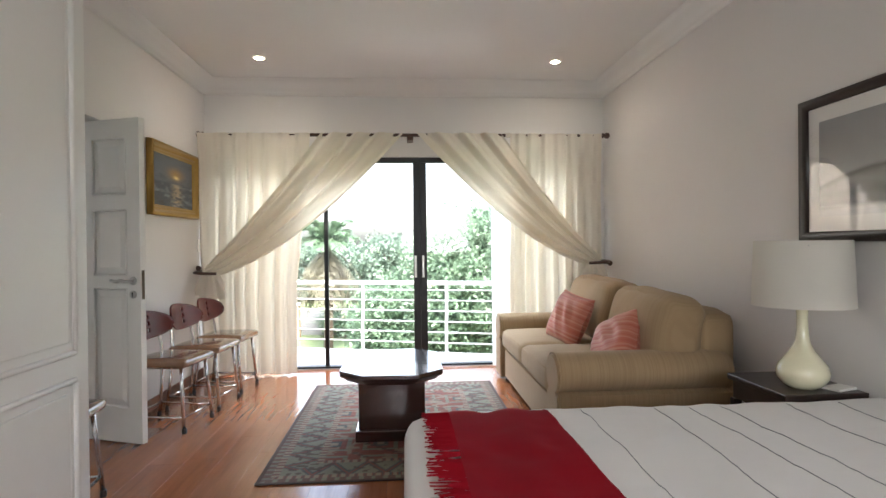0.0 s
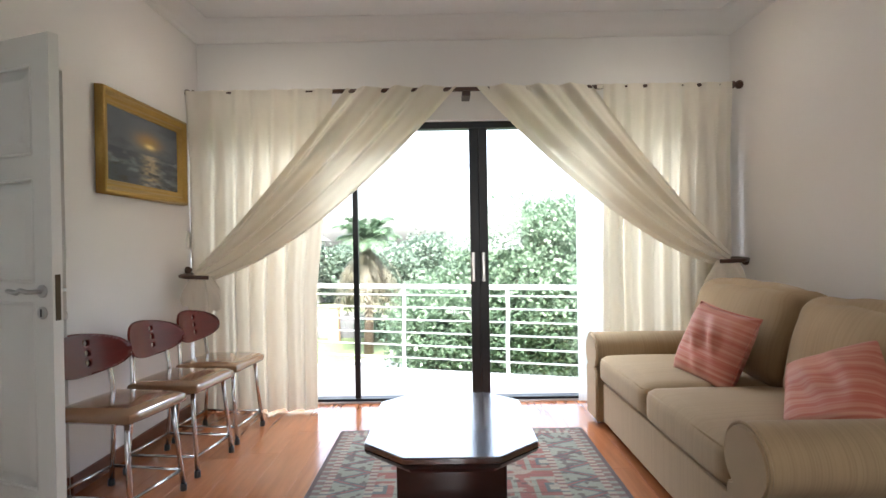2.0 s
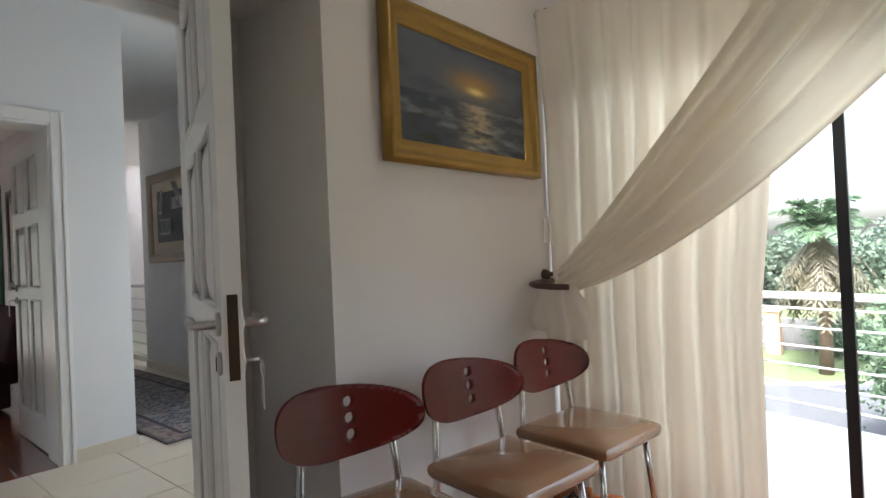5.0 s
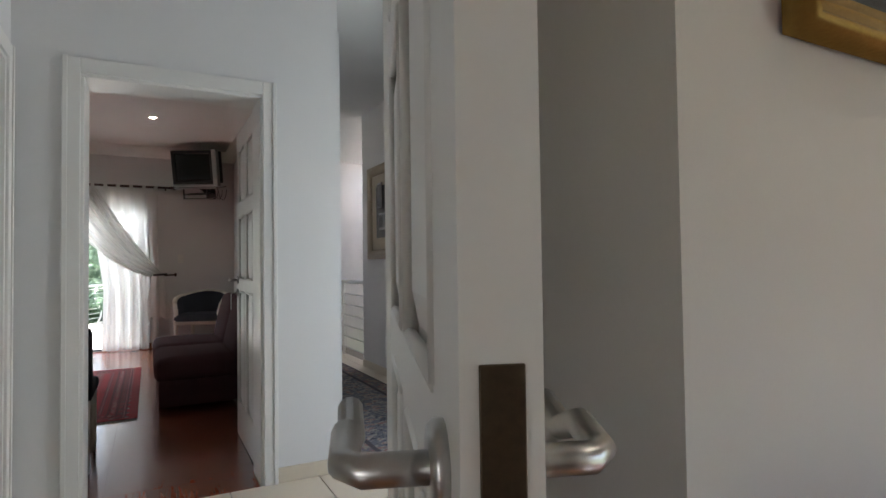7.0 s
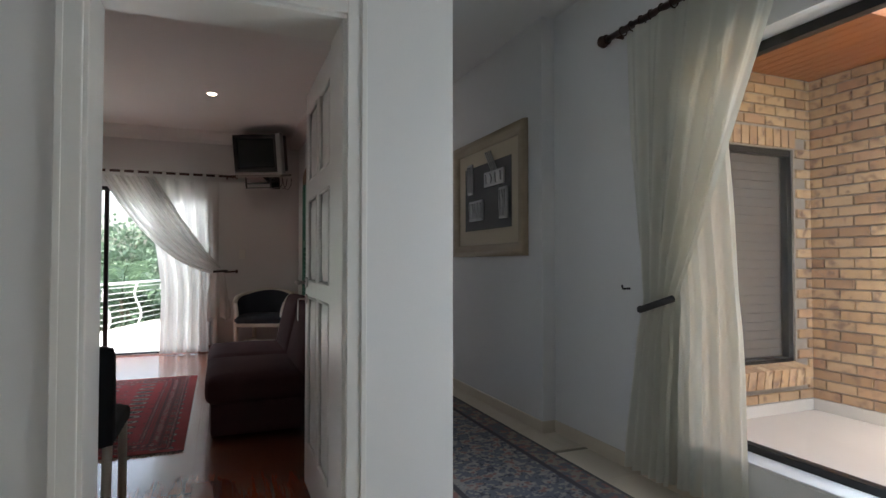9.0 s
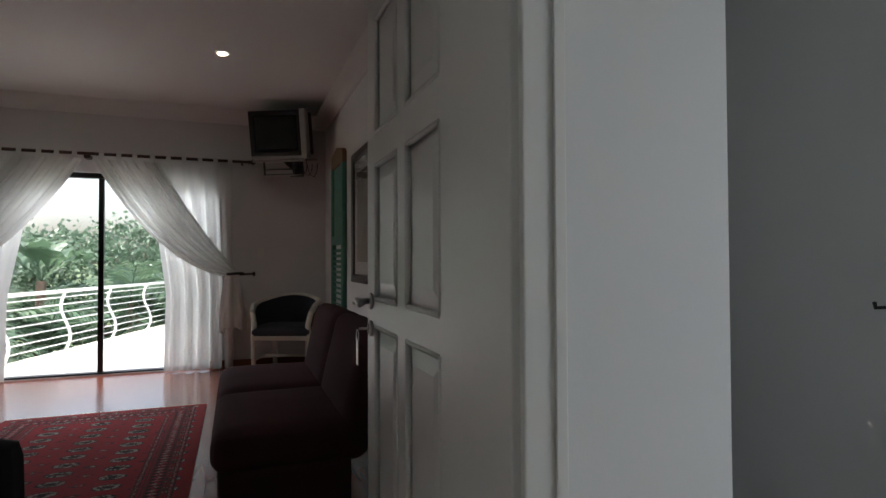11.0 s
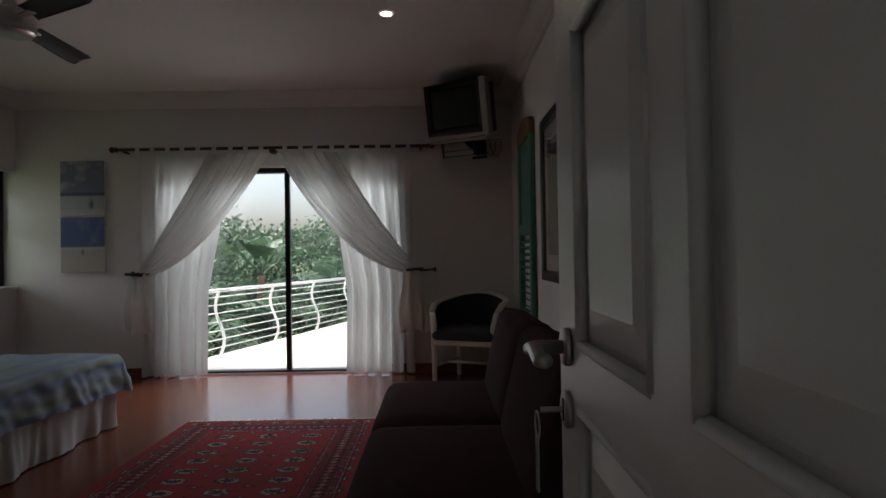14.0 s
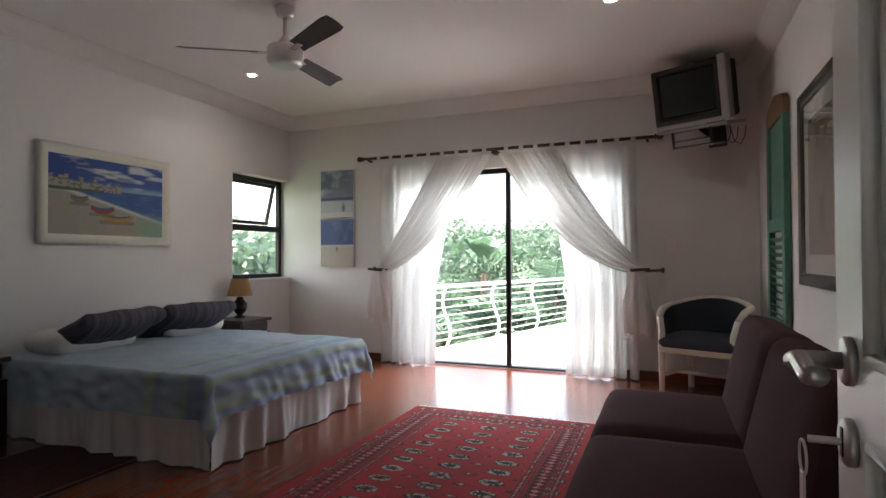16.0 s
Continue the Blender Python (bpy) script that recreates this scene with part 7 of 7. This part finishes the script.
def broad_tree(m, centre, radii, clumps, per, leaf, seed, material, trunk_to, label, trunk_r=0.22, twigs=True):
    """A broad-leaved tree: bent trunk, forking limbs and a crown of leaf clumps with gaps."""
    t = thing("tree", m, label, "tree")
    rnd = random.Random(seed)
    c = Vector(centre)
    base = Vector((0, 0, 0))
    fork = Vector(trunk_to)
    part("trunk", tube([base, base.lerp(fork, 0.35) + Vector((0.12, -0.08, 0)), base.lerp(fork, 0.7) + Vector((-0.06, 0.05, 0)), fork], trunk_r, sides=12, taper=[1.25, 1.0, 0.85, 0.7]), BARK, t)
    tips = []
    for k in range(clumps):
        for _ in range(40):
            v = Vector((rnd.uniform(-1, 1), rnd.uniform(-1, 1), rnd.uniform(-1, 1)))
            if 0.25 < v.length < 1 and noise.noise(v * 1.9 + Vector((seed, 0, 0))) > -0.28:
                break
        lump = 1 + 0.28 * noise.noise(v.normalized() * 2.3 + Vector((seed * 2, 3, 1)))
        v = v.normalized() * (v.length ** 0.45) * lump
        tips.append(c + Vector((v.x * radii[0], v.y * radii[1], v.z * radii[2])))
    for k in range(7):
        tip = tips[rnd.randrange(len(tips))]
        mid = fork.lerp(tip, 0.5) + Vector((rnd.uniform(-0.3, 0.3), rnd.uniform(-0.3, 0.3), rnd.uniform(0, 0.4)))
        part("limb", tube([fork, fork.lerp(mid, 0.5) + Vector((0, 0, 0.12)), mid, tip], trunk_r * 0.42, sides=8, taper=[1.2, 0.9, 0.6, 0.15]), BARK, t)
    bm = bmesh.new()
    for tip in tips:
        spread = rnd.uniform(0.22, 0.5) * (radii[0] / 4) ** 0.5
        for _ in range(per):
            leaf_quad(bm, tip + Vector((rnd.gauss(0, spread), rnd.gauss(0, spread), rnd.gauss(0, spread * 0.6))), leaf, rnd)
    tagged(part("crown", bm, material, t), kind="stuff")
    return t


def frond(bm, base, az, rise, length, leaflet, rnd, n=26, droop=1.0, wide=0.035):
    """A feather frond: a curving midrib with leaflets on both sides."""
    pts = []
    for k in range(n + 1):
        s = k / n
        r = length * s * math.cos(rise) * (1 - 0.12 * s)
        z = length * (s * math.sin(rise) - droop * 0.55 * s * s)
        pts.append(base + Vector((math.cos(az) * r, math.sin(az) * r, z)))
    side = Vector((-math.sin(az), math.cos(az), 0))
    for k in range(2, n):
        d = (pts[k + 1] - pts[k - 1]).normalized()
        ln = leaflet * math.sin(math.pi * min(1.0, 0.15 + 0.85 * k / n)) ** 0.6 * rnd.uniform(0.8, 1.1)
        for s in (-1, 1):
            out = (side * s + d * 0.75 + Vector((0, 0, rnd.uniform(-0.45, 0.1)))).normalized()
            w = d * wide * rnd.uniform(0.7, 1.1)
            p = pts[k]
            q = [bm.verts.new(v) for v in (p - w * 0.4, p + out * ln * 0.5 - w + Vector((0, 0, 0.02)), p + out * ln + Vector((0, 0, -0.10 * ln)), p + out * ln * 0.5 + w + Vector((0, 0, 0.02)))]
            bm.faces.new(q if s > 0 else q[::-1])
    tube(pts[::3], 0.014, bm, 5)


def feather_palm(m, height, fronds, length, leaflet, seed, label, stems=1, skirt=0, droop=1.0, wide=0.035):
    t = thing("palm_tree", m, label, "palm")
    rnd = random.Random(seed)
    crowns = []
    for k in range(stems):
        a, off = rnd.uniform(0, 6.28), (0 if stems == 1 else rnd.uniform(0.15, 0.5))
        b = Vector((math.cos(a) * off, math.sin(a) * off, 0))
        top = b * 1.8 + Vector((0, 0, height * rnd.uniform(0.7, 1.0) if stems > 1 else height))
        part("trunk", tube([b, b.lerp(top, 0.5) + Vector((0.05, 0.03, 0)), top], 0.16 if stems == 1 else 0.05, sides=10, taper=[1.2, 1, 0.9]), BARK, t)
        crowns.append(top)
    bm = bmesh.new()
    for top in crowns:
        for k in range(fronds):
            frond(bm, top, 6.283 * k / fronds + rnd.uniform(-0.3, 0.3), rnd.uniform(0.25, 1.25), length * rnd.uniform(0.75, 1.1), leaflet, rnd, droop=droop, wide=wide)
    tagged(part("crown", bm, LEAF_P, t), kind="stuff")
    if skirt:
        bm = bmesh.new()
        for k in range(skirt):
            frond(bm, crowns[0] - Vector((0, 0, 0.15 + 0.9 * k / skirt)), rnd.uniform(0, 6.28), rnd.uniform(-0.9, -0.2), length * rnd.uniform(0.6, 0.9), leaflet, rnd, n=16, droop=1.3, wide=wide)
        tagged(part("dry_skirt", bm, LEAF_DRY, t, "dry hanging fronds"), kind="stuff")
    return t


def banana_plant(m, height, leaves, length, seed, label):
    """Tall stem with broad, split paddle leaves."""
    t = thing("banana_plant", m, label, "plant")
    rnd = random.Random(seed)
    part("stem", tube([(0, 0, 0), (0.05, 0, height * 0.5), (0, 0, height)], 0.11, sides=10, taper=[1.2, 1, 0.8]), BARK, t)
    for k in range(leaves):
        az, rise = 6.283 * k / leaves + rnd.uniform(-0.3, 0.3), rnd.uniform(0.7, 1.35)
        L = length * rnd.uniform(0.8, 1.15)
        base = Vector((0, 0, height))

        def fn(u, v):
            s = u
            r = L * s * math.cos(rise)
            z = L * (s * math.sin(rise) - 0.55 * s * s)
            w = 0.24 * L / 1.6 * math.sin(math.pi * min(1, max(0.0, (s - 0.22) / 0.78)) ** 0.8) if s > 0.22 else 0.012
            a = 2 * v - 1
            rip = 1 - 0.18 * (math.sin(s * 60 + 9 * k) > 0.6) * abs(a)
            return base + Vector((math.cos(az) * r, math.sin(az) * r, z)) + Vector((-math.sin(az), math.cos(az), 0)) * a * w * rip + Vector((0, 0, 0.35 * w * abs(a) + 0.02 * math.sin(40 * s + 3 * a)))
        part("leaf", sheet(fn, 40, 6), LEAF_P, t)
    return t


broad_tree(pose(4.0, 16.2, GZ), (-0.9, 0, 3.05), (2.7, 2.4, 1.95), 800, 120, 0.115, 3, LEAF_A, (-0.3, 0, 1.5), "large round-crowned broadleaf tree on the lawn", 0.3)
broad_tree(pose(0.9, 16.9, GZ), (-0.2, 0, 1.95), (1.75, 1.5, 1.25), 330, 110, 0.11, 8, LEAF_A, (-0.1, 0, 0.9), "low spreading broadleaf tree beside the driveway", 0.14)
feather_palm(pose(-2.75, 23.5, GZ), 4.3, 30, 2.1, 0.55, 5, "palm with a skirt of dry fronds", skirt=46, droop=0.9, wide=0.05)
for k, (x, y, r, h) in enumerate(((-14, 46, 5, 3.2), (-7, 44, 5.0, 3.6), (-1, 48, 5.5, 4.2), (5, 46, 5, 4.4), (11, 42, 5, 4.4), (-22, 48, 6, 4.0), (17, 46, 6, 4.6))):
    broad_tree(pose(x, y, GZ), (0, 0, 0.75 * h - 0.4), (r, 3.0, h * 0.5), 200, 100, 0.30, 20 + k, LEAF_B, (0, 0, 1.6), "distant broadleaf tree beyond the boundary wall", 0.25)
for k, (x, y) in enumerate(((-6.5, 26.2), (-2.4, 26.4), (-8.6, 25.9))):
    broad_tree(pose(x, y, GZ), (0, 0, 0.75), (1.1, 0.7, 0.7), 60, 50, 0.13, 40 + k, LEAF_A, (0, 0, 0.4), "rounded garden shrub against the boundary wall", 0.06)

# planting outside the second bedroom
feather_palm(pose(-15.6, 0.4, GZ), 3.0, 9, 2.3, 0.55, 51, "clumping feather palm beside the balcony", stems=4, droop=0.9)
feather_palm(pose(-17.6, 2.3, GZ), 3.2, 9, 2.4, 0.55, 52, "clumping feather palm beside the balcony", stems=4, droop=0.9)
feather_palm(pose(-19.6, 3.0, GZ), 3.0, 9, 2.4, 0.55, 53, "clumping feather palm beside the balcony", stems=4, droop=0.9)
feather_palm(pose(-14.4, -1.0, GZ), 2.2, 9, 2.0, 0.5, 54, "clumping feather palm beside the balcony", stems=4, droop=1.0)
feather_palm(pose(-15.9, 1.5, GZ), 1.6, 10, 1.8, 0.5, 57, "low feather palm beside the balcony", stems=3, droop=1.0)
banana_plant(pose(-16.4, 0.7, GZ), 3.7, 9, 1.9, 61, "tall banana plant with broad leaves")
banana_plant(pose(-15.1, -0.4, GZ), 3.0, 8, 1.7, 62, "banana plant with broad leaves")
for k, (x, y, h) in enumerate(((-22.5, 1.0, 5.2), (-23.5, 3.6, 5.0), (-21.5, -2.2, 5.2), (-20.0, -5.0, 4.8), (-26, 6.0, 5.0), (-17.0, -7.0, 4.6), (-24.0, -5.0, 5.4))):
    broad_tree(pose(x, y, GZ), (0, 0, h - 1.9), (2.4, 2.4, 2.0), 220, 44, 0.15, 70 + k, LEAF_A, (0, 0, 1.8), "leafy garden tree behind the palms", 0.14)
broad_tree(pose(-14.6, -5.0, GZ), (0, 0, 3.0), (2.2, 2.2, 1.6), 170, 30, 0.24, 90, LEAF_A, (0, 0, 1.6), "leafy garden tree outside the corner window", 0.14)
feather_palm(pose(-12.6, -3.0, GZ), 2.2, 10, 2.0, 0.5, 55, "clumping feather palm outside the corner window", stems=3, droop=1.0)


# ---------------------------------------------------------------- balconies
def balcony(name, outline, label):
    return setting(name, prism(outline, -0.30, -0.15), TILE_OUT, label, "balcony")


def balcony_rail(m, length, first, spacing, label, bars=6, top=0.90, bulge=0.05):
    """Local x along the rail; curved posts carry thin bars and a round top rail."""
    t = thing("balcony_railing", m, label, "railing")
    part("top_rail", tube([(0, 0, top), (length, 0, top)], 0.027, sides=14), RAILPAINT, t)

    def curve(z):
        s = z / top
        return -bulge * math.sin(math.pi * 2 * s) * (1.0 if s < 1 else 0)
    for k in range(bars):
        z = 0.13 + (top - 0.22) * k / (bars - 1)
        part("bar", tube([(0, curve(z), z), (length, curve(z), z)], 0.0085, sides=8), RAILPAINT, t)
    x = first
    while x < length:
        part("post", tube([(x, curve(z), z) for z in np.linspace(0, top, 16)], 0.020, sides=10), RAILPAINT, t)
        part("foot_plate", lathe([(0.045, 0), (0.045, 0.008), (0.022, 0.014)], at=(x, curve(0), 0), sides=16), RAILPAINT, t)
        x += spacing
    return t


# first balcony: its front runs askew to the wall
A0, A1 = Vector((-2.9, 8.95)), Vector((3.4, 7.02))
balcony("balcony_floor_1", [(-2.9, 6.46), (3.4, 6.46), (3.4, 6.95), (3.4, 7.08), (-2.9, 9.0)], "pale tiled balcony floor")
ang = math.degrees(math.atan2(A1.y - A0.y, A1.x - A0.x))
balcony_rail(pose(A0.x, A0.y, -0.15, 0, 0, ang), (A1 - A0).length, 0.56, 1.13, "white painted balcony railing with thin bars", bars=6, top=0.89, bulge=0.015)
B0, B1 = Vector((-9.4, 0.72)), Vector((-17.5, 3.25))
balcony("balcony_floor_2", [(-10.14, 0.86), (-17.5, 3.17), (-17.5, 9.0), (-10.14, 9.0)], "pale tiled balcony floor")
ang = math.degrees(math.atan2(B1.y - B0.y, B1.x - B0.x))
balcony_rail(pose(-10.2, 0.97, -0.15, 0, 0, ang), 7.6, 0.55, 1.28, "white painted balcony railing with curved posts", bars=7, top=0.89, bulge=0.07)

# ================================================================ pieces: bricks, tiles, boards
brick_wall(cw2, pose(CXW, CYN, 0), 0, 1.75, 0.065, 2.62, lambda a, b, c, d: False, True)
west = pose(CXW, 6.95, 0, 0, 0, 90)


def west_gap(a0, a1, za, zb):
    y0, y1 = 6.95 + a0, 6.95 + a1
    return y1 > 7.0 and y0 < 8.515 and zb > 0.19 and za < 2.20


brick_wall(cw1b, west, 0, CYN - 6.95, 0.065, 2.62, west_gap, True)
sold = None
for k in range(18):
    for z, tilt, nm in ((0.20, 0, "sill"), (2.055, 0, "lintel")):
        y = 7.0 + 0.0855 * k
        if y > 8.5:
            continue
        if sold is None:
            bm = box(0, 0, 0, 0.073, 0.21, 0.14, 0.003, seg=1)
            ob = part("brick", bm, BRICK, cw1b)
            sold = ob.data
        else:
            ob = new("brick", sold)
            ob.parent = cw1b
        if nm == "sill":
            ob.matrix_basis = pose(CXW + 0.10, y, 0.20, 0, 0, 90) @ pose(0, 0, 0, 8, 0, 0)
        else:
            ob.matrix_basis = pose(CXW + 0.006, y, 2.06, 0, 0, 90) @ Matrix.Diagonal((1, 0.1, 1, 1))


def lay(parent, name, x0, y0, x1, y1, length, width, along, gap, thick, material, stagger, avoid=(), seed=1):
    """Boards or tiles laid from (x0, y0) to (x1, y1), cut at the edges; pieces of one size share a mesh."""
    rnd = random.Random(seed)
    data = {}
    rows = int(math.ceil(((x1 - x0) if along == "y" else (y1 - y0)) / width - 1e-6))
    span = (y1 - y0) if along == "y" else (x1 - x0)
    for r in range(rows):
        w0 = r * width
        w1 = min((r + 1) * width, (x1 - x0) if along == "y" else (y1 - y0))
        a = -rnd.uniform(0.1, 0.9) * length if stagger else 0.0
        while a < span - 1e-6:
            a0, a1 = max(a, 0), min(a + length, span)
            if a1 - a0 > 0.02 and w1 - w0 > 0.02:
                key = (round(a1 - a0, 3), round(w1 - w0, 3))
                if key not in data:
                    L, W = key
                    bm = box(gap / 2, gap / 2, -thick, (W if along == "y" else L) - gap / 2, (L if along == "y" else W) - gap / 2, 0, min(0.0012, gap), seg=1)
                    mesh = bpy.data.meshes.new(name)
                    bm.to_mesh(mesh)
                    bm.free()
                    mesh.materials.append(material)
                    data[key] = mesh
                ob = new(name, data[key])
                ob.parent = parent
                ob.matrix_basis = pose(x0 + w0, y0 + a0, 0) if along == "y" else pose(x0 + a0, y0 + w0, 0)
            a += length


floors = {o.name: o for o in scene.objects if o.name.startswith("floor_")}
lay(floors["floor_bedroom"], "plank", DOORW[1], R1S, R1R, R1N + 0.06, 1.285, 0.193, "y", 0.0005, 0.006, PLANK, True, seed=2)
lay(floors["floor_second"], "plank", R2W - 0.06, R2S, D2W[0], R2N, 1.285, 0.193, "x", 0.0005, 0.006, PLANK2, True, seed=4)
lay(floors["floor_hall"], "tile", D2W[1], 3.60, DOORW[0], 6.38, 0.45, 0.45, "x", 0.005, 0.008, TILE, False)
lay(floors["floor_hall"], "tile", -9.99, R2N + 0.1, -5.05, 6.40, 0.45, 0.45, "x", 0.005, 0.008, TILE, False)
lay(floors["floor_hall"], "tile", -5.0, 5.08, D2W[1], 6.40, 0.45, 0.45, "x", 0.005, 0.008, TILE, False)
lay(floors["floor_second"], "plank", D2W[0], D2[0] + 0.025, D2W[1], D2[1] - 0.025, 0.23, 0.193, "x", 0.0012, 0.006, PLANK2, False)
lay(floors["floor_hall"], "tile", DOORW[0], D1[0], DOORW[1], D1[1], 0.12, 0.42, "x", 0.004, 0.0075, TILE, False)
